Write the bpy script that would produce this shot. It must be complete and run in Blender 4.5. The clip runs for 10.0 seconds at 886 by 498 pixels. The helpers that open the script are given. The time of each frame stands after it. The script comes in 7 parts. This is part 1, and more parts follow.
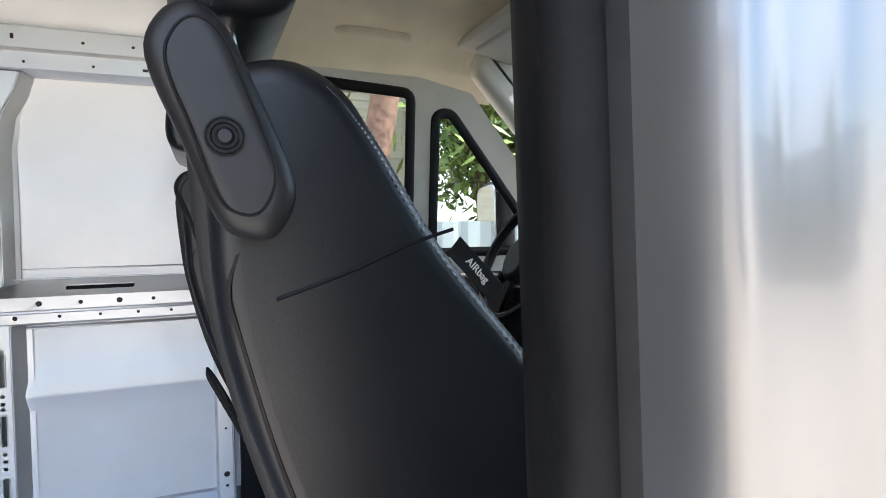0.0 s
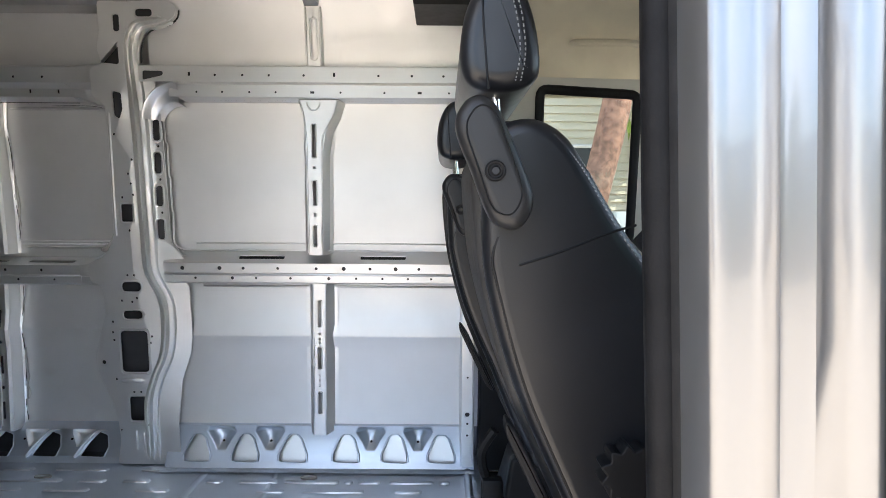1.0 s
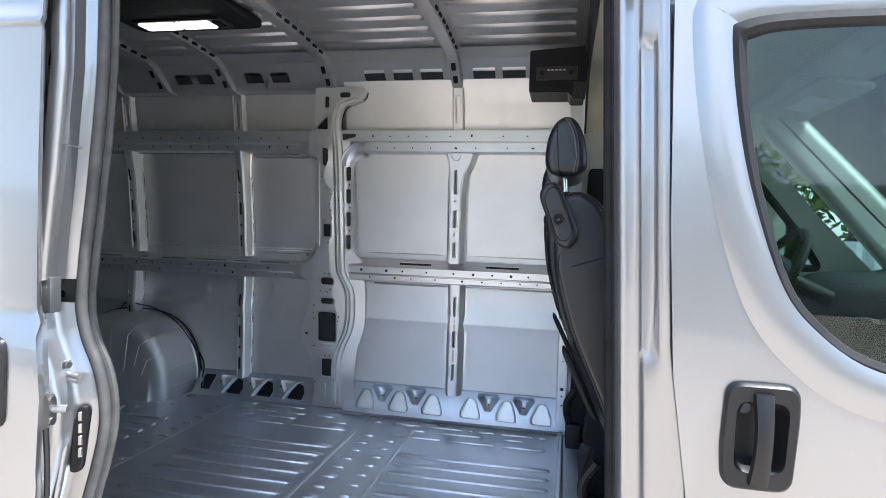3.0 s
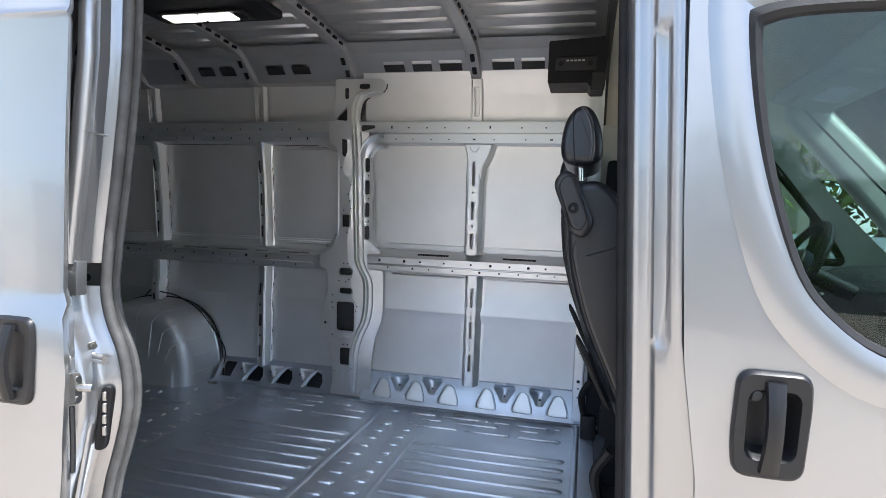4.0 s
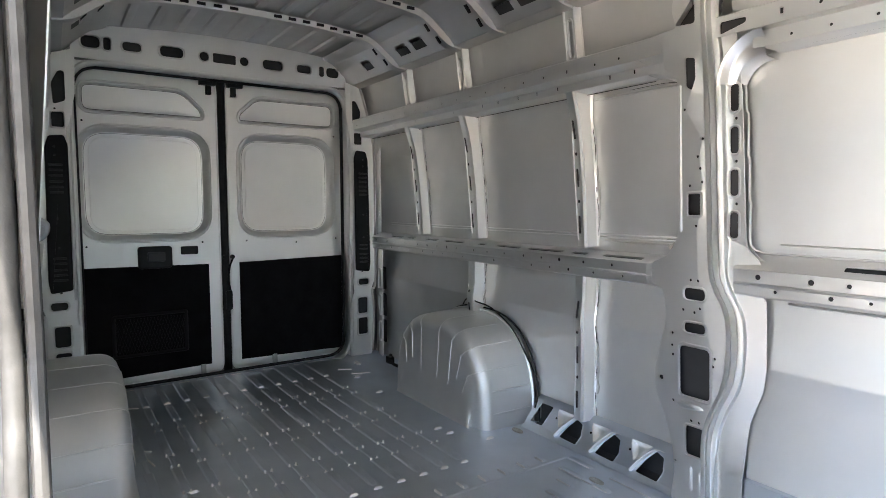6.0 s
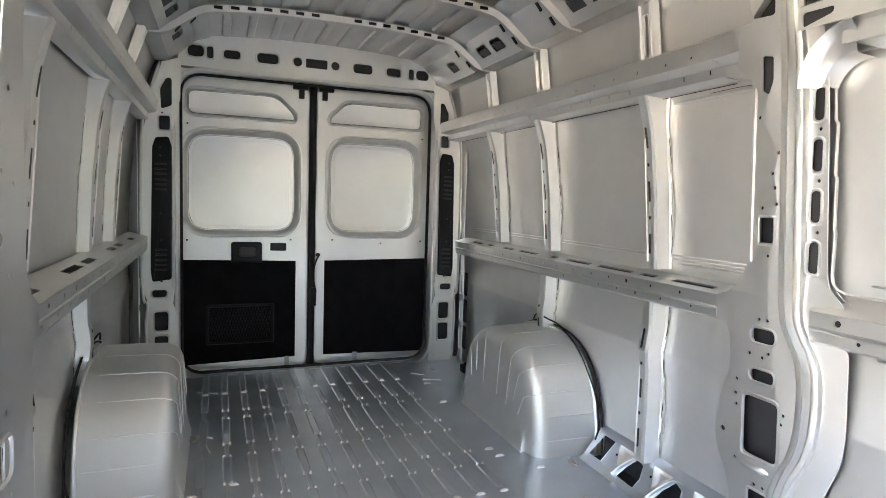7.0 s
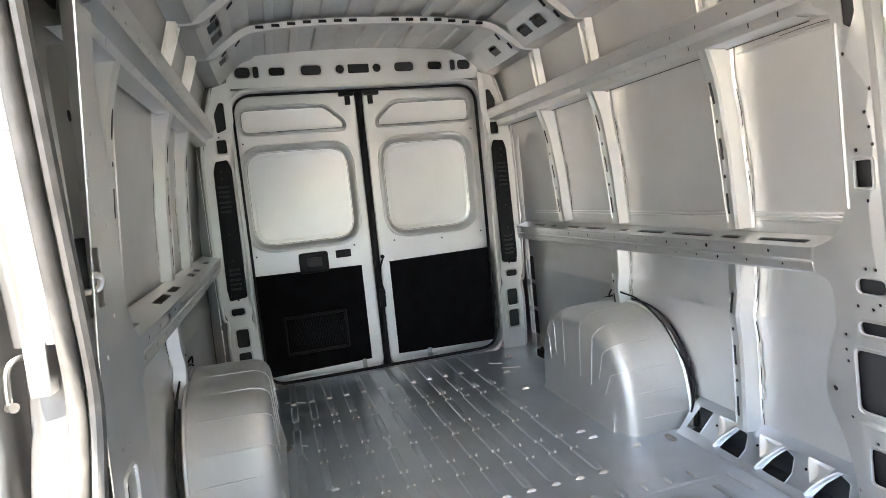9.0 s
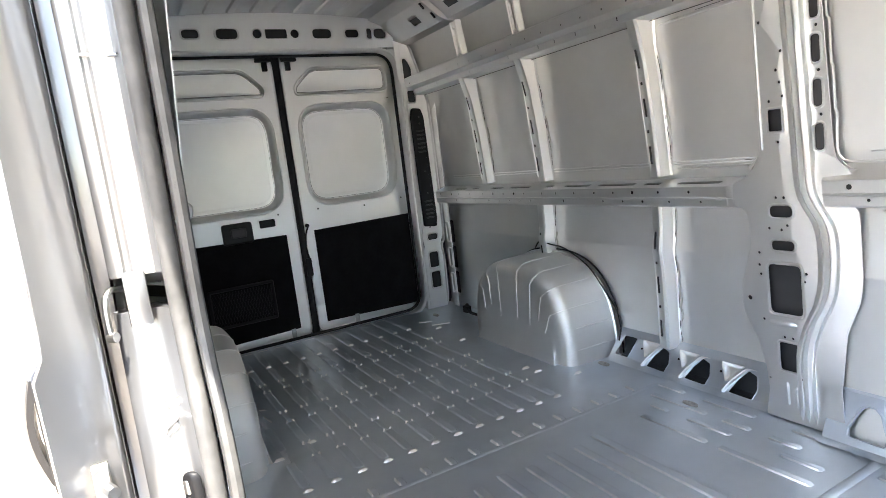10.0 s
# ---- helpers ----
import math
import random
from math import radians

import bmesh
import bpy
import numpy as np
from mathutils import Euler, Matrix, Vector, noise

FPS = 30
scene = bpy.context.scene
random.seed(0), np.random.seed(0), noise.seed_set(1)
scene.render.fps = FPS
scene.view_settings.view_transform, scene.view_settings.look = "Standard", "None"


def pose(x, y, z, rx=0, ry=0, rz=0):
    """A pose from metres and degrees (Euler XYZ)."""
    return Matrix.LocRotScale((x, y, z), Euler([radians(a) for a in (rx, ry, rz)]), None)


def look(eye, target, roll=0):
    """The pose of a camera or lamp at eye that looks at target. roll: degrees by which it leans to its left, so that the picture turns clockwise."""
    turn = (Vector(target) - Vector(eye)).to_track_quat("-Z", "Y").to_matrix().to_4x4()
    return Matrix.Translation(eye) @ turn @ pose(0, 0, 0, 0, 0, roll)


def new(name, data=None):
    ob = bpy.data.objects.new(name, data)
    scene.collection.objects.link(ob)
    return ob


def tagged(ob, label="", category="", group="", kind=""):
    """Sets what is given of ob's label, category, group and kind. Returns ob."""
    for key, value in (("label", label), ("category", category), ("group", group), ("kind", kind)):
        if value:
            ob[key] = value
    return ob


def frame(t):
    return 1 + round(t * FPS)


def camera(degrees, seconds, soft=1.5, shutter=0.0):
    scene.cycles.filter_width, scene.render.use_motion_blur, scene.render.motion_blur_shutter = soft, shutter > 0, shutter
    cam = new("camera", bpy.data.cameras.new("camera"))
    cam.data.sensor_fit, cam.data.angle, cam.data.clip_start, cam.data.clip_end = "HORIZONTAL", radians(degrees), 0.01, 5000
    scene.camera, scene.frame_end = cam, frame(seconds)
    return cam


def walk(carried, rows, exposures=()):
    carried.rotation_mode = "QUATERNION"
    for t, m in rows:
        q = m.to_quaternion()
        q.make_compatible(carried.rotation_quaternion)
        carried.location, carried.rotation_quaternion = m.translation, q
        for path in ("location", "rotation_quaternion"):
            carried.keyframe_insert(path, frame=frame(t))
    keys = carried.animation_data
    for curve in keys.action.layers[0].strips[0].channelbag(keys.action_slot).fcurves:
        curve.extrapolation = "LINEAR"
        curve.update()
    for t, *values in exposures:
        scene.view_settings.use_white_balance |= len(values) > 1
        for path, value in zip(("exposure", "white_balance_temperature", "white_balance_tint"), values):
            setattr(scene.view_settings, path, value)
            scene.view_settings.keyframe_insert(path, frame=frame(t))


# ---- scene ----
cam = camera(74.1, 10.0, soft=0.8)
PATH = [
    (0, (1.197, -0.055, 0.971), (1.951, 1.796, 0.88), -0.6),
    (0.5, (1.133, -0.134, 0.968), (1.62, 1.8, 0.813), 0.0),
    (1, (1.149, -0.346, 0.983), (1.148, 1.649, 0.85), 0.4),
    (1.5, (1.143, -0.587, 1.004), (0.868, 1.391, 0.9), 1.0),
    (2, (1.132, -0.858, 1.002), (0.795, 1.112, 0.932), 2.0),
    (2.5, (1.186, -1.098, 1.007), (0.801, 0.863, 0.932), 1.9),
    (4, (1.248, -1.13, 0.99), (0.775, 0.811, 0.89), 2.2),
    (4.5, (1.188, -0.839, 0.978), (0.515, 1.036, 0.809), 1.9),
    (5, (1.142, -0.511, 0.969), (0.021, 1.134, 0.782), 0.4),
    (5.5, (1.114, -0.162, 0.979), (-0.359, 1.184, 0.844), -0.3),
    (6, (1.041, 0.185, 0.968), (-0.615, 1.296, 0.814), -0.1),
    (7.3, (1.093, 0.515, 1.026), (-0.795, 1.143, 0.824), 2.1),
    (7.5, (1.088, 0.517, 1.029), (-0.81, 1.103, 0.797), 1.9),
    (8, (1.09, 0.528, 1.034), (-0.823, 1.061, 0.801), 0.4),
    (8.5, (1.087, 0.537, 1.033), (-0.832, 1.062, 0.833), -2.4),
    (9, (1.051, 0.457, 1.021), (-0.865, 0.996, 0.825), -5.7),
    (9.5, (1.0, 0.253, 0.988), (-0.911, 0.805, 0.778), -7.3),
    (10, (1.046, 0.075, 0.969), (-0.692, 1.016, 0.665), -6.8),
]
walk(cam, [(t, look(e, g, r)) for t, e, g, r in PATH],
     exposures=[(0, 1.95, 6050, 10), (0.5, 2.1, 6600, 10), (1.0, 2.15, 6350, 10), (1.7, 2.1, 5850, 10), (2.0, 1.88, 5780, 10), (2.5, 1.78, 5780, 10), (4.0, 1.55, 5900, 10), (4.5, 1.7, 5850, 10), (5.0, 1.95, 6000, 10), (5.5, 2.15, 5950, 10), (6.0, 3.05, 6600, 10), (7.3, 3.7, 6950, 10), (8.5, 3.75, 6950, 10), (9.3, 3.85, 6800, 10), (10, 3.4, 6600, 10)])

# ---- daylight ----
SUN_FROM = Vector((0.62, -0.18, 1.30))
world = bpy.data.worlds.new("world")
scene.world = world
world.use_nodes = True
wn = world.node_tree
sky = wn.nodes.new("ShaderNodeTexSky")
sky.sky_type, sky.sun_disc = "NISHITA", False
sky.sun_elevation = math.atan2(SUN_FROM.z, math.hypot(SUN_FROM.x, SUN_FROM.y))
sky.sun_rotation = math.atan2(SUN_FROM.x, SUN_FROM.y)
# broken white clouds over the blue
tex = wn.nodes.new("ShaderNodeTexCoord")
cloud = wn.nodes.new("ShaderNodeTexNoise")
cloud.inputs["Scale"].default_value, cloud.inputs["Detail"].default_value = 2.6, 7
ramp = wn.nodes.new("ShaderNodeMapRange")
ramp.inputs["From Min"].default_value, ramp.inputs["From Max"].default_value = 0.46, 0.66
mixc = wn.nodes.new("ShaderNodeMix")
mixc.data_type = "RGBA"
mixc.inputs["B"].default_value = (6.0, 6.3, 6.8, 1)
wn.links.new(tex.outputs["Generated"], cloud.inputs["Vector"])
wn.links.new(cloud.outputs["Fac"], ramp.inputs["Value"])
wn.links.new(ramp.outputs["Result"], mixc.inputs["Factor"])
wn.links.new(sky.outputs[0], mixc.inputs["A"])
wn.links.new(mixc.outputs["Result"], wn.nodes["Background"].inputs[0])
wn.nodes["Background"].inputs[1].default_value = 0.14
sun = new("sun", bpy.data.lights.new("sun", "SUN"))
sun.data.energy, sun.data.angle, sun.data.color = 3.6, radians(0.5), (1.0, 0.95, 0.87)
sun.matrix_world = look(SUN_FROM * 10, (0, 0, 0))


# ---- materials ----
def material(name, color, metal=0.0, rough=0.5, vary=0.06, scale=6.0, bump=0.0, bump_scale=200.0, coat=0.0, coat_rough=0.04, color2=None, spec=0.5, sheen=0.0):
    m = bpy.data.materials.new(name)
    m.use_nodes = True
    nt = m.node_tree
    b = nt.nodes["Principled BSDF"]
    b.inputs["Metallic"].default_value, b.inputs["Roughness"].default_value = metal, rough
    b.inputs["Coat Weight"].default_value, b.inputs["Coat Roughness"].default_value = coat, coat_rough
    b.inputs["Specular IOR Level"].default_value = spec
    b.inputs["Sheen Weight"].default_value = sheen
    tc = nt.nodes.new("ShaderNodeTexCoord")
    n1 = nt.nodes.new("ShaderNodeTexNoise")
    n1.inputs["Scale"].default_value, n1.inputs["Detail"].default_value = scale, 6
    nt.links.new(tc.outputs["Object"], n1.inputs["Vector"])
    cr = nt.nodes.new("ShaderNodeMix")
    cr.data_type = "RGBA"
    lo = tuple(c * (1 - vary) for c in color)
    hi = color2 or tuple(min(1, c * (1 + vary)) for c in color)
    cr.inputs["A"].default_value, cr.inputs["B"].default_value = (*lo, 1), (*hi, 1)
    mr = nt.nodes.new("ShaderNodeMapRange")
    mr.inputs["From Min"].default_value, mr.inputs["From Max"].default_value = 0.35, 0.65
    nt.links.new(n1.outputs["Fac"], mr.inputs["Value"])
    nt.links.new(mr.outputs["Result"], cr.inputs["Factor"])
    nt.links.new(cr.outputs["Result"], b.inputs["Base Color"])
    n2 = nt.nodes.new("ShaderNodeTexNoise")
    n2.inputs["Scale"].default_value, n2.inputs["Detail"].default_value = scale * 4.7, 5
    nt.links.new(tc.outputs["Object"], n2.inputs["Vector"])
    rr = nt.nodes.new("ShaderNodeMapRange")
    rr.inputs["To Min"].default_value, rr.inputs["To Max"].default_value = rough * 0.82, min(1, rough * 1.18)
    nt.links.new(n2.outputs["Fac"], rr.inputs["Value"])
    nt.links.new(rr.outputs["Result"], b.inputs["Roughness"])
    if bump:
        n3 = nt.nodes.new("ShaderNodeTexNoise")
        n3.inputs["Scale"].default_value, n3.inputs["Detail"].default_value = bump_scale, 3
        nt.links.new(tc.outputs["Object"], n3.inputs["Vector"])
        bp = nt.nodes.new("ShaderNodeBump")
        bp.inputs["Strength"].default_value, bp.inputs["Distance"].default_value = bump, 0.002
        nt.links.new(n3.outputs["Fac"], bp.inputs["Height"])
        nt.links.new(bp.outputs["Normal"], b.inputs["Normal"])
    return m


PAINT = material("silver_inner_paint", (0.87, 0.865, 0.85), 0.96, 0.42, 0.03, 3.0, 0.03, 420)
PANELP = material("lining_panel_paint", (0.86, 0.855, 0.84), 0.92, 0.49, 0.04, 3.0, 0.03, 420)
# darker copy of the inner paint: the skins' shade put into its colour
DIMPAINT = material("dimmed_inner_paint", (0.77, 0.765, 0.75), 0.88, 0.55, 0.04, 3.0, 0.03, 420)
# inner paint darkened for the roof: its shade sits in the base colour
DIMROOF = material("dimmed_roof_paint", (0.60, 0.595, 0.585), 0.88, 0.47, 0.05, 3.0, 0.03, 420)
# silver paint with the sky's blue reflection tinted into the base colour
FLOORP = material("silver_floor_paint", (0.63, 0.675, 0.735), 0.88, 0.41, 0.06, 4.0, 0.05, 300, coat=0.25, coat_rough=0.2)
# brighter floor paint for the studs: their highlight put into the colour
STUDGLINT = material("stud_highlight", (0.80, 0.805, 0.81), 0.80, 0.30, 0.08, 30.0, 0.0, 300, coat=0.6, coat_rough=0.12)
# lighter floor paint that draws the highlight along the ribs' edges
EDGEGLINT = material("edge_highlight", (0.74, 0.75, 0.765), 0.86, 0.42, 0.08, 30.0)
BODY = material("silver_body_paint", (0.325, 0.327, 0.333), 0.80, 0.30, 0.02, 2.0, 0.0, 900, coat=1.0)
# dark fill: the shade inside holes, slots and seams put into a colour
GAPSHADE = material("gap_shade", (0.040, 0.040, 0.042), 0.3, 0.5, 0.2, 8)
BLACK = material("black_plastic", (0.009, 0.009, 0.010), 0, 0.50, 0.2, 8, 0.02, 500, spec=0.25)
GREYP = material("dark_grey_plastic", (0.017, 0.017, 0.0185), 0, 0.45, 0.12, 8, 0.05, 600)
BOARD = material("black_hardboard", (0.006, 0.006, 0.007), 0, 0.8, 0.25, 12, 0.2, 300, spec=0.12)
RUBBER = material("rubber_seal", (0.014, 0.014, 0.015), 0, 0.6, 0.25, 20, 0.2, 300, spec=0.3)
# lit and shaded copies of one seal rubber: sunlight sits in the lighter colour
LITSEAL = material("sunlit_rubber_seal", (0.085, 0.083, 0.08), 0, 0.5, 0.2, 20, 0.2, 300, spec=0.4)
SEALG = material("grey_rubber_seal", (0.012, 0.012, 0.013), 0, 0.6, 0.2, 20, 0.2, 300, spec=0.15)
HANDLEP = material("black_handle_plastic", (0.011, 0.011, 0.012), 0, 0.38, 0.12, 8, 0.1, 600, spec=0.4)
LEATHER = material("black_leather", (0.011, 0.012, 0.015), 0, 0.34, 0.15, 7, 0.06, 420, spec=0.55)
FABRIC = material("dark_seat_back", (0.030, 0.029, 0.028), 0, 0.7, 0.15, 12, 0.1, 500)
THREAD = material("grey_thread", (0.26, 0.265, 0.27), 0, 0.8)
CHROME = material("chrome", (0.75, 0.75, 0.75), 1.0, 0.12, 0.02)
STEEL = material("zinc_steel", (0.45, 0.44, 0.42), 1.0, 0.35, 0.1, 30)
LINER = material("beige_headliner", (0.62, 0.57, 0.45), 0, 0.9, 0.05, 10, 0.3, 700, sheen=0.2)
TRIM = material("pale_cab_trim", (0.60, 0.58, 0.52), 0, 0.6, 0.04, 10, 0.1, 600)
SEALANT = material("seam_sealant", (0.50, 0.48, 0.44), 0.1, 0.6, 0.15, 30, 0.6, 120)
LENS = material("label_white", (0.7, 0.7, 0.7), 0, 0.5)
CONCRETE = material("pale_concrete", (0.48, 0.405, 0.32), 0, 0.9, 0.14, 1.5)
DARKGROUND = material("dark_far_ground", (0.055, 0.054, 0.052), 0, 0.9, 0.25, 2.0)
WHITEW = material("white_painted_wall", (0.58, 0.57, 0.545), 0, 0.8, 0.05, 1.0, 0.2, 40)
BEIGEW = material("beige_siding", (0.48, 0.44, 0.33), 0, 0.8, 0.06, 1.5, 0.2, 40)
BRICK = material("brick_red_bark", (0.22, 0.12, 0.08), 0, 0.9, 0.4, 14, 0.8, 30)
FENCE = material("grey_fence_metal", (0.36, 0.40, 0.40), 0.2, 0.6, 0.08, 3)
LEAF = material("leaf_green", (0.13, 0.21, 0.035), 0, 0.6, 0.40, 1.2, color2=(0.28, 0.36, 0.07))
BARK = material("bark", (0.12, 0.09, 0.06), 0, 0.9, 0.3, 9, 0.8, 30)
REDM = material("red_paint", (0.45, 0.04, 0.035), 0, 0.5)
BLUEM = material("pale_blue_fibreglass", (0.20, 0.42, 0.55), 0, 0.45)
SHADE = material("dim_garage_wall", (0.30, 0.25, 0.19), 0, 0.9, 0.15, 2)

def glass(name, color, ior=1.5):
    """A thin pane: tinted see-through, with a sharp sheen."""
    m = bpy.data.materials.new(name)
    m.use_nodes = True
    nt = m.node_tree
    nt.nodes.remove(nt.nodes["Principled BSDF"])
    see, gloss, fr, mx = (nt.nodes.new("ShaderNode" + k) for k in ("BsdfTransparent", "BsdfGlossy", "Fresnel", "MixShader"))
    see.inputs["Color"].default_value = (*color, 1)
    gloss.inputs["Roughness"].default_value = 0.0
    fr.inputs["IOR"].default_value = ior
    nt.links.new(fr.outputs[0], mx.inputs[0])
    nt.links.new(see.outputs[0], mx.inputs[1])
    nt.links.new(gloss.outputs[0], mx.inputs[2])
    nt.links.new(mx.outputs[0], nt.nodes["Material Output"].inputs["Surface"])
    return m


GLASS = glass("clear_glass", (0.94, 0.97, 0.95))
TINTED = glass("tinted_glass", (0.52, 0.66, 0.64), 1.5)

LAMP = bpy.data.materials.new("lit_lamp_lens")
LAMP.use_nodes = True
lb = LAMP.node_tree.nodes["Principled BSDF"]
lb.inputs["Base Color"].default_value = (0.9, 0.88, 0.82, 1)
lb.inputs["Emission Color"].default_value, lb.inputs["Emission Strength"].default_value = (1.0, 0.93, 0.80, 1), 0.9


# ---- mesh tools ----
def part(name, bm, mat, parent=None, label="", smooth=40):
    """Links a bmesh as one mesh object, under a thing or a part."""
    me = bpy.data.meshes.new(name)
    bmesh.ops.recalc_face_normals(bm, faces=bm.faces[:])
    bm.to_mesh(me)
    bm.free()
    me.materials.append(mat)
    me.materials.append(GAPSHADE)      # dark sheets that paint shade into punched holes
    if smooth:
        me.shade_smooth()
        me.set_sharp_from_angle(angle=radians(smooth))
    ob = new(name, me)
    if parent:
        ob.parent = parent
    if label:
        ob["label"] = label
    return ob


def thing(name, x, y, z, label, category, group="", kind=""):
    ob = new(name)
    ob.empty_display_size = 0.1
    ob.location = (x, y, z)
    return tagged(ob, label, category, group, kind)


def under(ob, parent):
    """Hangs ob, built in world places, under a parent that stands elsewhere."""
    ob.parent = parent
    ob.matrix_parent_inverse = Matrix.Translation(parent.location).inverted()
    return ob


def wpart(name, bm, mat, parent, label="", smooth=40):
    return under(part(name, bm, mat, None, label, smooth), parent)


def rounded(pts, r, n=4):
    """A polygon with its corners rounded."""
    out = []
    k = len(pts)
    for i in range(k):
        p, a, b = Vector(pts[i]), Vector(pts[i - 1]), Vector(pts[(i + 1) % k])
        ra = min(r, (a - p).length * 0.48, (b - p).length * 0.48)
        p0, p1 = p + (a - p).normalized() * ra, p + (b - p).normalized() * ra
        for j in range(n + 1):
            t = j / n
            out.append(tuple(p0 * (1 - t) ** 2 + p * 2 * t * (1 - t) + p1 * t * t))
    return out


def rect(u0, v0, u1, v1, r=0.0, n=4):
    p = [(u0, v0), (u1, v0), (u1, v1), (u0, v1)]
    return rounded(p, r, n) if r else p


def ring(u, v, r, n=10):
    return [(u + r * math.cos(6.2832 * i / n), v + r * math.sin(6.2832 * i / n)) for i in range(n)]


def sheet(outline, holes, thick, put, bm=None, closed=True):
    """A plate with real holes: outline and holes in (u, v), put(u, v, w) gives the place; w runs from 0 to -thick.
    closed: a dark sheet behind each hole paints in the hollow's shade."""
    b = bmesh.new()
    edges = []
    for loop in [outline, *holes]:
        vs = [b.verts.new((p[0], p[1], 0)) for p in loop]
        edges += [b.edges.new((vs[i], vs[(i + 1) % len(vs)])) for i in range(len(vs))]
    bmesh.ops.triangle_fill(b, use_beauty=True, use_dissolve=False, edges=edges)
    made = bmesh.ops.extrude_face_region(b, geom=b.faces[:])
    for v in made["geom"]:
        if isinstance(v, bmesh.types.BMVert):
            v.co.z -= thick
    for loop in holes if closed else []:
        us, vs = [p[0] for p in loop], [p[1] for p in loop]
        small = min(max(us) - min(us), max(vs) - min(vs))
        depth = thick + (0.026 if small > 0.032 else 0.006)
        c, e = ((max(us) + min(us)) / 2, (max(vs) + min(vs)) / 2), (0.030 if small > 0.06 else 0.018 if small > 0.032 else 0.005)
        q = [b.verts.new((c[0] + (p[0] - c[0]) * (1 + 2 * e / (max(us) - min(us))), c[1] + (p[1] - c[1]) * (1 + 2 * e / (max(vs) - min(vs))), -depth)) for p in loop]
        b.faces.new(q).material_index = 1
    return add(bm, b, put)


def add(bm, b, put=None):
    """Moves b's points by put, and joins b into bm."""
    if put:
        for v in b.verts:
            v.co = Vector(put(*v.co))
    if bm is None:
        return b
    me = bpy.data.meshes.new("tmp")
    bmesh.ops.recalc_face_normals(b, faces=b.faces[:])
    b.to_mesh(me)
    b.free()
    bm.from_mesh(me)
    bpy.data.meshes.remove(me)
    return bm


def prism(profile, x0, x1, put, bm=None):
    """A closed outline (a, b) drawn out from x0 to x1; put(x, a, b)."""
    b = bmesh.new()
    r0 = [b.verts.new((x0, p[0], p[1])) for p in profile]
    r1 = [b.verts.new((x1, p[0], p[1])) for p in profile]
    n = len(profile)
    for i in range(n):
        b.faces.new((r0[i], r0[(i + 1) % n], r1[(i + 1) % n], r1[i]))
    b.faces.new(r0[::-1])
    b.faces.new(r1)
    return add(bm, b, put)


def strip(profile, x0, x1, put, bm=None, cuts=1, thick=0.0):
    """An open outline drawn out along x."""
    b = bmesh.new()
    rows = []
    for k in range(cuts + 1):
        x = x0 + (x1 - x0) * k / cuts
        rows.append([b.verts.new((x, p[0], p[1])) for p in profile])
    for k in range(cuts):
        for i in range(len(profile) - 1):
            b.faces.new((rows[k][i], rows[k][i + 1], rows[k + 1][i + 1], rows[k + 1][i]))
    return add(bm, b, put)


def block(x0, x1, y0, y1, z0, z1, bm=None, bev=0.0):
    b = bmesh.new()
    bmesh.ops.create_cube(b, size=1, matrix=Matrix.Translation(((x0 + x1) / 2, (y0 + y1) / 2, (z0 + z1) / 2)) @ Matrix.Diagonal((x1 - x0, y1 - y0, z1 - z0, 1)))
    if bev:
        bmesh.ops.bevel(b, geom=b.edges[:], offset=bev, segments=2, affect="EDGES", profile=0.5)
    return add(bm, b)


def smooth_path(pts, n=6, closed=False):
    """A smooth curve through points of any dimension."""
    P = [np.array(p, float) for p in pts]
    k = len(P)
    out = []
    for i in range(k if closed else k - 1):
        a, b, c, d = (P[(i - 1) % k], P[i], P[(i + 1) % k], P[(i + 2) % k]) if closed else (P[max(i - 1, 0)], P[i], P[i + 1], P[min(i + 2, k - 1)])
        for j in range(n):
            t = j / n
            out.append(tuple(0.5 * (2 * b + (c - a) * t + (2 * a - 5 * b + 4 * c - d) * t * t + (3 * b - a - 3 * c + d) * t ** 3)))
    if not closed:
        out.append(tuple(P[-1]))
    return out


def bead(path, width, height, put, bm=None, closed=False):
    """A pressed bead: a half-round ridge along a path (u, v), with soft ends."""
    b = bmesh.new()
    n = len(path)
    P = [Vector(p) for p in path]
    if not closed and n == 2:
        d = (P[1] - P[0])
        e = min(0.49, 0.6 * width / max(d.length, 1e-6))
        P = [P[0], P[0] + d * e, P[1] - d * e, P[1]]
        n = 4
    rows = []
    for i in range(n):
        a, c = (P[i - 1], P[(i + 1) % n]) if closed else (P[max(i - 1, 0)], P[min(i + 1, n - 1)])
        t = (c - a).normalized()
        s = Vector((-t.y, t.x))
        end = not closed and i in (0, n - 1)
        f, g = (0.35, 0.05) if end else (1, 1)
        rows.append([b.verts.new((*(P[i] + s * width * f * o), height * h * g)) for o, h in ((-0.5, -0.1), (-0.33, 0.62), (-0.14, 0.95), (0.14, 0.95), (0.33, 0.62), (0.5, -0.1))])
    for i in range(n if closed else n - 1):
        q, r = rows[i], rows[(i + 1) % n]
        for j in range(5):
            b.faces.new((q[j], q[j + 1], r[j + 1], r[j]))
    return add(bm, b, put)


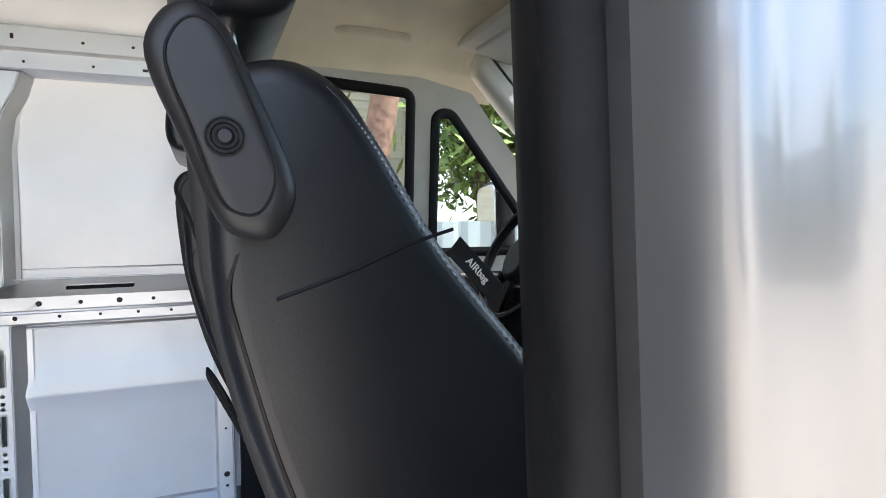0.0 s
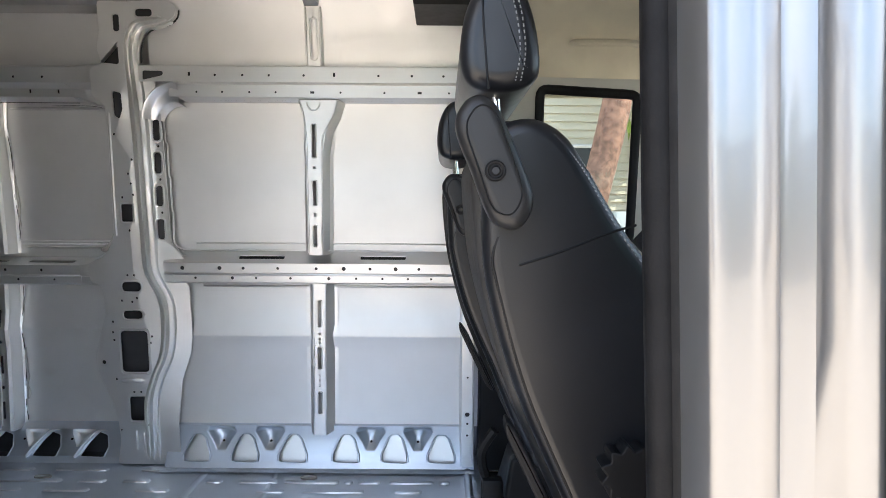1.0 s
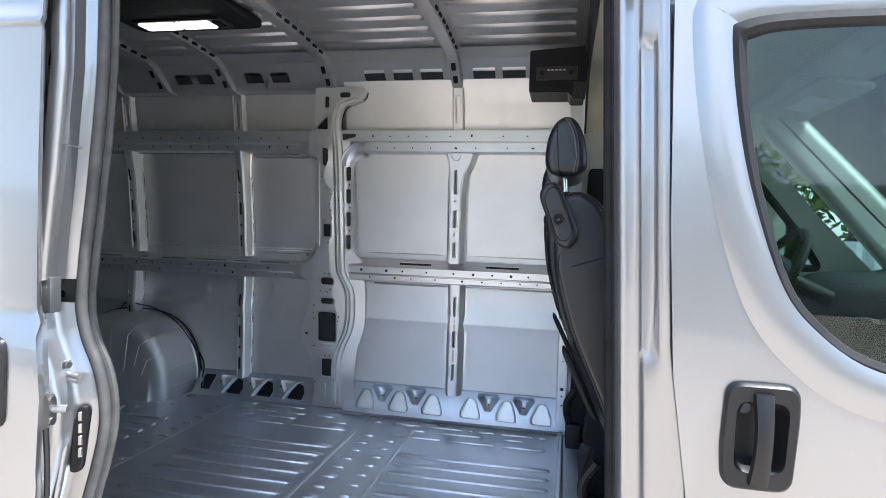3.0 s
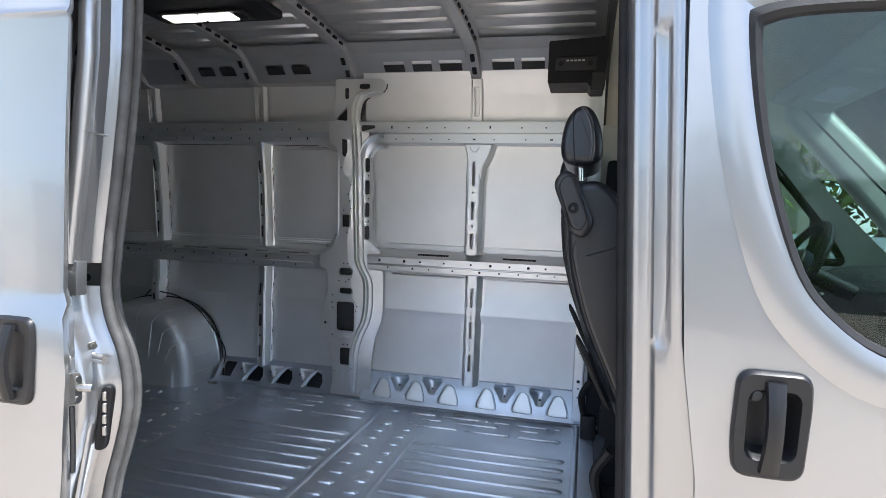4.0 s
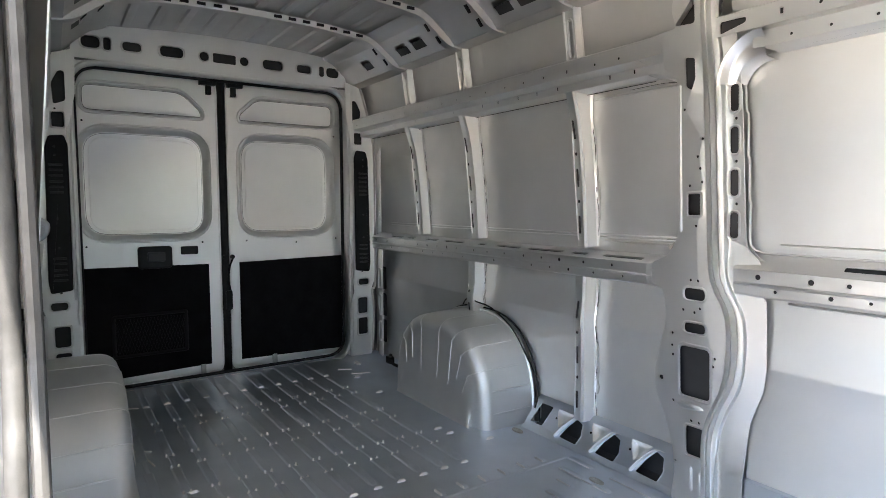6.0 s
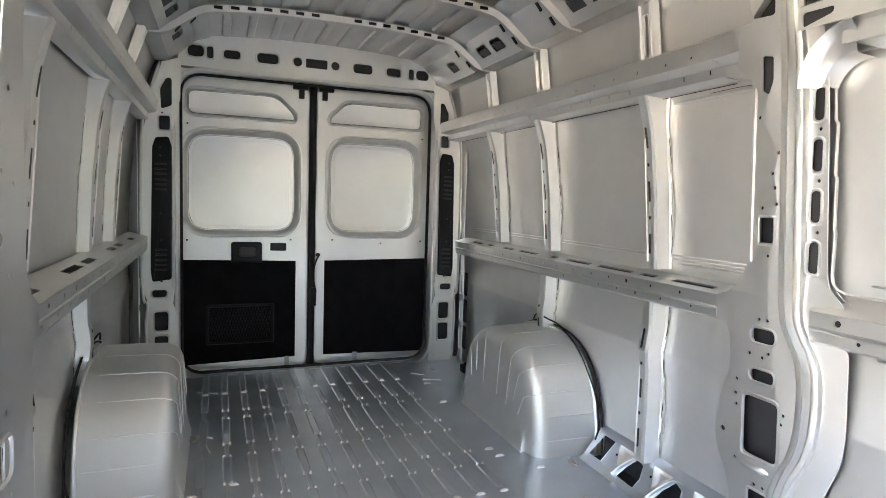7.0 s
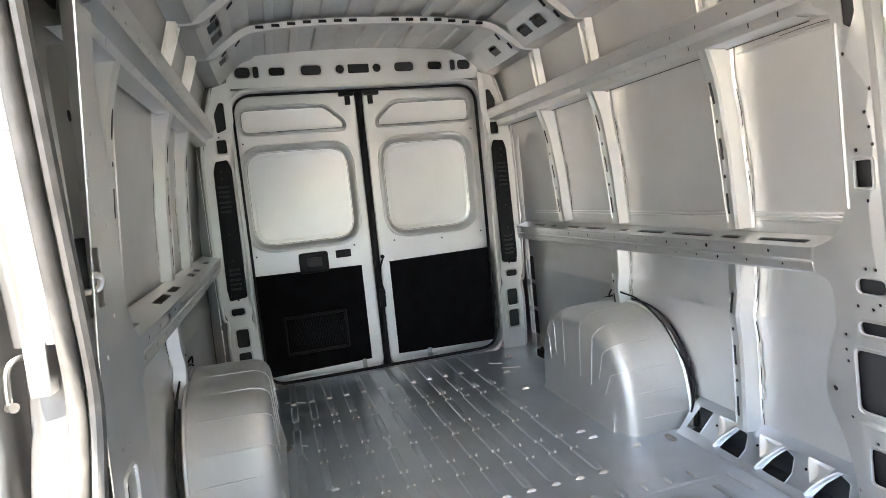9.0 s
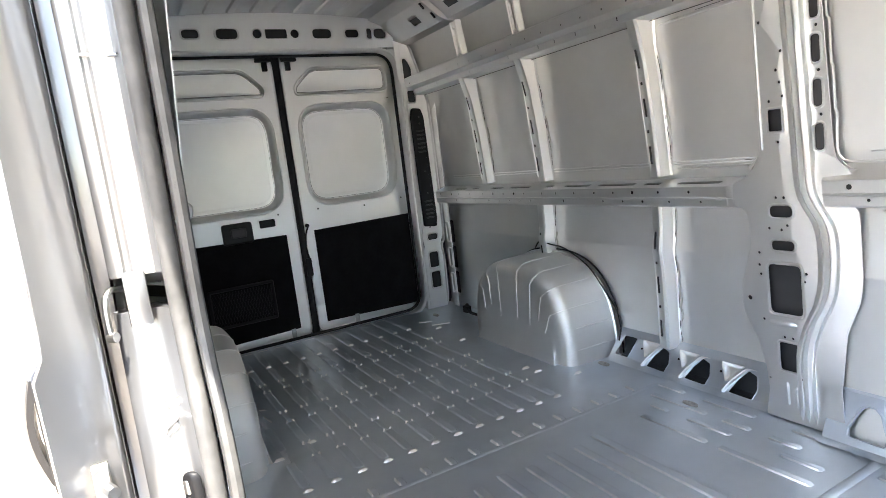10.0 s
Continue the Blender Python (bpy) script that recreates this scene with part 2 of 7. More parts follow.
def pressed(u0, u1, v, width, height, put, bm=None, ends=0.016):
    """A flat-topped pressed rib along u, with steep flanks and sloping ends."""
    b = bmesh.new()
    s = 1 if u1 > u0 else -1
    rows = []
    for u, k, h in ((u0, 0.72, -0.05), (u0 + s * ends, 1.0, 1.0), (u1 - s * ends, 1.0, 1.0), (u1, 0.72, -0.05)):
        rows.append([b.verts.new((u, v + width * k * o, height * h * g)) for o, g in ((-0.5, -0.08), (-0.37, 0.94), (-0.30, 1.0), (0.30, 1.0), (0.37, 0.94), (0.5, -0.08))])
    for q, r in zip(rows, rows[1:]):
        for j in range(5):
            b.faces.new((q[j], q[j + 1], r[j + 1], r[j]))
    return add(bm, b, put)


def tube(path, r, bm=None, sides=8, closed=False, flat=1.0):
    """A round bar along 3D points; r may be a list."""
    b = bmesh.new()
    P = [Vector(p) for p in path]
    n = len(P)
    rows = []
    up = None
    for i in range(n):
        a, c = (P[i - 1], P[(i + 1) % n]) if closed else (P[max(i - 1, 0)], P[min(i + 1, n - 1)])
        t = (c - a).normalized()
        if up is None:
            up = t.orthogonal().normalized()
        up = (up - t * up.dot(t)).normalized()
        s = t.cross(up)
        rad = r[i] if isinstance(r, (list, tuple)) else r
        rows.append([b.verts.new(P[i] + (up * math.cos(6.2832 * k / sides) + s * math.sin(6.2832 * k / sides) * flat) * rad) for k in range(sides)])
    for i in range(n if closed else n - 1):
        q, w = rows[i], rows[(i + 1) % n]
        for k in range(sides):
            b.faces.new((q[k], q[(k + 1) % sides], w[(k + 1) % sides], w[k]))
    if not closed:
        b.faces.new(rows[0])
        b.faces.new(rows[-1][::-1])
    return add(bm, b)


def puff(outline, w0, w1, r, put, bm=None, n=4):
    """A cushion: an outline (u, v) from depth w0 to w1 whose rims are rounded by r."""
    b = bmesh.new()
    P = [Vector(p) for p in outline]
    k = len(P)
    area = sum(P[i].x * P[(i + 1) % k].y - P[(i + 1) % k].x * P[i].y for i in range(k))
    sg = 1 if area > 0 else -1
    nor = []
    for i in range(k):
        t = (P[(i + 1) % k] - P[i - 1]).normalized()
        nor.append(Vector((-t.y, t.x)) * sg)
    steps = [(w0 + r * (1 - math.cos(1.5708 * j / n)), r * (1 - math.sin(1.5708 * j / n))) for j in range(n + 1)]
    steps = [(w0, r * 1.05)] + steps
    steps += [(w1 + w0 - w, i) for w, i in reversed(steps)]
    rows = [[b.verts.new((*(P[i] + nor[i] * inset), w)) for i in range(k)] for w, inset in steps]
    for q, s in zip(rows, rows[1:]):
        for i in range(k):
            b.faces.new((q[i], q[(i + 1) % k], s[(i + 1) % k], s[i]))
    b.faces.new(rows[0][::-1])
    b.faces.new(rows[-1])
    return add(bm, b, put)


def bolt(at, axis, r, h, bm=None, sides=6):
    a = Vector(axis).normalized()
    return tube([Vector(at), Vector(at) + a * h], r, bm, sides)


CY = 1.02          # middle of the van across
SKIN = 0.93        # from the middle to the outer skin

# ---- side walls ----
def wall_face(side):
    """Places on a side wall: x along the van, z up, w inwards from the skin. side +1: the driver's wall."""
    if side > 0:
        return lambda x, z, w: (x, CY + SKIN - w, z)
    # the frame behind the sliding door is shallower below the roof
    ease = lambda z: min(1.0, max(0.0, (z - 1.45) / 0.2))
    return lambda x, z, w: (x, CY - SKIN + (0.75 * w - 0.022) * (1 - ease(z)) + w * ease(z), z)


def pillar_w(z):
    return 0.11 + 0.057 * z


SKIN_LINE = [(0.01, -0.06), (-0.025, 0.02), (-0.025, 0.30), (-0.022, 0.44), (-0.015, 0.497), (-0.014, 0.508), (-0.025, 0.575), (-0.025, 0.80), (-0.007, 1.05), (0.020, 1.25), (0.041, 1.38), (0.060, 1.52), (0.082, 1.66), (0.12, 1.75), (0.22, 1.82), (0.30, 1.85)]
SKIN_FRONT = [(0.086, 0.152), (0.086, 0.17), (0.082, 0.44), (0.100, 0.497), (0.102, 0.508), (0.080, 0.565), (0.080, 0.70), (0.095, 0.80), (0.098, 1.10), (0.112, 1.38), (0.145, 1.48), (0.165, 1.60), (0.19, 1.70), (0.26, 1.80)]
RIBS = (-0.56, -1.26, -1.77)
BOWS = (0.68, 0.02, -0.56, -0.95, -1.26, -1.77)


def rail_mid(x0, x1, put, parent, slots, fw=0.150, dz=0.0, back=0.006, rise=0.022):
    """The waist rail: a slotted ledge, a drilled face that stands fw off the skin, and a return."""
    bm = bmesh.new()
    holes = []
    rnd = random.Random(5)
    x = x0 + 0.07
    while x < x1 - 0.05:
        holes.append(ring(x, 0.764, rnd.choice((0.0055, 0.006, 0.008)), 7))
        if rnd.random() < 0.8:
            holes.append(ring(x + 0.045, 0.727, rnd.choice((0.0045, 0.005, 0.0065)), 7))
        x += rnd.uniform(0.085, 0.15)
    sheet(rect(x0, 0.712, x1, 0.784), holes, 0.002, lambda u, v, w: put(u, v + dz, fw + w - (0.006 if v < 0.74 else 0)), bm)
    bead([(x0, 0.742), (x1, 0.742)], 0.010, 0.003, lambda u, v, w: put(u, v + dz, fw - 0.001 + w), bm)
    across = lambda k: back + (fw - back) * k
    sheet(rect(x0, back, x1, fw), [rect(a, across(0.42), b, across(0.70), 0.006) for a, b in slots], 0.002, lambda u, v, w: put(u, 0.784 + rise + dz - rise * (v - back) / (fw - back) + w, v), bm)
    strip([(0.712 + dz, fw - 0.006), (0.706 + dz, fw - 0.012), (0.704 + dz, -0.02)], x0, x1, put, bm)
    bead([(x0, fw + 0.003), (x1, fw + 0.003)], 0.012, 0.003, lambda u, v, w: put(u, 0.783 + dz + w * 0.5, v - 0.004), bm)
    return wpart("waist_rail", bm, PAINT, parent)


def loft(prof0, prof1, x0, x1, put, bm, n=10):
    """A skin between two open outlines (z, w), easing from the one to the other along x."""
    b = bmesh.new()
    rows = []
    for i in range(n + 1):
        t = i / n
        k = t * t * (3 - 2 * t)
        rows.append([b.verts.new((x0 + (x1 - x0) * t, p[0] + (q[0] - p[0]) * k, p[1] + (q[1] - p[1]) * k)) for p, q in zip(prof0, prof1)])
    for q, r in zip(rows, rows[1:]):
        for j in range(len(prof0) - 1):
            b.faces.new((q[j], q[j + 1], r[j + 1], r[j]))
    return add(bm, b, put)


def rail_rear_upper(x0, x1, put, parent):
    """The upper rail of the rear bays: a drilled face, and a set-back lower flange that the ribs' heads reach."""
    bm = bmesh.new()
    rnd = random.Random(9)
    top, low = [], []
    x = x0 + 0.06
    while x < x1 - 0.04:
        top.append(rect(x - 0.004, 1.438, x + 0.004, 1.450) if rnd.random() < 0.2 else ring(x, 1.444, 0.0048, 7))
        if rnd.random() < 0.3:
            low.append(rect(x + 0.02, 1.396, x + 0.027, 1.410))
        x += rnd.uniform(0.10, 0.135)
    sheet(rect(x0, 1.424, x1, 1.479), top, 0.002, lambda u, v, w: put(u, v, 0.182 + w), bm)
    lean = lambda v: 0.128 + 0.10 * (v - 1.384)
    sheet(rect(x0, 1.384, x1, 1.412), low, 0.002, lambda u, v, w: put(u, v, lean(v) + w), bm)
    strip([(1.424, 0.182), (1.420, 0.172), (1.414, 0.140), (1.412, lean(1.412))], x0, x1, put, bm)
    strip([(1.479, 0.182), (1.484, 0.176), (1.486, 0.07)], x0, x1, put, bm)
    strip([(1.384, lean(1.384)), (1.380, 0.122), (1.377, 0.06)], x0, x1, put, bm)
    return wpart("upper_rail", bm, PAINT, parent)


def rail_upper(x0, x1, put, parent):
    bm = bmesh.new()
    rnd = random.Random(9)
    top, low = [], []
    x = x0 + 0.06
    while x < x1 - 0.04:
        top.append(rect(x - 0.004, 1.444, x + 0.004, 1.458) if rnd.random() < 0.35 else ring(x, 1.448, 0.0045, 7))
        if x > x0 + 0.14:
            low.append(rect(x + 0.02, 1.388, x + 0.034, 1.396) if rnd.random() < 0.5 else ring(x + 0.02, 1.392, 0.004, 7))
        x += rnd.uniform(0.09, 0.16)
    top = [h for h in top if min(p[0] for p in h) > x0 + 0.13] + [rounded([(x0 + 0.014, 1.429), (x0 + 0.085, 1.446), (x0 + 0.085, 1.460), (x0 + 0.014, 1.462)], 0.007)]
    sheet(rect(x0, 1.424, x1, 1.477), top, 0.002, lambda u, v, w: put(u, v, 0.212 + w), bm)
    sheet(rect(x0 + 0.10, 1.375, x1, 1.410), low, 0.002, lambda u, v, w: put(u, v, 0.200 + w), bm)
    strip([(1.424, 0.212), (1.419, 0.190), (1.412, 0.190), (1.410, 0.200)], x0 + 0.10, x1, put, bm)
    strip([(1.477, 0.212), (1.481, 0.205), (1.482, 0.02)], x0, x1, put, bm)
    strip([(1.375, 0.200), (1.371, 0.192), (1.368, 0.01)], x0 + 0.13, x1, put, bm)
    return wpart("upper_rail", bm, PAINT, parent)


def rail_roof(bays, x0, x1, put, parent):
    """The sloping cant rail under the roof, with its rectangular windows."""
    face = lambda u, v, w: put(u, 1.690 + 0.112 * v + 0.6 * w, 0.168 + 0.125 * v + 0.7 * w)
    bm = bmesh.new()
    holes = [rect(a, 0.34, b, 0.72, 0.008, 3) for a, b in bays]
    holes += [ring(a + 0.02, 0.20, 0.005, 7) for a, b in bays]
    sheet(rect(x0, 0.10, x1, 1.0), holes, 0.003, face, bm)
    strip([(1.701, 0.180), (1.695, 0.176), (1.690, 0.10)], x0, x1, put, bm)
    strip([(1.802, 0.293), (1.812, 0.312), (1.822, 0.345), (1.835, 0.37)], x0, x1, put, bm)
    bead([(x0, 0.14), (x1, 0.14)], 0.05, 0.003, face, bm)
    bead([(x0, 0.92), (x1, 0.92)], 0.06, 0.003, face, bm)
    return wpart("roof_rail", bm, DIMROOF, parent)


def skin_w(z):
    return float(np.interp(z, [p[1] for p in SKIN_LINE], [p[0] for p in SKIN_LINE]))


def rib(x, z0, z1, put, parent, flare=True, slots=True, seed=0):
    """A hat-section upright on the skin: slotted face, sloping flanks, ragged flanges; its head leans in to the rail."""
    rnd = random.Random(seed)
    bm = bmesh.new()
    n = 18
    rows = []
    base = 0.055 if flare else 0.062
    face_w = lambda z: skin_w(z) + base + (0.030 * max(0.0, (z - (z1 - 0.17)) / 0.17) ** 2 if flare else 0.0)
    for i in range(n + 1):
        z = z0 + (z1 - z0) * i / n
        s = skin_w(z)
        d = face_w(z)
        h = max(0.0, (z - (z1 - 0.17)) / 0.17) if flare else 0.0
        wob = 0.005 * math.sin(z * 23 + x) + rnd.uniform(-0.002, 0.002)
        rows.append([bm.verts.new(put(x + a + 0.014 * h * h, z, w)) for a, w in ((-0.046 - wob, s + 0.003), (-0.030, s + 0.005), (-0.026, d), (0.010, d + 0.002), (0.022, d - 0.003), (0.029, s + 0.008), (0.040 + wob, s + 0.003))])
    for q, r in zip(rows, rows[1:]):
        for j in range(6):
            bm.faces.new((q[j], q[j + 1], r[j + 1], r[j]))
    for row in (rows[0], rows[-1]):
        bm.faces.new(row)
    bead([(x - 0.022, z0 + 0.02), (x - 0.022, z1 - 0.14)], 0.006, 0.004, lambda u, v, w: put(u, v, face_w(v) + w), bm)
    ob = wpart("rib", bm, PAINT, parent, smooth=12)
    # dark strips laid on the face paint in the slots' shade
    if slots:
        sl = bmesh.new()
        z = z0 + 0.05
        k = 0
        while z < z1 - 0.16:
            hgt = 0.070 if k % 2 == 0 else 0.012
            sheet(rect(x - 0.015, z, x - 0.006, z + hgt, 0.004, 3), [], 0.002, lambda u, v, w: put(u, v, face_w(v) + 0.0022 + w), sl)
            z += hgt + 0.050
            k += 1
        wpart("slot", sl, GAPSHADE, ob, "dark strips painting the shade of punched slots")
    se = bmesh.new()
    pts = [(x + 0.043 + rnd.uniform(-0.004, 0.004), z0 + (z1 - z0) * (0.18 + 0.05 * i)) for i in range(8)]
    bead(smooth_path(pts, 2), 0.009, 0.004, lambda u, v, w: put(u, v, skin_w(v) + 0.002 + w), se)
    wpart("sealant", se, SEALANT, ob, "smeared seam sealant")
    # dark beads draw the flange seams together with their shade
    gap = bmesh.new()
    pts = [(x + 0.036 + 0.005 * math.sin(z * 23 + x), z) for z in [z0 + (z1 - z0) * i / 14 for i in range(15)]]
    bead(pts, 0.005, 0.002, lambda u, v, w: put(u, v, skin_w(v) + 0.003 + w), gap)
    bead([(x - 0.041 - 0.005 * math.sin(z * 23 + x), z) for u, z in pts], 0.004, 0.002, lambda u, v, w: put(u, v, skin_w(v) + 0.003 + w), gap)
    wpart("shade_line", gap, GAPSHADE, ob, "dark bead for the seam and its shade")
    return ob


def short_rib(x, put, parent, base=0.074):
    bm = bmesh.new()
    face = lambda u, v, w: put(x + u * 0.8, v, base + 0.022 + (v - 1.48) * 0.15 + w)
    sheet(rect(-0.034, 1.484, 0.034, 1.690), [rect(-0.011, 1.520, 0.011, 1.645, 0.0105)], 0.003, face, bm, False)
    for s in (-1, 1):
        bead([(s * 0.032, 1.485), (s * 0.032, 1.688)], 0.012, 0.008, face, bm)
        bead([(s * 0.044, 1.50), (s * 0.044, 1.66)], 0.006, 0.004, lambda u, v, w: put(x + u * 0.8, v, base - 0.002 + (v - 1.48) * 0.15 + w), bm)
        strip([(1.484, base + 0.023), (1.690, base + 0.053)], x + s * 0.027, x + s * 0.035, lambda a, z, w: put(a, z, w - (abs(a - x) - 0.027) * 3.4), bm)
    bead(rect(-0.017, 1.512, 0.017, 1.653, 0.016), 0.006, 0.004, face, bm, closed=True)
    return wpart("short_rib", bm, PAINT, parent)


def rocker(x0, x1, put, parent, pockets, cones, top=0.043, tall=0.150):
    """The rolled foot of the wall: bell-shaped pockets punched through, and pressed scoops between them."""
    face = lambda u, v, w: put(u, 0.004 + tall * v, top + (0.138 - top) * max(0, 1 - v) ** 2.2 + w * 0.9)
    bm = bmesh.new()
    holes, scoops = [], []
    for a, b in pockets:
        m = (a + b) / 2
        hgt = 0.84
        bell = [(a - 0.002, 0.14), (b + 0.004, 0.12), (b + 0.004, 0.28), (m + 0.030, hgt - 0.16), (m + 0.014, hgt - 0.06), (m - 0.010, hgt - 0.06), (m - 0.024, hgt - 0.14), (a - 0.004, 0.30)]
        holes.append(rounded(bell, 0.03, 3))
    for c in cones:
        k = 1.32
        scoops.append(rounded([(c + 0.036 * k, 0.965), (c - 0.036 * k, 0.965), (c - 0.042 * k, 0.84), (c - 0.024 * k, 0.60), (c - 0.012 * k, 0.40), (c + 0.012 * k, 0.40), (c + 0.024 * k, 0.60), (c + 0.042 * k, 0.84)], 0.02, 3))
    lit = bmesh.new()
    rim = [(x0, v) for v in (1.0, 0.75, 0.5, 0.3, 0.15)] + [(x0 + (x1 - x0) * i / 12, 0.0) for i in range(13)] + [(x1, v) for v in (0.15, 0.3, 0.5, 0.75)] + [(x1 + (x0 - x1) * i / 12, 1.0) for i in range(12)]
    sheet(rim, holes + scoops, 0.003, face, bm, False)
    strip([(0.004 + tall, top), (0.010 + tall, top - 0.012), (0.030 + tall, min(top - 0.02, 0.0))], x0, x1, put, bm)
    strip([(0.004, 0.138), (0.010, 0.165), (0.006, 0.180)], x0, x1, put, bm)
    for h in holes:
        bead(h, 0.010, 0.006, face, bm, closed=True)
        # the wall behind the pocket, ending above the floor; lighter paint brightens it
        lo, hi = min(p[0] for p in h), max(p[0] for p in h)
        q = rect(lo - 0.02, 0.02, hi + 0.02, 1.0)
        b = bmesh.new()
        b.faces.new([b.verts.new((*p, -0.045)) for p in q])
        add(lit, b, face)
    cup = bmesh.new()
    for h in scoops:
        b = bmesh.new()
        c = (sum(p[0] for p in h) / len(h), 0.80)
        rows = [[b.verts.new((c[0] + (p[0] - c[0]) * k, c[1] + (p[1] - c[1]) * k, w)) for p in h] for k, w in ((1.06, 0.002), (1.0, 0.001), (0.94, -0.003), (0.82, -0.011), (0.66, -0.020), (0.48, -0.027), (0.28, -0.031))]
        for q, r in zip(rows, rows[1:]):
            for k in range(len(h)):
                b.faces.new((q[k], q[(k + 1) % len(h)], r[(k + 1) % len(h)], r[k]))
        b.faces.new(rows[-1])
        add(cup, b, face)
    # the face takes the darker floor paint to put in its shade
    ob = wpart("rocker_panel", bm, FLOORP, parent)
    wpart("scoop", cup, FLOORP, ob, smooth=85)
    # lighter paint on these plates stands in for light reaching the pockets
    wpart("pocket_back", lit, PAINT, ob, "skin behind the pockets, brightness in its lighter paint")
    # black stubs paint in the dark of the drain holes
    dots = bmesh.new()
    for c in cones:
        bolt(face(c, 0.56, -0.024), Vector(face(0, 0, 1)) - Vector(face(0, 0, 0)), 0.005, 0.004, dots, 8)
    wpart("drain_hole", dots, BLACK, ob)
    return ob


def rocker_rear(x0, x1, put, parent, pockets, first=None):
    """The sloping foot of the rear bay: hooded pockets open into the sill, a scoop above each hood."""
    zs, ws = [0.0, 0.04, 0.10, 0.85, 0.95, 1.0], [0.100, 0.086, 0.076, 0.000, -0.014, -0.023]
    face = lambda u, v, w: put(u, 0.002 + 0.120 * v + 0.5 * w, float(np.interp(v, zs, ws)) + 0.8 * w)
    bm = bmesh.new()
    holes, scoops = [], []
    for a in pockets:
        holes.append(rounded([(a + 0.018, 0.13), (a + 0.112, 0.11), (a + 0.118, 0.36), (a + 0.100, 0.66), (a + 0.062, 0.74), (a + 0.036, 0.46)], 0.020, 4))
        scoops.append(rounded([(a - 0.006, 0.36), (a + 0.012, 0.44), (a + 0.042, 0.80), (a - 0.045, 0.80), (a - 0.040, 0.70)], 0.014, 3))
    if first is not None:
        holes.append(rounded([(first, 0.20), (first + 0.075, 0.20), (first + 0.085, 0.80), (first + 0.012, 0.80)], 0.022, 4))
    rim = [(x0, v) for v in (1.0, 0.95, 0.85, 0.5, 0.10, 0.04)] + [(x0 + (x1 - x0) * i / 16, 0.0) for i in range(17)] + [(x1, v) for v in (0.04, 0.10, 0.5, 0.85, 0.95)] + [(x1 + (x0 - x1) * i / 16, 1.0) for i in range(16)]
    sheet(rim, holes + scoops, 0.003, face, bm, False)
    for h in holes:
        bead(h, 0.005, 0.002, face, bm, closed=True)
    cup = bmesh.new()
    for h in scoops:
        b = bmesh.new()
        c = (sum(p[0] for p in h) / len(h), 0.66)
        rows = [[b.verts.new((c[0] + (p[0] - c[0]) * k, c[1] + (p[1] - c[1]) * k, w)) for p in h] for k, w in ((1.08, 0.002), (1.0, 0.001), (0.92, -0.003), (0.75, -0.010), (0.5, -0.015), (0.25, -0.016))]
        for q, r in zip(rows, rows[1:]):
            for k in range(len(h)):
                b.faces.new((q[k], q[(k + 1) % len(h)], r[(k + 1) % len(h)], r[k]))
        b.faces.new(rows[-1])
        add(cup, b, face)
    # darker floor paint shades the face; lighter scoops and hoods carry painted highlights
    ob = wpart("rocker_panel", bm, FLOORP, parent)
    wpart("scoop", cup, PAINT, ob, smooth=85)
    # dark sheet behind the pockets: the sill's inner shade as a colour
    wpart("sill_inside", strip([(0.100, -0.016), (0.020, -0.014), (0.003, 0.000), (0.0025, 0.066)], x0 + 0.01, x1 - 0.01, put), GAPSHADE, ob, "dark sheet painting the shade inside the sill")
    for a in pockets:
        path = smooth_path([(a, 0.08), (a + 0.014, 0.32), (a + 0.040, 0.60), (a + 0.062, 0.76), (a + 0.092, 0.78)], 5)
        wpart("hood", bead(path, 0.013, 0.015, face, bmesh.new()), PAINT, ob, "rolled hood over a pocket, highlight in its lighter paint", smooth=80)
    # solid black stubs give the drain holes their shade
    dots = bmesh.new()
    for a in pockets:
        bolt(face(a - 0.036, 0.55, -0.001), Vector(face(0, 0.5, 1)) - Vector(face(0, 0.5, 0)), 0.0045, 0.003, dots, 8)
    wpart("drain_hole", dots, BLACK, ob)
    return ob


def corner_fill(x, z, dx, dz, w, r, put, bm):
    """A gusset that rounds an inner corner between a rail and a pillar."""
    pts = [(x, z)] + [(x + dx * r * (1 - math.sin(math.pi / 2 * i / 6)), z + dz * r * (1 - math.cos(math.pi / 2 * i / 6))) for i in range(7)]
    sheet(pts, [], 0.003, lambda u, v, k: put(u, v, w + k), bm)


N = wall_face(1)
S = wall_face(-1)
wall_n = thing("wall_north", -0.5, CY + SKIN, 0, "bare silver-painted van side wall with pressed steel frame", "wall", kind="structure")
bm = bmesh.new()
strip([(z, w) for w, z in SKIN_LINE], -2.42, 1.275, N, bm, cuts=24)
strip([(z, w - 0.005) for w, z in SKIN_LINE], -2.42, 1.275, N, bm)
wpart("outer_skin", bm, DIMPAINT, wall_n)
bm = bmesh.new()
strip([(z, w) for w, z in SKIN_FRONT], 0.09, 1.30, N, bm, cuts=10)
wpart("front_panel", bm, PANELP, wall_n)

rail_mid(-2.32, -0.24, N, wall_n, [(-2.12, -1.98), (-1.92, -1.84), (-1.72, -1.60), (-1.54, -1.36), (-1.24, -1.18), (-1.10, -0.93), (-0.88, -0.67), (-0.62, -0.54), (-0.46, -0.28)], 0.062, -0.021, -0.022)
rail_mid(0.12, 1.27, N, wall_n, [(0.392, 0.560), (0.842, 1.010)], back=0.092, rise=0.044)
rail_rear_upper(-2.32, -0.20, N, wall_n)
rail_upper(0.08, 1.27, N, wall_n)
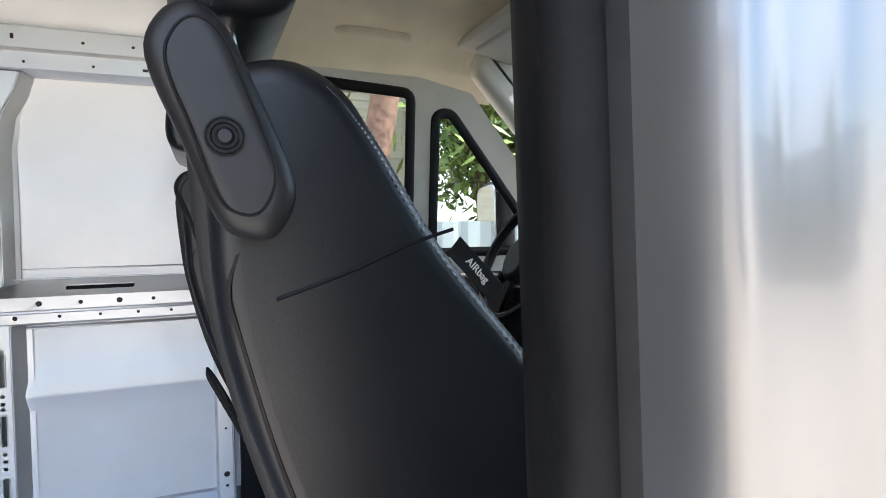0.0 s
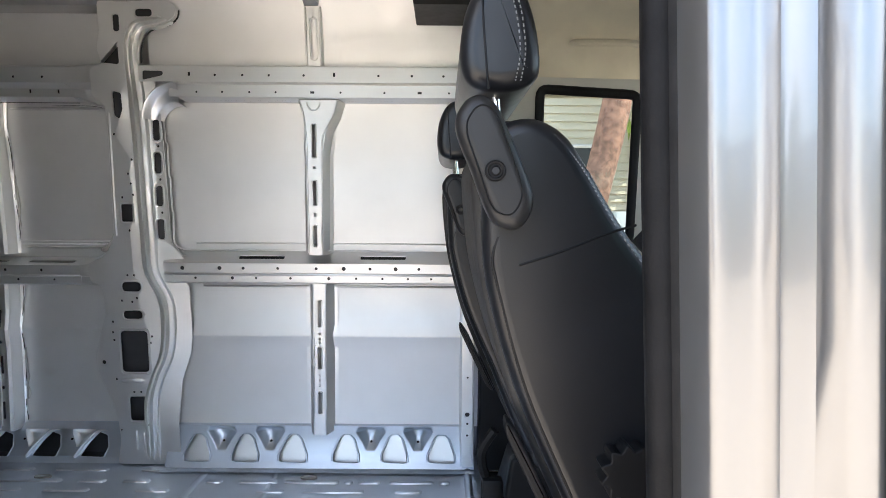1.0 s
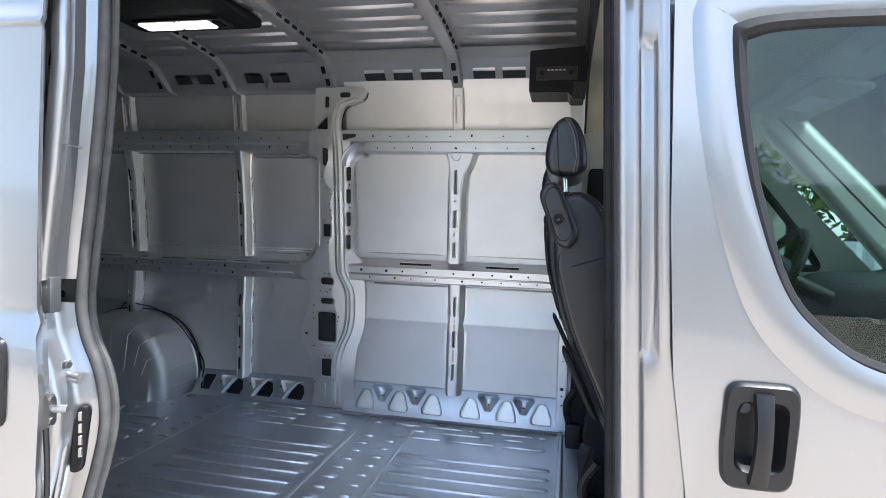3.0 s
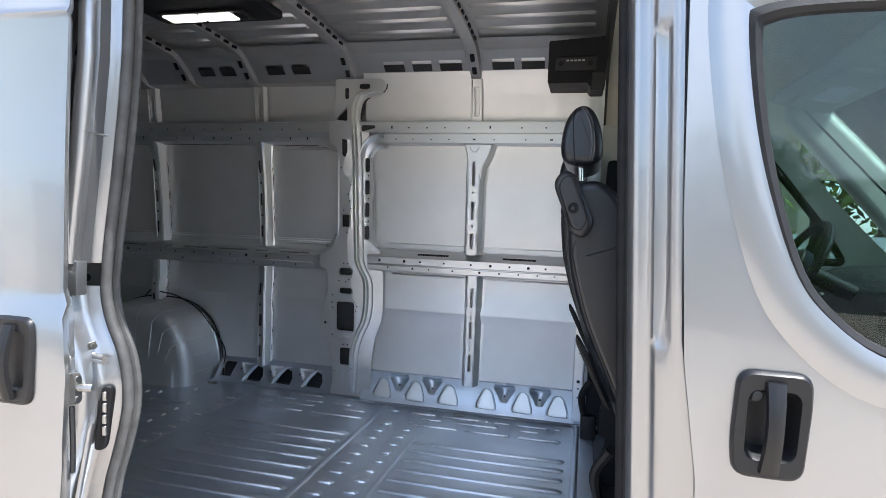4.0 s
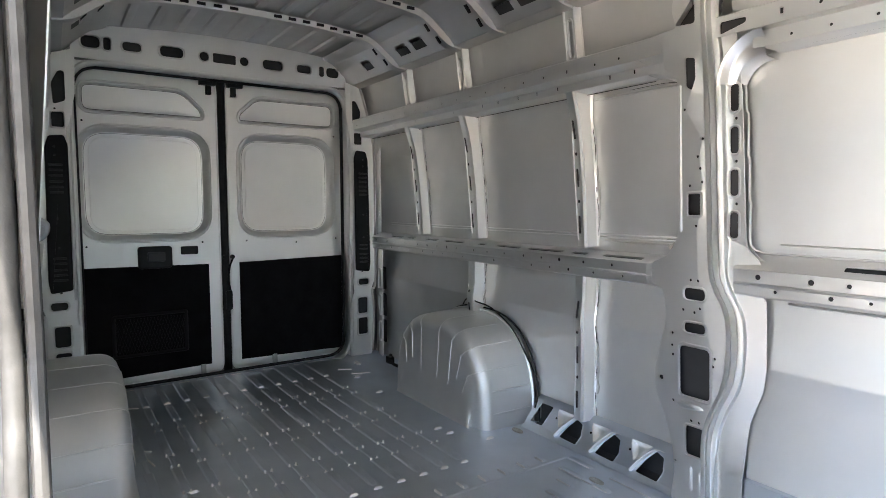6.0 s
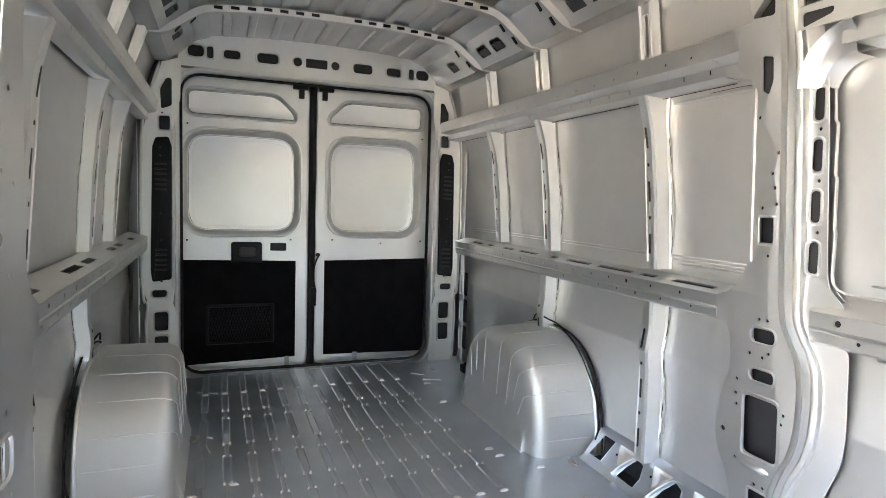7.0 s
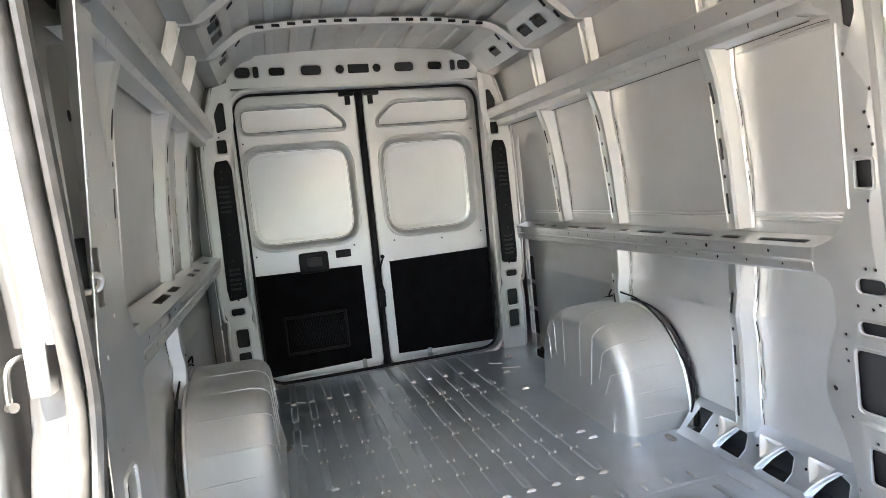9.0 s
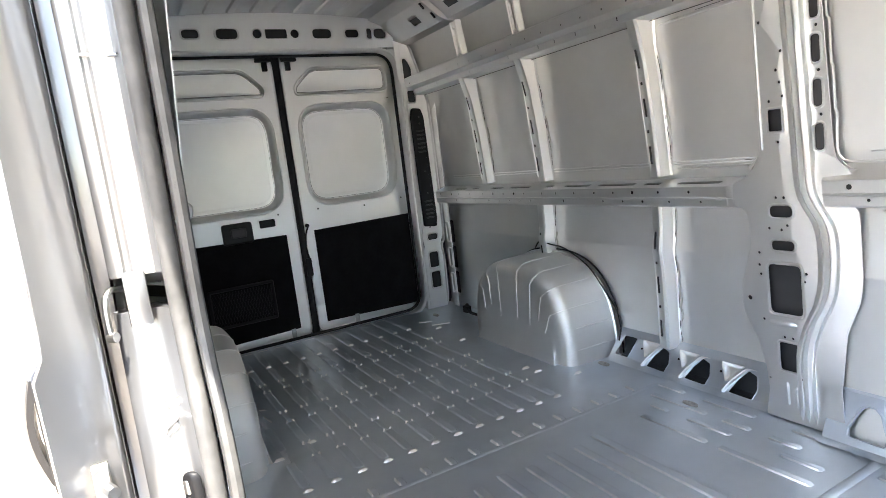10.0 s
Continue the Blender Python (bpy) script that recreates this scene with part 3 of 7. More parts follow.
rail_roof([(-2.05, -1.96), (-1.66, -1.56), (-1.51, -1.41), (-0.86, -0.77), (-0.73, -0.64), (-0.45, -0.35), (-0.30, -0.20), (0.212, 0.319), (0.362, 0.461), (0.503, 0.614), (0.764, 0.871), (0.906, 1.016)], -2.36, 1.27, N, wall_n)
for i, x in enumerate(RIBS):
    rib(x, 0.80, 1.385, N, wall_n, seed=i)
    short_rib(x, N, wall_n)
short_rib(0.685, N, wall_n, 0.142)
rib(-0.56, 0.10, 0.71, N, wall_n, flare=False, seed=7)
rib(-1.28, 0.36, 0.71, N, wall_n, flare=False, seed=8)

# the wide pillar opposite the door's rear edge; its slotted flange steps down past the ridges
RIDGE = [(0.030, 0.02), (0.032, 0.24), (0.055, 0.34), (0.090, 0.42), (0.106, 0.50), (0.108, 0.60), (0.098, 0.66), (0.070, 0.715), (0.054, 0.77), (0.050, 0.90), (0.040, 1.30), (0.030, 1.50), (0.034, 1.57), (0.060, 1.625), (0.115, 1.648)]


def pillar_step(u, v):
    s = (u - float(np.interp(v, [p[1] for p in RIDGE], [p[0] for p in RIDGE])) - 0.022) / 0.030
    return 0.022 * min(1, max(0, s)) * min(1, max(0, (v - 0.15) / 0.15)) * min(1, max(0, (1.50 - v) / 0.1))


face = lambda u, v, w: N(u, v, pillar_w(v) + w - pillar_step(u, v))
holes = [rect(-0.020, 0.932, 0.022, 0.996, 0.006, 2), rect(-0.034, 0.673, 0.036, 0.712, 0.019), rect(-0.034, 0.570, 0.036, 0.604, 0.017),
         rect(-0.050, 0.368, 0.050, 0.526, 0.016), rect(-0.030, 0.178, 0.033, 0.272, 0.010),
         rounded([(-0.026, 1.395), (0.004, 1.388), (0.006, 1.330), (-0.006, 1.298), (-0.024, 1.310)], 0.006),
         rounded([(-0.062, 1.492), (0.004, 1.486), (0.002, 1.565)], 0.010), rect(-0.010, 1.598, 0.012, 1.655, 0.010),
         rect(0.070, 1.648, 0.128, 1.674, 0.012)]
holes += [rect(0.098, z - 0.037, 0.126, z + 0.037, 0.0135) for z in (1.262, 1.145, 1.026, 0.905)]
for u, v in ((-0.03, 1.245), (0.028, 1.155), (0.012, 1.105), (0.020, 1.070), (-0.014, 1.020), (0.026, 1.030), (0.006, 0.90), (-0.012, 0.735), (0.012, 0.735), (-0.038, 0.64), (0.0, 0.636), (0.018, 0.65), (0.066, 0.505), (0.060, 0.48), (-0.012, 0.29), (0.014, 0.29), (0.035, 0.16), (0.116, 1.205), (0.117, 1.086), (0.118, 0.966), (0.045, 0.06), (-0.075, 0.49), (-0.078, 0.52), (-0.076, 0.56), (-0.075, 0.34), (-0.068, 0.14)):
    holes.append(ring(u, v, 0.0048, 7))
holes.append(ring(-0.118, 0.405, 0.008, 8))
outline = [(-0.088, 0.005), (-0.072, 0.10), (-0.078, 0.18), (-0.100, 0.27), (-0.140, 0.36), (-0.146, 0.42), (-0.125, 0.50), (-0.100, 0.58), (-0.100, 0.66), (-0.110, 0.695), (-0.15, 0.712), (-0.15, 0.78), (-0.105, 0.795), (-0.072, 0.83), (-0.052, 0.88), (-0.050, 1.30), (-0.058, 1.35), (-0.10, 1.375), (-0.10, 1.475), (-0.056, 1.485), (-0.072, 1.54), (-0.060, 1.60), (-0.062, 1.70), (0.190, 1.70), (0.212, 1.682), (0.208, 1.650), (0.180, 1.630), (0.135, 1.618), (0.100, 1.596), (0.080, 1.555), (0.072, 1.48), (0.12, 1.475), (0.12, 1.38), (0.128, 1.34), (0.134, 1.25), (0.146, 0.88), (0.152, 0.84), (0.19, 0.80), (0.19, 0.71), (0.205, 0.695), (0.207, 0.50), (0.198, 0.43), (0.160, 0.33), (0.150, 0.16), (0.155, 0.005)]
bm = sheet(rounded(outline, 0.012, 2), holes, 0.003, face)
for loop in holes[:5] + holes[9:13]:
    c = (sum(p[0] for p in loop) / len(loop), sum(p[1] for p in loop) / len(loop))
    bead([(c[0] + (p[0] - c[0]) * 1.10, c[1] + (p[1] - c[1]) * 1.10) for p in loop], 0.008, 0.004, face, bm, closed=True)
for off, wd, ht in ((0.0, 0.009, 0.016), (0.019, 0.009, 0.019), (0.042, 0.010, 0.014)):
    line = [(0.030 + off, 0.02), (0.032 + off, 0.24), (0.055 + off, 0.34), (0.090 + off, 0.42), (0.106 + off, 0.50), (0.108 + off, 0.60), (0.098 + off, 0.66), (0.070 + off, 0.715), (0.054 + off, 0.77), (0.050 + off, 0.90), (0.040 + off, 1.30), (0.030 + off, 1.50), (0.034 + off * 1.2, 1.57), (0.060 + off * 1.2, 1.622 - off * 0.4), (0.110 + off, 1.640 - off * 0.7), (0.160 + off, 1.646 - off * 0.4)]
    bead(smooth_path(line, 5), wd, ht, face, bm)
bead([(-0.043, 0.88), (-0.043, 1.32)], 0.010, 0.004, face, bm)
bead([(-0.060, 0.335), (0.030, 0.335)], 0.020, 0.006, face, bm)
bead([(-0.012, 0.06), (-0.012, 0.14)], 0.012, 0.006, face, bm)
bead([(0.018, 0.05), (0.018, 0.13)], 0.014, 0.007, face, bm)
# flanks back to the skin
b = bmesh.new()
for u0, v0, v1 in ((-0.048, 0.85, 1.35), (-0.060, 1.49, 1.69)):
    rows = []
    for i in range(11):
        v = v0 + (v1 - v0) * i / 10
        rows.append([b.verts.new(p) for p in (face(u0, v, -0.002), N(u0 - 0.008, v, pillar_w(v) - 0.010), N(u0 - 0.022, v, skin_w(v) + 0.012), N(u0 - 0.034, v, skin_w(v) + 0.002), N(u0 - 0.050, v, skin_w(v) - 0.001))])
    for q, r in zip(rows, rows[1:]):
        for i in range(4):
            b.faces.new((q[i], q[i + 1], r[i + 1], r[i]))
add(bm, b)
b = bmesh.new()
edge = smooth_path([p for p in outline[:9]], 3)
rows = [[b.verts.new(face(u + 0.004, v, -0.002)) for u, v in edge], [b.verts.new(N(u - 0.012, v, pillar_w(v) * 0.45)) for u, v in edge], [b.verts.new(N(u - 0.040, v, skin_w(v) + 0.001)) for u, v in edge]]
for q, r in zip(rows, rows[1:]):
    for i in range(len(edge) - 1):
        b.faces.new((q[i], q[i + 1], r[i + 1], r[i]))
add(bm, b)
# the rear rails ease into the pillar
waist0 = [(0.785, -0.022), (0.764, 0.060), (0.760, 0.062), (0.721, 0.062), (0.719, 0.056), (0.691, 0.056), (0.685, 0.050), (0.683, -0.02)]
waist1 = [(0.830, 0.06), (0.800, pillar_w(0.79)), (0.784, pillar_w(0.78)), (0.726, pillar_w(0.73)), (0.722, pillar_w(0.72) - 0.004), (0.700, pillar_w(0.70) - 0.004), (0.694, pillar_w(0.69) - 0.012), (0.690, 0.05)]
loft(waist0, waist1, -0.24, -0.085, N, bm)
upper0 = [(1.486, 0.07), (1.484, 0.176), (1.479, 0.182), (1.424, 0.182), (1.414, 0.140), (1.412, 0.131), (1.384, 0.128), (1.377, 0.06)]
upper1 = [(1.500, 0.10), (1.486, pillar_w(1.48) - 0.003), (1.479, pillar_w(1.48)), (1.424, pillar_w(1.42)), (1.405, pillar_w(1.40) - 0.006), (1.390, pillar_w(1.39) - 0.010), (1.345, pillar_w(1.34) - 0.010), (1.325, 0.06)]
loft(upper0, upper1, -0.20, -0.052, N, bm)
wpart("pillar", bm, PAINT, wall_n, smooth=35)

# rounded window-shaped borders where rails meet pillar
bm = bmesh.new()
b = bmesh.new()
rows = []
for i in range(15):
    t = math.pi / 2 * i / 14
    c, k = math.cos(t), math.sin(t)
    f = i / 14
    # across the pressing: a raised rim, a step down, and a flat to the panel's lip
    prof = [(0.126, 0.214), (0.121, 0.220), (0.114, 0.216), (0.106, 0.204), (0.096, 0.199), (0.060, 0.197), (0.054, 0.190), (0.050, 0.120)]
    low = [(0.140, 0.186), (0.134, 0.194), (0.126, 0.190), (0.116, 0.172), (0.108, 0.168), (0.096, 0.164), (0.092, 0.158), (0.088, 0.120)]
    rows.append([b.verts.new((0.212 - (r0 + (r1 - r0) * f) * k, 1.298 + (r0 + (r1 - r0) * f) * c, w0 + (w1 - w0) * f)) for (r0, w0), (r1, w1) in zip(prof, low)])
for q, r in zip(rows, rows[1:]):
    for i in range(7):
        b.faces.new((q[i], q[i + 1], r[i + 1], r[i]))
add(bm, b, N)
corner_fill(0.150, 0.806, 1, 1, 0.120, 0.060, N, bm)
# a thin lip edges the front panel, notched beside the slots
line = [(1.27, 1.372), (0.165, 1.372), (0.146, 1.370), (0.129, 1.361), (0.120, 1.346), (0.117, 1.325), (0.123, 1.285), (0.127, 1.225), (0.134, 1.217), (0.137, 1.100), (0.142, 1.092), (0.146, 0.975), (0.150, 0.967), (0.150, 0.868), (0.154, 0.850), (0.166, 0.836), (0.188, 0.829), (1.27, 0.829)]
bead(line, 0.007, 0.006, lambda u, v, w: N(u, v, 0.124 + w), bm)
line = smooth_path([(-0.50, 1.355), (-0.16, 1.355), (-0.09, 1.335), (-0.072, 1.28), (-0.078, 0.92), (-0.10, 0.86), (-0.16, 0.828), (-0.50, 0.826)], 6)
bead(line, 0.010, 0.006, lambda u, v, w: N(u, v, skin_w(v) + 0.002 + w), bm)
for z in (0.838, 0.850):
    bead([(-2.20, z), (-0.16, z)], 0.006, 0.004, lambda u, v, w: N(u, v, skin_w(v) + w), bm)
bead([(0.22, 0.853), (1.25, 0.853)], 0.006, 0.004, lambda u, v, w: N(u, v, 0.096 + w), bm)
bead([(0.24, 0.690), (1.20, 0.690)], 0.008, 0.006, lambda u, v, w: N(u, v, 0.084 + w), bm)
wpart("window_flange", bm, PAINT, wall_n, smooth=60)

# dark beads paint in the gap shadows where the pressings overlap
bm = bmesh.new()
bead(smooth_path([(0.220, 1.672), (0.214, 1.645), (0.186, 1.622), (0.138, 1.610), (0.104, 1.588), (0.086, 1.552), (0.080, 1.490)], 5), 0.006, 0.002, lambda u, v, w: N(u, v, pillar_w(v) - 0.006 + w), bm)
bead([(-2.30, 1.374), (-0.22, 1.374)], 0.0025, 0.002, lambda u, v, w: N(u, v, 0.060 + w), bm)
skin = lambda u, v, w: N(u, v, skin_w(v) + 0.003 + w)
bead(smooth_path([(-0.34, 1.366), (-0.19, 1.366), (-0.125, 1.348), (-0.102, 1.290), (-0.104, 0.93), (-0.118, 0.875), (-0.165, 0.846), (-0.22, 0.843)], 6), 0.0018, 0.001, skin, bm)
bead(smooth_path([(u - 0.044, v) for u, v in outline[1:9]], 4), 0.003, 0.002, skin, bm)
bead([(0.30, 1.3715), (1.26, 1.3715)], 0.0025, 0.002, lambda u, v, w: N(u, v, 0.150 + w), bm)
wpart("shade_line", bm, GAPSHADE, wall_n, "dark beads painting the gap shadows between pressings")

# sealant blob in the corner by the pillar
bm = bmesh.new()
tube(smooth_path([N(-0.165, 0.822, 0.03), N(-0.135, 0.826, 0.06), N(-0.118, 0.85, 0.05), N(-0.112, 0.885, 0.03)], 4), 0.011, bm, 7)
wpart("sealant", bm, SEALANT, wall_n, "cream blob of seam sealant")

# front upright with its flared head
bm = bmesh.new()
w_up = lambda v: 0.168 + 0.02 * max(0, v - 0.8) / 0.55
sl = [rect(0.679, a, 0.691, b, 0.0055) for a, b in ((1.165, 1.285), (0.995, 1.085), (0.845, 0.925))]
sl += [ring(0.685, 1.130, 0.006, 8), rect(0.680, 0.955, 0.691, 0.970)]
out = [(0.658, 0.815), (0.713, 0.815), (0.716, 1.18), (0.728, 1.26), (0.758, 1.315), (0.775, 1.368), (0.632, 1.368), (0.645, 1.315), (0.652, 1.26), (0.655, 1.18)]
f_up = lambda u, v, w: N(u, v, w_up(v) + w)
sheet(rounded(out, 0.012, 2), sl, 0.003, f_up, bm, False)
for l in sl[:3]:
    bead([(0.685 + (p[0] - 0.685) * 1.35, p[1]) for p in l], 0.005, 0.003, f_up, bm, closed=True)
for s in (0, 1):
    edge = [(0.658, 0.815), (0.655, 1.18), (0.652, 1.26), (0.645, 1.315), (0.632, 1.368)] if s == 0 else [(0.713, 0.815), (0.716, 1.18), (0.728, 1.26), (0.758, 1.315), (0.775, 1.368)]
    k = -1 if s == 0 else 1
    b = bmesh.new()
    r0 = [b.verts.new(f_up(u, v, 0)) for u, v in edge]
    r1 = [b.verts.new(N(u + k * 0.012, v, 0.108)) for u, v in edge]
    r2 = [b.verts.new(N(u + k * (0.026 + 0.005 * math.sin(v * 30)), v, 0.104)) for u, v in edge]
    for p, q in ((r0, r1), (r1, r2)):
        for i in range(4):
            b.faces.new((p[i], p[i + 1], q[i + 1], q[i]))
    add(bm, b)
    bead(smooth_path([(u - k * 0.004, v) for u, v in edge], 4), 0.007, 0.004, f_up, bm)
bead([(0.685 + 0.024 * math.cos(a), 1.362 - 0.030 * math.sin(a)) for a in [math.pi * i / 8 for i in range(9)]], 0.006, 0.004, f_up, bm)
wpart("front_upright", bm, PAINT, wall_n)
bm = bmesh.new()
sl = [rect(0.6865, a, 0.6975, b, 0.005) for a, b in ((0.545, 0.645), (0.385, 0.470), (0.215, 0.300))] + [ring(0.692, z, 0.0055, 8) for z in (0.50, 0.485, 0.52, 0.345, 0.365, 0.325)]
f_lo = lambda u, v, w: N(u, v, 0.140 + w)
sheet(rect(0.666, 0.135, 0.718, 0.708), sl, 0.003, f_lo, bm, False)
for l in sl[:3]:
    bead([(0.692 + (p[0] - 0.692) * 1.4, p[1]) for p in l], 0.005, 0.003, f_lo, bm, closed=True)
for u, k in ((0.666, -1), (0.718, 1)):
    strip([(0.135, 0.140), (0.708, 0.140)], u, u + k * 0.020, lambda a, z, w: N(a, z, 0.140 - abs(a - u) * 2.6), bm)
    strip([(0.20, 0.088), (0.69, 0.088)], u + k * 0.020, u + k * 0.034, N, bm)
    bead([(u - k * 0.003, 0.137), (u - k * 0.003, 0.705)], 0.007, 0.003, f_lo, bm)
strip([(0.666, 0.0), (0.666, 0.140), (0.718, 0.140), (0.718, 0.0)], 0.133, 0.136, lambda z, u, w: N(u, z, w), bm)
wpart("lower_upright", bm, PAINT, wall_n)

# end post at the cab
bm = bmesh.new()
sheet(rect(1.222, 0.02, 1.268, 0.712), [ring(1.243, z, r, 7) for z, r in ((0.62, 0.004), (0.52, 0.004), (0.36, 0.004), (0.22, 0.009), (0.185, 0.005), (0.14, 0.005))], 0.003, lambda u, v, w: N(u, v, 0.150 + w), bm)
strip([(0.02, 0.150), (0.712, 0.150)], 1.222, 1.205, lambda a, z, w: N(a, z, 0.150 - (1.222 - a) * 8.2), bm)
strip([(0.02, 0.150), (0.712, 0.150)], 1.268, 1.272, lambda a, z, w: N(a, z, 0.150 - (a - 1.268) * 30), bm)
bead([(1.264, 0.03), (1.264, 0.70)], 0.008, 0.006, lambda u, v, w: N(u, v, 0.150 + w), bm)
wpart("end_post", bm, PAINT, wall_n)
bm = bmesh.new()
sheet(rect(1.235, 0.78, 1.275, 1.72), [], 0.003, lambda u, v, w: N(u, v, 0.150 + 0.06 * (v - 0.7) + w), bm)
wpart("end_post", bm, PAINT, wall_n)

rocker(0.10, 1.27, N, wall_n, [(0.168, 0.263), (0.351, 0.446), (0.530, 0.631), (0.736, 0.829), (0.922, 1.014), (1.098, 1.195)], [0.307, 0.490, 0.876, 1.057], top=0.096)
rocker_rear(-0.84, -0.085, N, wall_n, (-0.653, -0.465, -0.277), -0.815)

wall_s = thing("wall_south", -1.2, CY - SKIN, 0, "bare silver-painted van side wall behind the sliding door", "wall", kind="structure")
bm = bmesh.new()
strip([(z, w) for w, z in SKIN_LINE], -2.42, -0.02, S, bm, cuts=16)
wpart("outer_skin", bm, DIMPAINT, wall_s)
rail_mid(-2.32, -0.24, S, wall_s, [(-2.05, -1.93), (-1.68, -1.58), (-1.52, -1.40), (-1.10, -0.96), (-0.90, -0.72), (-0.44, -0.28)], 0.118, -0.004, 0.0)
rail_rear_upper(-2.32, -0.16, S, wall_s)
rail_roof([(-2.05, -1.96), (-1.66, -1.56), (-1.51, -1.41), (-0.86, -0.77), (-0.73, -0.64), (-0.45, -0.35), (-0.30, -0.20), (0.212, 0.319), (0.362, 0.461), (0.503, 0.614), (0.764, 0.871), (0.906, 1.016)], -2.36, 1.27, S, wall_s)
for i, x in enumerate((-0.47, -1.22, -1.70)):
    rib(x, 0.80, 1.385, S, wall_s, slots=True, seed=20 + i)
    short_rib(x, S, wall_s)
rib(-0.46, 0.10, 0.71, S, wall_s, flare=False, seed=27)
rib(-1.15, 0.36, 0.71, S, wall_s, flare=False, seed=28)
rocker_rear(-0.72, -0.16, S, wall_s, (-0.64, -0.45))
holes = [rect(0.020, 0.885, 0.060, 0.985, 0.006, 2), rect(-0.015, 0.515, 0.055, 0.585, 0.020), rect(-0.010, 0.365, 0.060, 0.435, 0.020), rect(-0.060, 0.13, 0.055, 0.30, 0.014),
         rect(0.0, 1.40, 0.035, 1.52, 0.012), rect(0.01, 1.10, 0.03, 1.13, 0.004)]
holes += [ring(u, v, 0.005, 7) for u, v in ((0.05, 1.20), (-0.03, 1.18), (0.01, 1.04), (0.05, 0.80), (0.0, 0.63), (0.04, 0.635), (0.02, 0.475), (-0.02, 0.478), (0.05, 0.33), (-0.02, 0.86), (-0.05, 1.02))]
face = lambda u, v, w: S(u - 0.085, v, 0.112 + 0.02 * v + w)
bm = sheet([(-0.20, 0.01), (-0.17, 0.30), (-0.15, 0.55), (-0.16, 0.70), (-0.20, 0.72), (-0.20, 0.78), (-0.15, 0.81), (-0.12, 0.86), (-0.11, 1.30), (-0.13, 1.36), (-0.13, 1.48), (-0.09, 1.52), (-0.09, 1.72), (0.10, 1.72), (0.10, 0.80), (0.115, 0.68), (0.125, 0.50), (0.10, 0.30), (0.06, 0.01)], holes, 0.003, face)
for loop in holes[1:3]:
    c = (sum(p[0] for p in loop) / len(loop), sum(p[1] for p in loop) / len(loop))
    bead([(c[0] + (p[0] - c[0]) * 1.16, c[1] + (p[1] - c[1]) * 1.16) for p in loop], 0.008, 0.006, face, bm, closed=True)
strip([(0.80, 0.0), (1.36, 0.0)], -0.197, -0.215, lambda a, z, w: S(a, z, 0.03 + (0.082 + 0.02 * z) * (1 - (-0.197 - a) / 0.018)), bm)
wpart("pillar", bm, PAINT, wall_s, smooth=35)

# lock catch that stands out of the pillar's square hole
bm = bmesh.new()
block(-0.016, 0.008, 0.150, 0.172, 0.912, 0.922, bm, 0.003)
tube(smooth_path([(-0.006, 0.160, 0.915), (-0.008, 0.176, 0.922), (-0.004, 0.180, 0.938), (0.004, 0.170, 0.945)], 4), 0.006, bm, 8)
wpart("lock_catch", bm, STEEL, wall_s, "steel lock catch")

# ---- floor ----
floor_ob = thing("floor", -0.5, CY, 0, "bare ribbed silver-painted steel load floor", "floor", kind="structure")
bm = bmesh.new()
block(-2.40, 1.32, 0.10, 1.95, -0.03, 0.0, bm)
flat = lambda u, v, w: (u, v, w)
st = bmesh.new()
dot = lambda x, y, r=0.0065, h=0.011: bead([(x - r, y), (x + r, y)], r * 1.9, h, flat, st)
ed = bmesh.new()
# front floor: long pressed ribs either side of two staggered rows of short ones
rows_y = [0.190 + 0.0945 * i for i in range(15)]
for i, y in enumerate(rows_y):
    if i < 13:
        pressed(0.545 + 0.01 * (i % 3), 1.205, y, 0.034, 0.0065, flat, bm)
        # a light line on each rib's door side paints in its highlight
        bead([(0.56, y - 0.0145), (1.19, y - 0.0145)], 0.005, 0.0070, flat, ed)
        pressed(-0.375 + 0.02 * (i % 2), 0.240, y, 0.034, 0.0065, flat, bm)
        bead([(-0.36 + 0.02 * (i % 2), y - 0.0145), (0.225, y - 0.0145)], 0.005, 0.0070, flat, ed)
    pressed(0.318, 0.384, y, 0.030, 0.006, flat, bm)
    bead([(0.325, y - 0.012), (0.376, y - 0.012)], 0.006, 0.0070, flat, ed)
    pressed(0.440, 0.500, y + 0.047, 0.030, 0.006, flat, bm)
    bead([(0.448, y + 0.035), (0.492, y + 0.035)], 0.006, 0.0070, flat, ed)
# broken ribs along the wall's foot
for y, spans in ((1.795, ((-0.50, -0.38), (-0.30, -0.10), (0.02, 0.22), (0.44, 0.60), (0.71, 1.05), (1.14, 1.17))),
                 (1.705, ((-0.46, -0.22), (-0.16, -0.06), (0.0, 0.10), (0.30, 0.36), (0.42, 0.56), (0.58, 0.78), (0.80, 0.83), (0.85, 0.93), (0.96, 1.12), (1.14, 1.18))),
                 (1.635, ((-0.40, -0.32), (-0.24, -0.08), (0.08, 0.20), (0.50, 0.60), (0.66, 0.88), (0.98, 1.08))),
                 (1.545, ((-0.36, -0.10), (-0.06, 0.22), (0.46, 0.70), (0.73, 0.95), (0.98, 1.18)))):
    for x0, x1 in spans:
        pressed(x0, x1, y, 0.026, 0.0055, flat, bm, 0.008)
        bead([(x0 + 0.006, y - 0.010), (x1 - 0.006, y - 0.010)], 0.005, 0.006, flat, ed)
# rear floor: ribs between pairs of end dimples, necked where they cross the members below
rear_y = [0.440 + 0.0912 * i for i in range(12)]
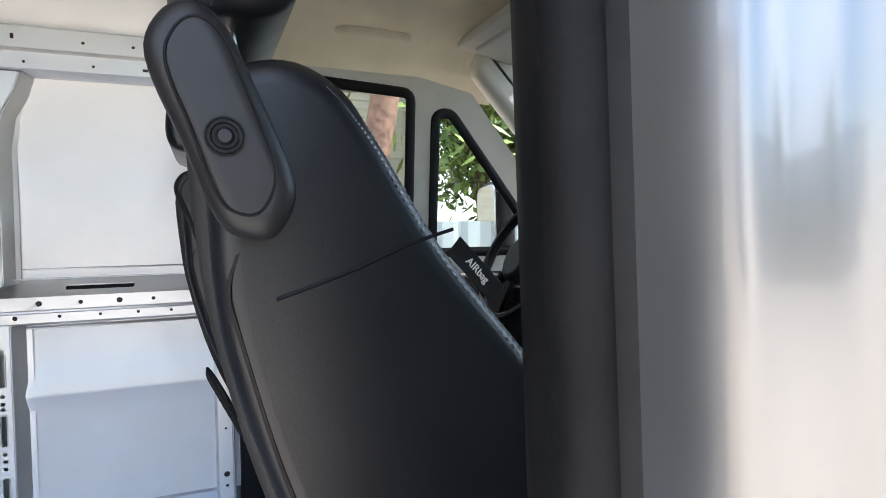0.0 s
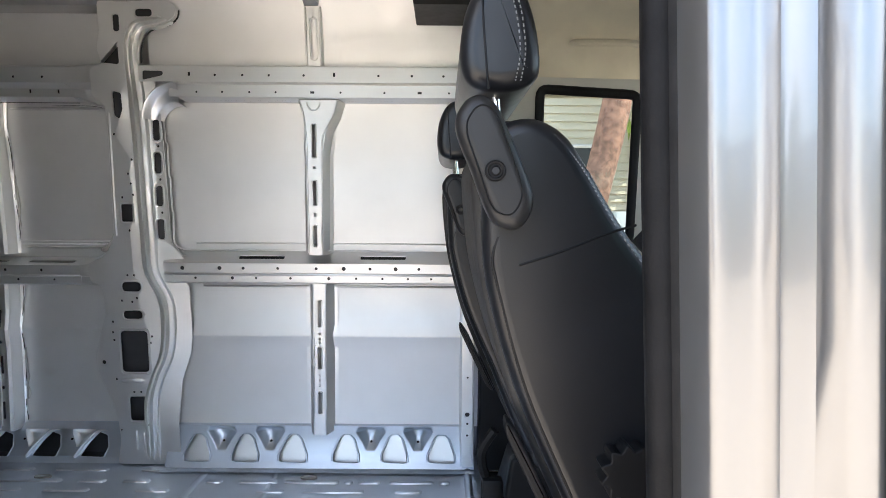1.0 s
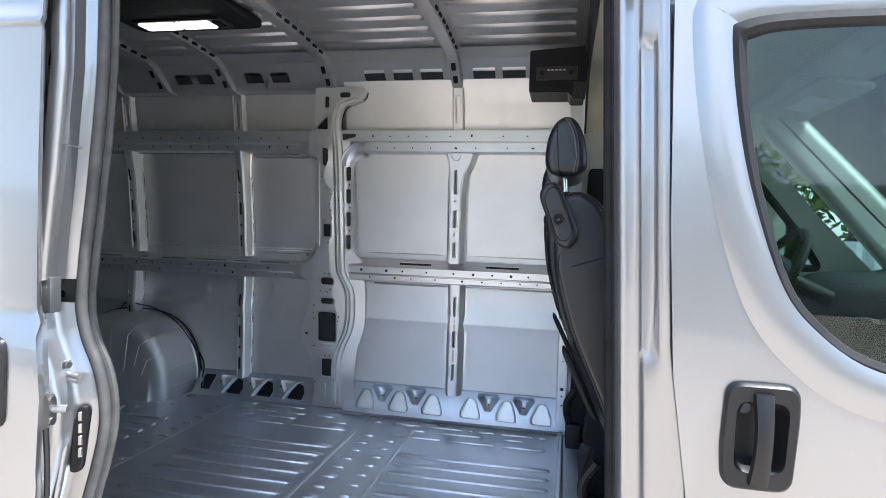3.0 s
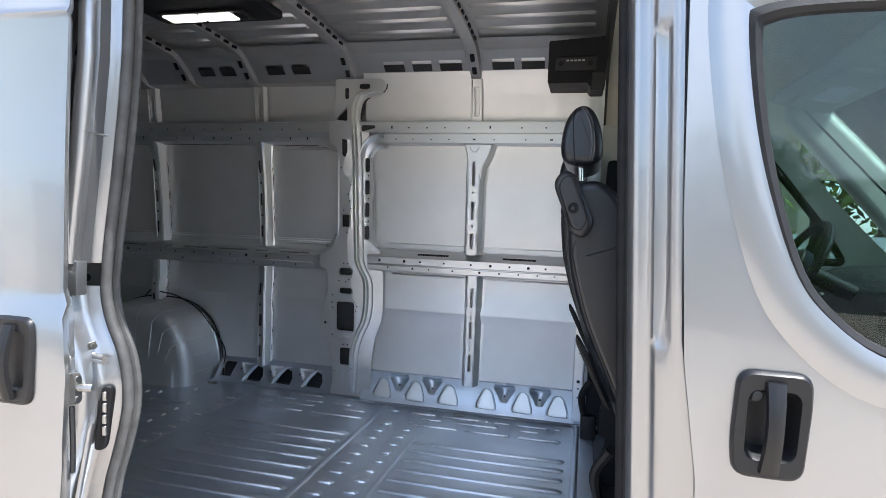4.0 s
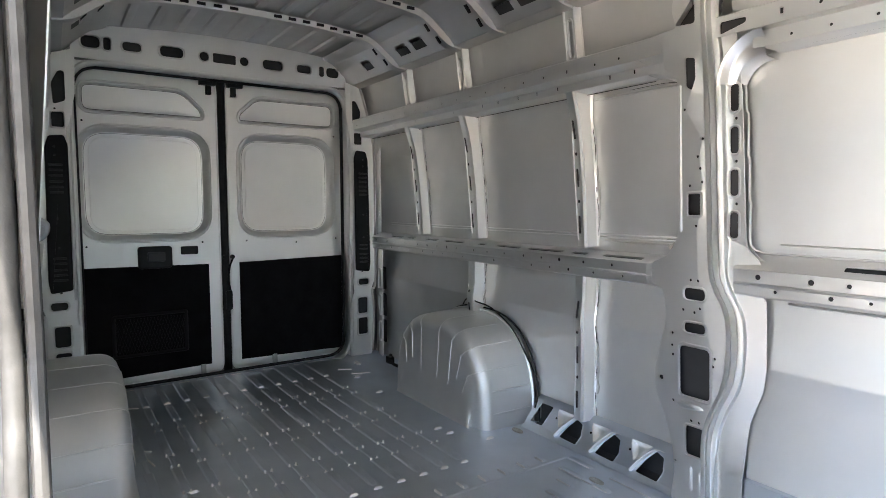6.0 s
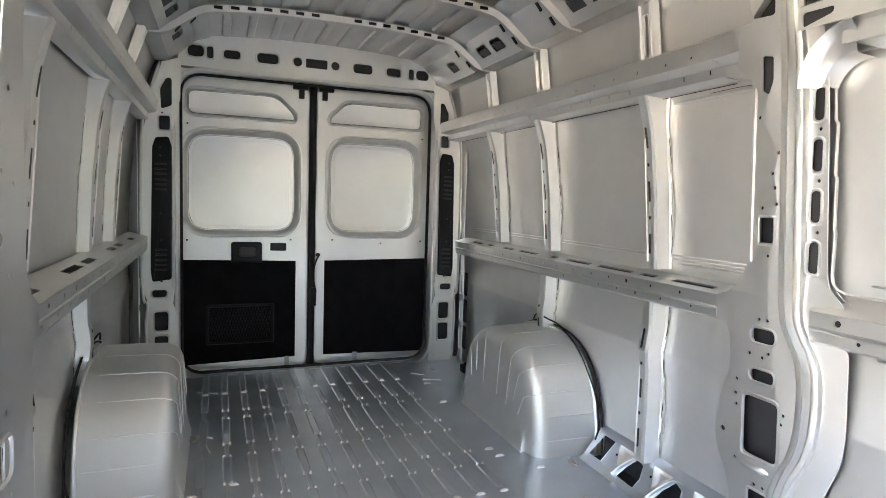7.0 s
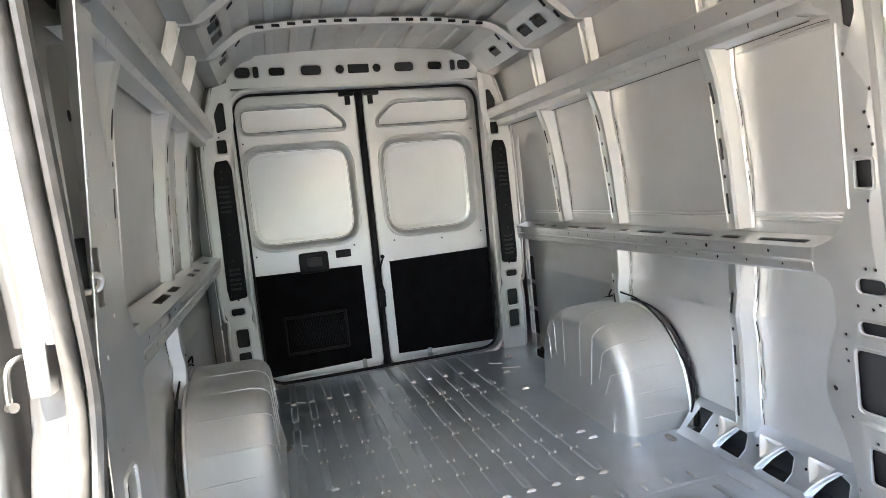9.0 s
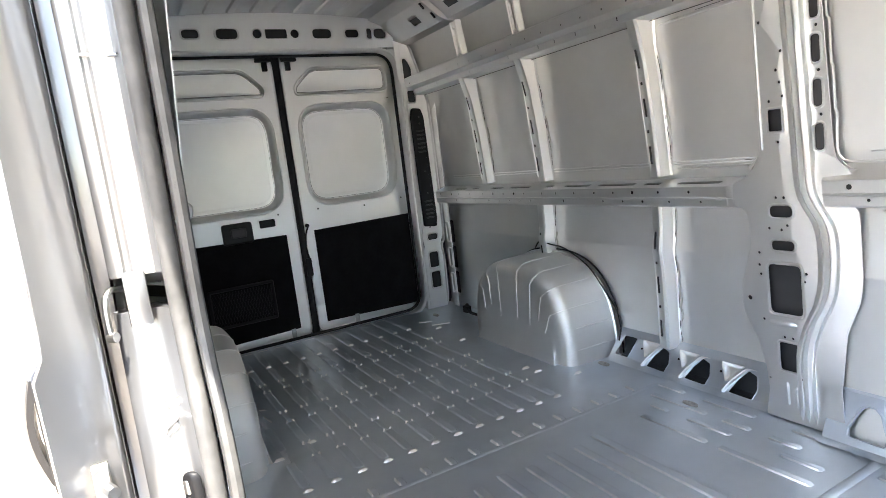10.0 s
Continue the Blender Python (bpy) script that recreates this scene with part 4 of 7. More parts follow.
for i, y in enumerate(rear_y):
    for x0, x1 in ((-2.36, -2.010), (-1.985, -1.760), (-1.655, -1.370), (-1.250, -1.020), (-0.905, -0.715)):
        pressed(x0, x1, y, 0.034, 0.0055, flat, bm, 0.012)
    for x0, x1 in ((-1.760, -1.655), (-1.370, -1.250), (-1.020, -0.905)):
        pressed(x0, x1, y, 0.016, 0.0035, flat, bm, 0.010)
    if i > 0:
        for x in (-0.900, -1.020, -1.248, -1.366, -1.655, -1.757):
            dot(x, y - 0.012)
            dot(x, y + 0.012)
    bead([(-2.016, y - 0.016), (-2.016, y + 0.016)], 0.012, 0.009, flat, st)
    bead([(-0.69, y - 0.018), (-0.69, y + 0.018)], 0.018, 0.009, flat, st)
for y in [0.60 + 0.0912 * i for i in range(13)]:
    pressed(-0.575, -0.515, y, 0.026, 0.006, flat, bm)
    bead([(-0.570, y - 0.010), (-0.522, y - 0.010)], 0.009, 0.0075, flat, st)
for x, y in ((-0.955, 0.416), (-1.010, 0.547), (-0.95, 1.554), (-0.81, 1.66), (-1.02, 1.54), (-1.60, 1.56), (-1.90, 1.58)):
    bead([(x, y - 0.020), (x, y + 0.020)], 0.016, 0.009, flat, st)
# shallow crossed stiffeners in the rear corners
for x0, x1, y0, y1 in ((-2.07, -2.02, 0.40, 0.50), (-1.50, -1.45, 0.385, 0.48), (-1.47, -1.30, 0.44, 0.47), (-2.10, -2.06, 1.55, 1.62), (-1.98, -1.94, 1.58, 1.68)):
    bead([(x0, y0), (x1, y1)], 0.008, 0.005, flat, st)
bead([(0.268, 0.12), (0.268, 1.80)], 0.030, 0.004, flat, bm)
bead([(0.535, 0.12), (0.535, 1.80)], 0.020, 0.003, flat, bm)
bead([(-0.51, 0.12), (-0.51, 1.80)], 0.020, 0.003, flat, bm)
bead([(1.245, 0.12), (1.245, 1.84)], 0.030, 0.008, flat, bm)
wpart("floor_panel", bm, FLOORP, floor_ob)
wpart("rib_edges", ed, EDGEGLINT, floor_ob, "edges of the pressed ribs, highlight in their lighter paint")
wpart("floor_ribs", st, STUDGLINT, floor_ob, "pressed ribs and studs, highlight in their lighter paint")
bm = bmesh.new()
for x, y in ((-0.30, 1.725), (0.665, 1.732), (-0.80, 1.80), (-2.15, 1.70), (-1.45, 0.40)):
    tube([(x + 0.028 * math.cos(a), y + 0.012 * math.sin(a), 0.006) for a in [6.2832 * i / 12 for i in range(12)]], 0.004, bm, 6, closed=True)
    block(x - 0.02, x + 0.02, y - 0.006, y + 0.006, 0, 0.008, bm)
wpart("tie_down", bm, STEEL, floor_ob, "folded steel tie-down ring")


def wheel_arch(put, label):
    ob = thing("wheel_arch", -1.25, put(0, 0, 0)[1], 0, label, "wheel arch", "wheel arches", "structure")
    cx, hx, hz = -1.262, 0.405, 0.440

    def on_arch(a, t):
        """Angle round the arch, and t across it: a flat crown to 0.6, then the rolled shoulder."""
        c, q = math.cos(a), math.sin(a)
        r = max(0.0, (t - 0.55) / 0.45)
        f = 1 - 0.03 * min(1, t / 0.55) - 0.20 * r ** 2.0
        w = 0.215 * min(1, t / 0.55) + 0.065 * math.sin(r * math.pi / 2)
        ex = hx * math.copysign(abs(c) ** 0.74, c)
        ez = hz * abs(q) ** 0.80
        return cx + ex * f, ez * (1 - 0.02 * min(1, t) - 0.13 * r ** 2.0), w

    bm = bmesh.new()
    n, m = 40, 14
    rows = [[bm.verts.new(put(*on_arch(math.pi * i / n, j / m))) for j in range(m + 1)] for i in range(n + 1)]
    # the inner face slopes out to the floor
    for i in range(n + 1):
        x, z, w = on_arch(math.pi * i / n, 1.0)
        rows[i].append(bm.verts.new(put(cx + (x - cx) * 0.97, z * 0.45, w + 0.010 * (1 - z / hz))))
        rows[i].append(bm.verts.new(put(cx + (x - cx) * 1.02, 0.0, w + 0.022)))
    for q, r in zip(rows, rows[1:]):
        for j in range(len(q) - 1):
            bm.faces.new((q[j], q[j + 1], r[j + 1], r[j]))
    wpart("arch_shell", bm, DIMPAINT, ob, smooth=60)
    bm = bmesh.new()
    # pressed creases that run over the crown and fan down the inner face
    for k in range(7):
        a = math.pi * (0.17 + 0.10 * k)
        over = [put(x, z, w + 0.0005) for x, z, w in (on_arch(a, t) for t in (0.12, 0.3, 0.5, 0.6, 0.7, 0.8, 0.9, 1.0))]
        x1, z1, w1 = on_arch(a, 1.0)
        drop = 0.42 if k in (2, 3, 4) else 0.62
        over += [put(x1 + (cx - x1) * 0.10 * g, z1 * (1 - (1 - drop) * g), w1 + 0.009 * g + 0.001) for g in (0.35, 0.7, 1.0)]
        tube(over, [0.0006] + [0.0019] * 9 + [0.0006], bm, 6)
    for a in (0.10, 0.30):
        tube([put(*on_arch(a, t)) for t in (0.06, 0.2, 0.35, 0.5, 0.6)], [0.001, 0.0034, 0.0034, 0.0034, 0.001], bm, 5)
    rim = [on_arch(math.pi * i / 40, 0.0) for i in range(41)]
    tube([put(x, z + 0.004, 0.006) for x, z, w in rim], 0.007, bm, 6)
    wpart("arch_bead", bm, PAINT, ob)
    bm = bmesh.new()
    tube([put(cx + (x - cx) * 1.035, z * 1.03, -0.016) for x, z, w in rim], 0.004, bm, 6)
    wpart("arch_gap_bead", bm, RUBBER, ob, "dark bead in the gap behind the arch")
    return ob


wheel_arch(N, "silver-painted steel wheel arch on the floor")
wheel_arch(lambda x, z, w: (x, CY - SKIN + w, z), "silver-painted steel wheel arch by the sliding door")

# wiring
for put, nm in ((N, 1), (S, -1)):
    bm = bmesh.new()
    tube(smooth_path([put(-1.36, 0.46, 0.03), put(-1.31, 0.495, 0.04), put(-1.24, 0.485, 0.03), put(-1.15, 0.465, 0.012), put(-1.0, 0.39, 0.010), put(-0.89, 0.27, 0.010), put(-0.83, 0.20, 0.014), put(-0.80, 0.15, 0.03), put(-0.79, 0.09, 0.06)], 6), 0.0036, bm, 7)
    cb = part("cable", bm, RUBBER)
    tagged(cb, "thin black wiring loom beside the wheel arch", "cable", "wiring")
    bm = bmesh.new()
    tube(smooth_path([put(-2.10, 0.02, 0.06), put(-2.02, 0.06, 0.09), put(-1.95, 0.03, 0.12), put(-1.86, 0.02, 0.10)], 6), 0.009, bm, 7)
    block(-2.02, -1.97, put(0, 0, 0.11)[1] - 0.015, put(0, 0, 0.11)[1] + 0.015, 0.02, 0.06, bm)
    cb = part("cable", bm, RUBBER)
    tagged(cb, "short black cable with plug at the floor's rear", "cable", "wiring")

# ---- roof ----
ceil = thing("ceiling", -0.5, CY, 1.85, "ribbed silver-painted van roof seen from inside", "ceiling", kind="structure")


def roof_z(y):
    return 1.868 - 0.042 * ((y - CY) / 0.72) ** 2


bm = bmesh.new()
ys = [CY - 0.66 + 1.32 * i / 16 for i in range(17)]
strip([(y, roof_z(y)) for y in ys], -2.42, 1.34, flat, bm, cuts=4)
strip([(y, roof_z(y) + 0.02) for y in ys], -2.42, 1.34, flat, bm)
xs = [1.30] + [b for b in BOWS] + [-2.36]
for a, b in zip(xs, xs[1:]):
    for k in range(11):
        y = CY - 0.60 + 0.12 * k
        pressed(b + 0.055, a - 0.055, y, 0.044, 0.013, lambda u, v, w: (u, v, roof_z(v) - w), bm, 0.012)
wpart("roof_panel", bm, DIMROOF, ceil)
for x in BOWS:
    bm = bmesh.new()
    half = [(0.0, 1.832), (0.30, 1.826), (0.52, 1.806), (0.590, 1.788), (0.660, 1.740), (0.710, 1.704), (0.750, 1.690), (0.805, 1.684)]
    line = [(-a, z) for a, z in reversed(half)] + half[1:]
    line = smooth_path(line, 4)
    rows = []
    for i, (a, z) in enumerate(line):
        p, q = line[max(i - 1, 0)], line[min(i + 1, len(line) - 1)]
        t = Vector((q[0] - p[0], q[1] - p[1])).normalized()
        nx = Vector((-t.y, t.x))
        if nx.y > 0:
            nx = -nx
        rows.append([bm.verts.new((x + o, CY + a - nx.x * d, z - nx.y * d)) for o, d in ((-0.045, 0.028), (-0.032, 0.026), (-0.024, 0.0), (0.024, 0.0), (0.032, 0.026), (0.045, 0.028))])
    for q, r in zip(rows, rows[1:]):
        for j in range(5):
            bm.faces.new((q[j], q[j + 1], r[j + 1], r[j]))
    ob = wpart("roof_bow", bm, DIMROOF, ceil, smooth=30)
    # black blocks stand in for the shade of the bow's slots
    bm = bmesh.new()
    for s in (-1, 1):
        for k in range(7):
            a = s * (0.10 + 0.07 * k)
            z = float(np.interp(abs(a), [p[0] for p in half], [p[1] for p in half]))
            block(x + 0.026, x + 0.034, CY + a - 0.018, CY + a + 0.018, z + 0.010, z + 0.022, bm)
        for a, z in ((0.622, 1.763), (0.684, 1.719)):
            b = bmesh.new()
            tube([(0, -0.016, 0), (0, 0.016, 0)], 0.011, b, 8)
            add(bm, b, lambda u, v, w: (x + u, CY + s * (a + v * 0.7), z - v * 0.8 + w * 0.4 - 0.001))
    wpart("bow_slot", bm, BLACK, ob, "dark strips painting the shade of punched slots")

# ---- lamp on the roof ----
lamp = thing("ceiling_lamp", -0.31, 1.00, 1.80, "black roof panel with a lit white dome lamp", "lamp")
bm = puff(rounded([(-0.60, 0.70), (-0.04, 0.70), (-0.03, 1.14), (-0.08, 1.15), (-0.56, 1.15), (-0.60, 1.12)], 0.02), 1.802, 1.838, 0.012, flat)
wpart("panel", bm, BLACK, lamp)
bm = puff(rect(-0.535, 0.985, -0.135, 1.095, 0.012), 1.792, 1.804, 0.005, flat)
wpart("bezel", bm, GREYP, lamp)
for a, b in ((-0.515, -0.355), (-0.345, -0.195)):
    bm = puff(rect(a, 1.0, b, 1.08, 0.01), 1.786, 1.796, 0.004, flat)
    wpart("lens", bm, LAMP, lamp, "lit frosted lens")
bm = puff(rect(-0.185, 1.01, -0.150, 1.07, 0.006), 1.787, 1.796, 0.003, flat)
wpart("switch", bm, BLACK, lamp)

# ---- rear end ----
rear = thing("wall_west", -2.35, CY, 0, "silver-painted steel frame round the rear doors", "wall", kind="structure")
back = lambda u, v, w: (-2.34 + w, u, v)
bm = bmesh.new()
holes = []
for s in (-1, 1):
    for c, a, b in ((0.63, 0.040, 0.028), (0.56, 0.016, 0.030), (0.45, 0.042, 0.022), (0.265, 0.056, 0.026)):
        holes.append(rect(CY + s * c - a, 1.757 - b, CY + s * c + a, 1.757 + b, min(a, b) * 0.9))
    holes.append(ring(CY + s * 0.105, 1.757, 0.024, 12))
holes.append(rect(CY - 0.060, 1.732, CY + 0.060, 1.782, 0.006, 2))
sheet(rounded([(0.30, 1.676), (0.80, 1.670), (0.84, 1.655), (1.20, 1.655), (1.24, 1.670), (1.74, 1.676), (1.72, 1.850), (1.38, 1.872), (CY, 1.880), (0.66, 1.872), (0.32, 1.850)], 0.02), holes, 0.004, back, bm)
for h in holes[:8]:
    c = (sum(p[0] for p in h) / len(h), sum(p[1] for p in h) / len(h))
    bead([(c[0] + (p[0] - c[0]) * 1.14, c[1] + (p[1] - c[1]) * 1.14) for p in h], 0.007, 0.004, back, bm, closed=True)
prism([(-2.352, 1.815), (-2.42, 1.83), (-2.42, 1.90), (-2.352, 1.90)], 0.25, 1.79, lambda x, a, b: (a, x, b), bm)
lip = rounded([(0.297, -0.01), (1.743, -0.01), (1.743, 1.664), (0.297, 1.664)], 0.13, 8)
bead(lip, 0.024, 0.014, lambda u, v, w: back(u, v, w - 0.006), bm, closed=True)
b = bmesh.new()
rows = [[b.verts.new((x, CY + (u - CY) * k, 0.83 + (v - 0.83) * k)) for u, v in lip] for x, k in ((-2.344, 1.012), (-2.346, 0.992), (-2.420, 0.985))]
for q, r in zip(rows, rows[1:]):
    for i in range(len(lip)):
        b.faces.new((q[i], q[(i + 1) % len(lip)], r[(i + 1) % len(lip)], r[i]))
add(bm, b)
# corner webs between the header and the pillars
for sg in (-1, 1):
    web = [(sg * 0.723, 1.664), (sg * 0.723, 1.53)] + [(sg * (0.590 + 0.130 * math.cos(a)), 1.531 + 0.130 * math.sin(a)) for a in [math.pi / 2 * i / 8 for i in range(1, 9)]]
    sheet(web, [], 0.004, lambda u, v, w: back(CY + u, v, w - 0.001), bm)
wpart("header", bm, PAINT, rear)
for s in (-1, 1):
    Y = lambda u: CY + s * u
    pil = lambda u, v, w: (-2.315 + w - 0.10 * max(0, 0.75 - u), CY + s * u, v)
    holes = [rect(0.775, 0.455, 0.845, 0.495, 0.018), rect(0.770, 0.275, 0.835, 0.375, 0.014), rect(0.770, 0.140, 0.835, 0.245, 0.014),
             rect(0.755, 1.335, 0.805, 1.405, 0.010), rounded([(0.745, 1.46), (0.795, 1.44), (0.800, 1.54), (0.770, 1.60), (0.745, 1.60)], 0.012), ring(0.80, 0.54, 0.006, 7), ring(0.79, 1.42, 0.005, 7)]
    bm = sheet([(0.715, 0.005), (0.862, 0.005), (0.872, 0.30), (0.862, 0.42), (0.890, 0.50), (0.885, 1.30), (0.845, 1.50), (0.79, 1.68), (0.70, 1.71), (0.705, 1.50), (0.735, 1.35), (0.735, 0.50), (0.745, 0.42), (0.720, 0.34)], holes, 0.004, pil)
    for h in holes[:4]:
        c = (sum(p[0] for p in h) / len(h), sum(p[1] for p in h) / len(h))
        bead([(c[0] + (p[0] - c[0]) * 1.16, c[1] + (p[1] - c[1]) * 1.12) for p in h], 0.008, 0.005, pil, bm, closed=True)
    strip([(0.005, 0), (1.70, 0)], 0.712, 0.735, lambda a, z, w: (-2.315 - (0.735 - a) * 5.0, CY + s * a, z), bm)
    bead([(0.742, 0.50), (0.742, 1.34)], 0.012, 0.008, pil, bm)
    bead(smooth_path([(0.868, 0.02), (0.876, 0.30), (0.868, 0.42), (0.892, 0.52), (0.888, 1.30), (0.850, 1.50), (0.80, 1.68)], 4), 0.016, 0.012, pil, bm)
    wpart("corner_pillar", bm, PAINT, rear)
    # ladder-like outer post
    side = lambda u, v, w: (-2.30 + u, CY + s * (0.905 - 0.10 * u + w * -1), v)
    holes = [rect(0.012, z, 0.052, z + 0.11, 0.010) for z in (0.10, 0.27, 0.44)]
    bm = sheet(rect(0.0, 0.0, 0.075, 0.70), holes, 0.003, side)
    for z in (0.10, 0.27, 0.44):
        bead(rect(0.006, z - 0.01, 0.058, z + 0.12, 0.012), 0.008, 0.004, side, bm, closed=True)
    sheet(rect(0.0, 0.785, 0.055, 1.37), [ring(0.03, z, 0.004, 6) for z in (0.90, 0.92, 1.22, 1.25)], 0.003, side, bm)
    wpart("outer_post", bm, PAINT, rear)
    cov = thing("lamp_cover", -2.30, CY + s * 0.78, 0.92, "black plastic vented cover over the tail lamp", "cover", "tail lamp covers")
    cvp = lambda u, v, w: (-2.312 + w, CY + s * u, v)
    bm = puff(rounded([(0.750, 0.552), (0.842, 0.540), (0.850, 0.60), (0.838, 1.24), (0.822, 1.292), (0.760, 1.298), (0.745, 1.25)], 0.012, 3), 0, 0.022, 0.010, cvp)
    wpart("cover_panel", bm, BLACK, cov)
    for z in (0.60, 0.625, 0.65, 0.68, 0.705, 1.02, 1.045, 1.07, 1.10, 1.125, 1.15):
        bm = puff(rect(0.770, z, 0.826, z + 0.010, 0.004, 2), 0.018, 0.027, 0.003, cvp, n=2)
        wpart("slat", bm, GREYP, cov)
    for z in (0.76, 0.90, 1.20, 1.24):
        wpart("clip", bolt(cvp(0.80, z, 0.022), (1, 0, 0), 0.006, 0.003, None, 10), GREYP, cov)


def inset(loop, d):
    """A closed outline moved inwards by d."""
    P = [Vector(p) for p in loop]
    k = len(P)
    sg = 1 if sum(P[i].x * P[(i + 1) % k].y - P[(i + 1) % k].x * P[i].y for i in range(k)) > 0 else -1
    out = []
    for i in range(k):
        t = (P[(i + 1) % k] - P[i - 1]).normalized()
        out.append(tuple(P[i] + Vector((-t.y, t.x)) * sg * d))
    return out


def rear_door(side, name, label, y_in, y_out, curb):
    """One leaf: a pressed inner panel with two recesses, a hardboard lower panel and its fittings."""
    d = thing(name, -2.45, (y_in + y_out) / 2, 0, label, "door", "rear doors", "structure")
    s = 1 if y_out > y_in else -1
    leaf = lambda u, v, w: (-2.455 + w, y_in + s * u, v)
    W = abs(y_out - y_in)
    win = rect(0.066, 0.776, 0.649, 1.369, 0.150, 7) if s > 0 else rect(0.051, 0.776, 0.684, 1.369, 0.150, 7)
    top = rounded([(0.075, 1.440), (0.660, 1.440), (0.660, 1.585), (0.180, 1.585), (0.075, 1.485)], 0.050, 5)
    out = rounded([(0.0, -0.005), (W, 0.0), (W, 1.66), (0.0, 1.66)], 0.055, 5)
    bm = sheet(out, [win, top], 0.006, leaf, None, False)
    for loop, depth in ((win, 0.058), (top, 0.020)):
        wide = 1.5 if loop is win else 0.5
        slope = [(k * wide, -depth * h) for k, h in ((0.0, 0.0), (0.004, 0.10), (0.009, 0.45), (0.014, 0.85), (0.017, 0.97), (0.020, 1.0))]
        b = bmesh.new()
        rows = [[b.verts.new((*p, w)) for p in inset(loop, d)] for d, w in slope]
        n = len(loop)
        for q, r in zip(rows, rows[1:]):
            for i in range(n):
                b.faces.new((q[i], q[(i + 1) % n], r[(i + 1) % n], r[i]))
        b.faces.new(rows[-1])
        add(bm, b, leaf)
        bead(inset(loop, -0.008), 0.012, 0.007, leaf, bm, closed=True)
        if loop is win:
            bead(inset(loop, 0.052), 0.004, 0.002, lambda u, v, w: leaf(u, v, w - depth), bm, closed=True)
    bead([(p[0] * 0.985 + 0.005, p[1] * 0.99 + 0.006) for p in out], 0.012, 0.004, leaf, bm, closed=True)
    wpart("inner_panel", bm, PAINT, d, smooth=35)
    # dark lines paint in the groove shading round both recesses
    gap = bmesh.new()
    bead(inset(win, 0.031), 0.0018, 0.001, lambda u, v, w: leaf(u, v, w - 0.058), gap, closed=True)
    bead(inset(top, 0.0105), 0.0025, 0.002, lambda u, v, w: leaf(u, v, w - 0.020), gap, closed=True)
    wpart("shade_line", gap, GAPSHADE, d, "dark lines painting the shading round the recesses")
    bm = puff([(0.055 if s > 0 else 0.07, 0.055), (0.695, 0.040), (0.695, 0.640), (0.055 if s > 0 else 0.07, 0.630)], 0.0, 0.010, 0.004, leaf, n=2)
    wpart("lower_panel", bm, BOARD, d, "black hardboard lower panel")
    bm = bmesh.new()
    for u, v in ((0.10, 0.755), (0.66, 0.750), (0.655, 1.39)):
        bolt(leaf(u, v, 0), (1, 0, 0), 0.020, 0.003, bm, 14)
    wpart("grommet", bm, PAINT, d)
    bm = bmesh.new()
    for u, v in ((0.10, 0.755), (0.66, 0.750), (0.655, 1.39), (0.40, 0.735)):
        bolt(leaf(u, v, 0.002), (1, 0, 0), 0.005, 0.003, bm, 10)
    wpart("screw", bm, BLACK, d)
    bm = bmesh.new()
    sheet(rect(0.380, 0.705, 0.420, 0.765, 0.004), [], 0.003, lambda u, v, w: leaf(u, v, w + 0.004), bm)
    wpart("bracket", bm, PAINT, d)
    bm = bmesh.new()
    prism(rect(0.010, 1.625, 0.095, 1.672, 0.004), 0.0, 0.030, lambda x, a, b: leaf(a, b, x), bm)
    prism(rect(0.030, 1.575, 0.060, 1.63, 0.004), 0.0, 0.014, lambda x, a, b: leaf(a, b, x), bm)
    bolt(leaf(0.044, 1.585, 0.012), (1, 0, 0), 0.008, 0.006, bm, 8)
    wpart("top_latch", bm, BLACK, d, "black steel latch")
    bm = bmesh.new()
    prism(rect(0.105, -0.005, 0.130, 0.060, 0.004) if s < 0 else rect(0.235, 0.0, 0.262, 0.06, 0.004), 0.004, 0.018, lambda x, a, b: leaf(a, b, x), bm)
    bolt(leaf(0.118 if s < 0 else 0.248, 0.04, 0.018), (1, 0, 0), 0.007, 0.004, bm, 8)
    wpart("bottom_latch", bm, STEEL, d)
    if curb:
        bm = puff(rect(0.262, 0.622, 0.430, 0.742, 0.018), 0.0, 0.034, 0.012, leaf)
        h = wpart("latch_housing", bm, BLACK, d, "black plastic latch housing")
        bm = puff(rect(0.300, 0.660, 0.385, 0.712, 0.010), 0.030, 0.046, 0.006, leaf)
        wpart("handle", bm, GREYP, h)
        bm = puff(rect(0.125, 0.690, 0.215, 0.735, 0.006), 0.0, 0.008, 0.003, leaf)
        wpart("cover_plate", bm, BLACK, d)
        net = bmesh.new()
        for i in range(22):
            u = 0.205 + 0.345 * i / 21
            tube([leaf(u, 0.170, 0.013), leaf(min(0.55, u + 0.06), 0.36, 0.016)], 0.0012, net, 4)
            tube([leaf(u, 0.170, 0.013), leaf(max(0.205, u - 0.06), 0.36, 0.016)], 0.0012, net, 4)
        p = wpart("net_pocket", net, RUBBER, d, "black elastic net")
        bm = bmesh.new()
        bead(rect(0.200, 0.160, 0.555, 0.375, 0.006), 0.020, 0.010, lambda u, v, w: leaf(u, v, w + 0.010), bm, closed=True)
        wpart("pocket_frame", bm, BLACK, p)
    else:
        bm = bmesh.new()
        tube(smooth_path([leaf(0.02, 0.66, 0.010), leaf(-0.005, 0.60, 0.016), leaf(-0.010, 0.52, 0.016), leaf(0.006, 0.44, 0.012)], 5), 0.006, bm, 6)
        prism(rect(0.0, 0.36, 0.035, 0.47, 0.008), 0.0, 0.030, lambda x, a, b: leaf(a - 0.03, b, x), bm)
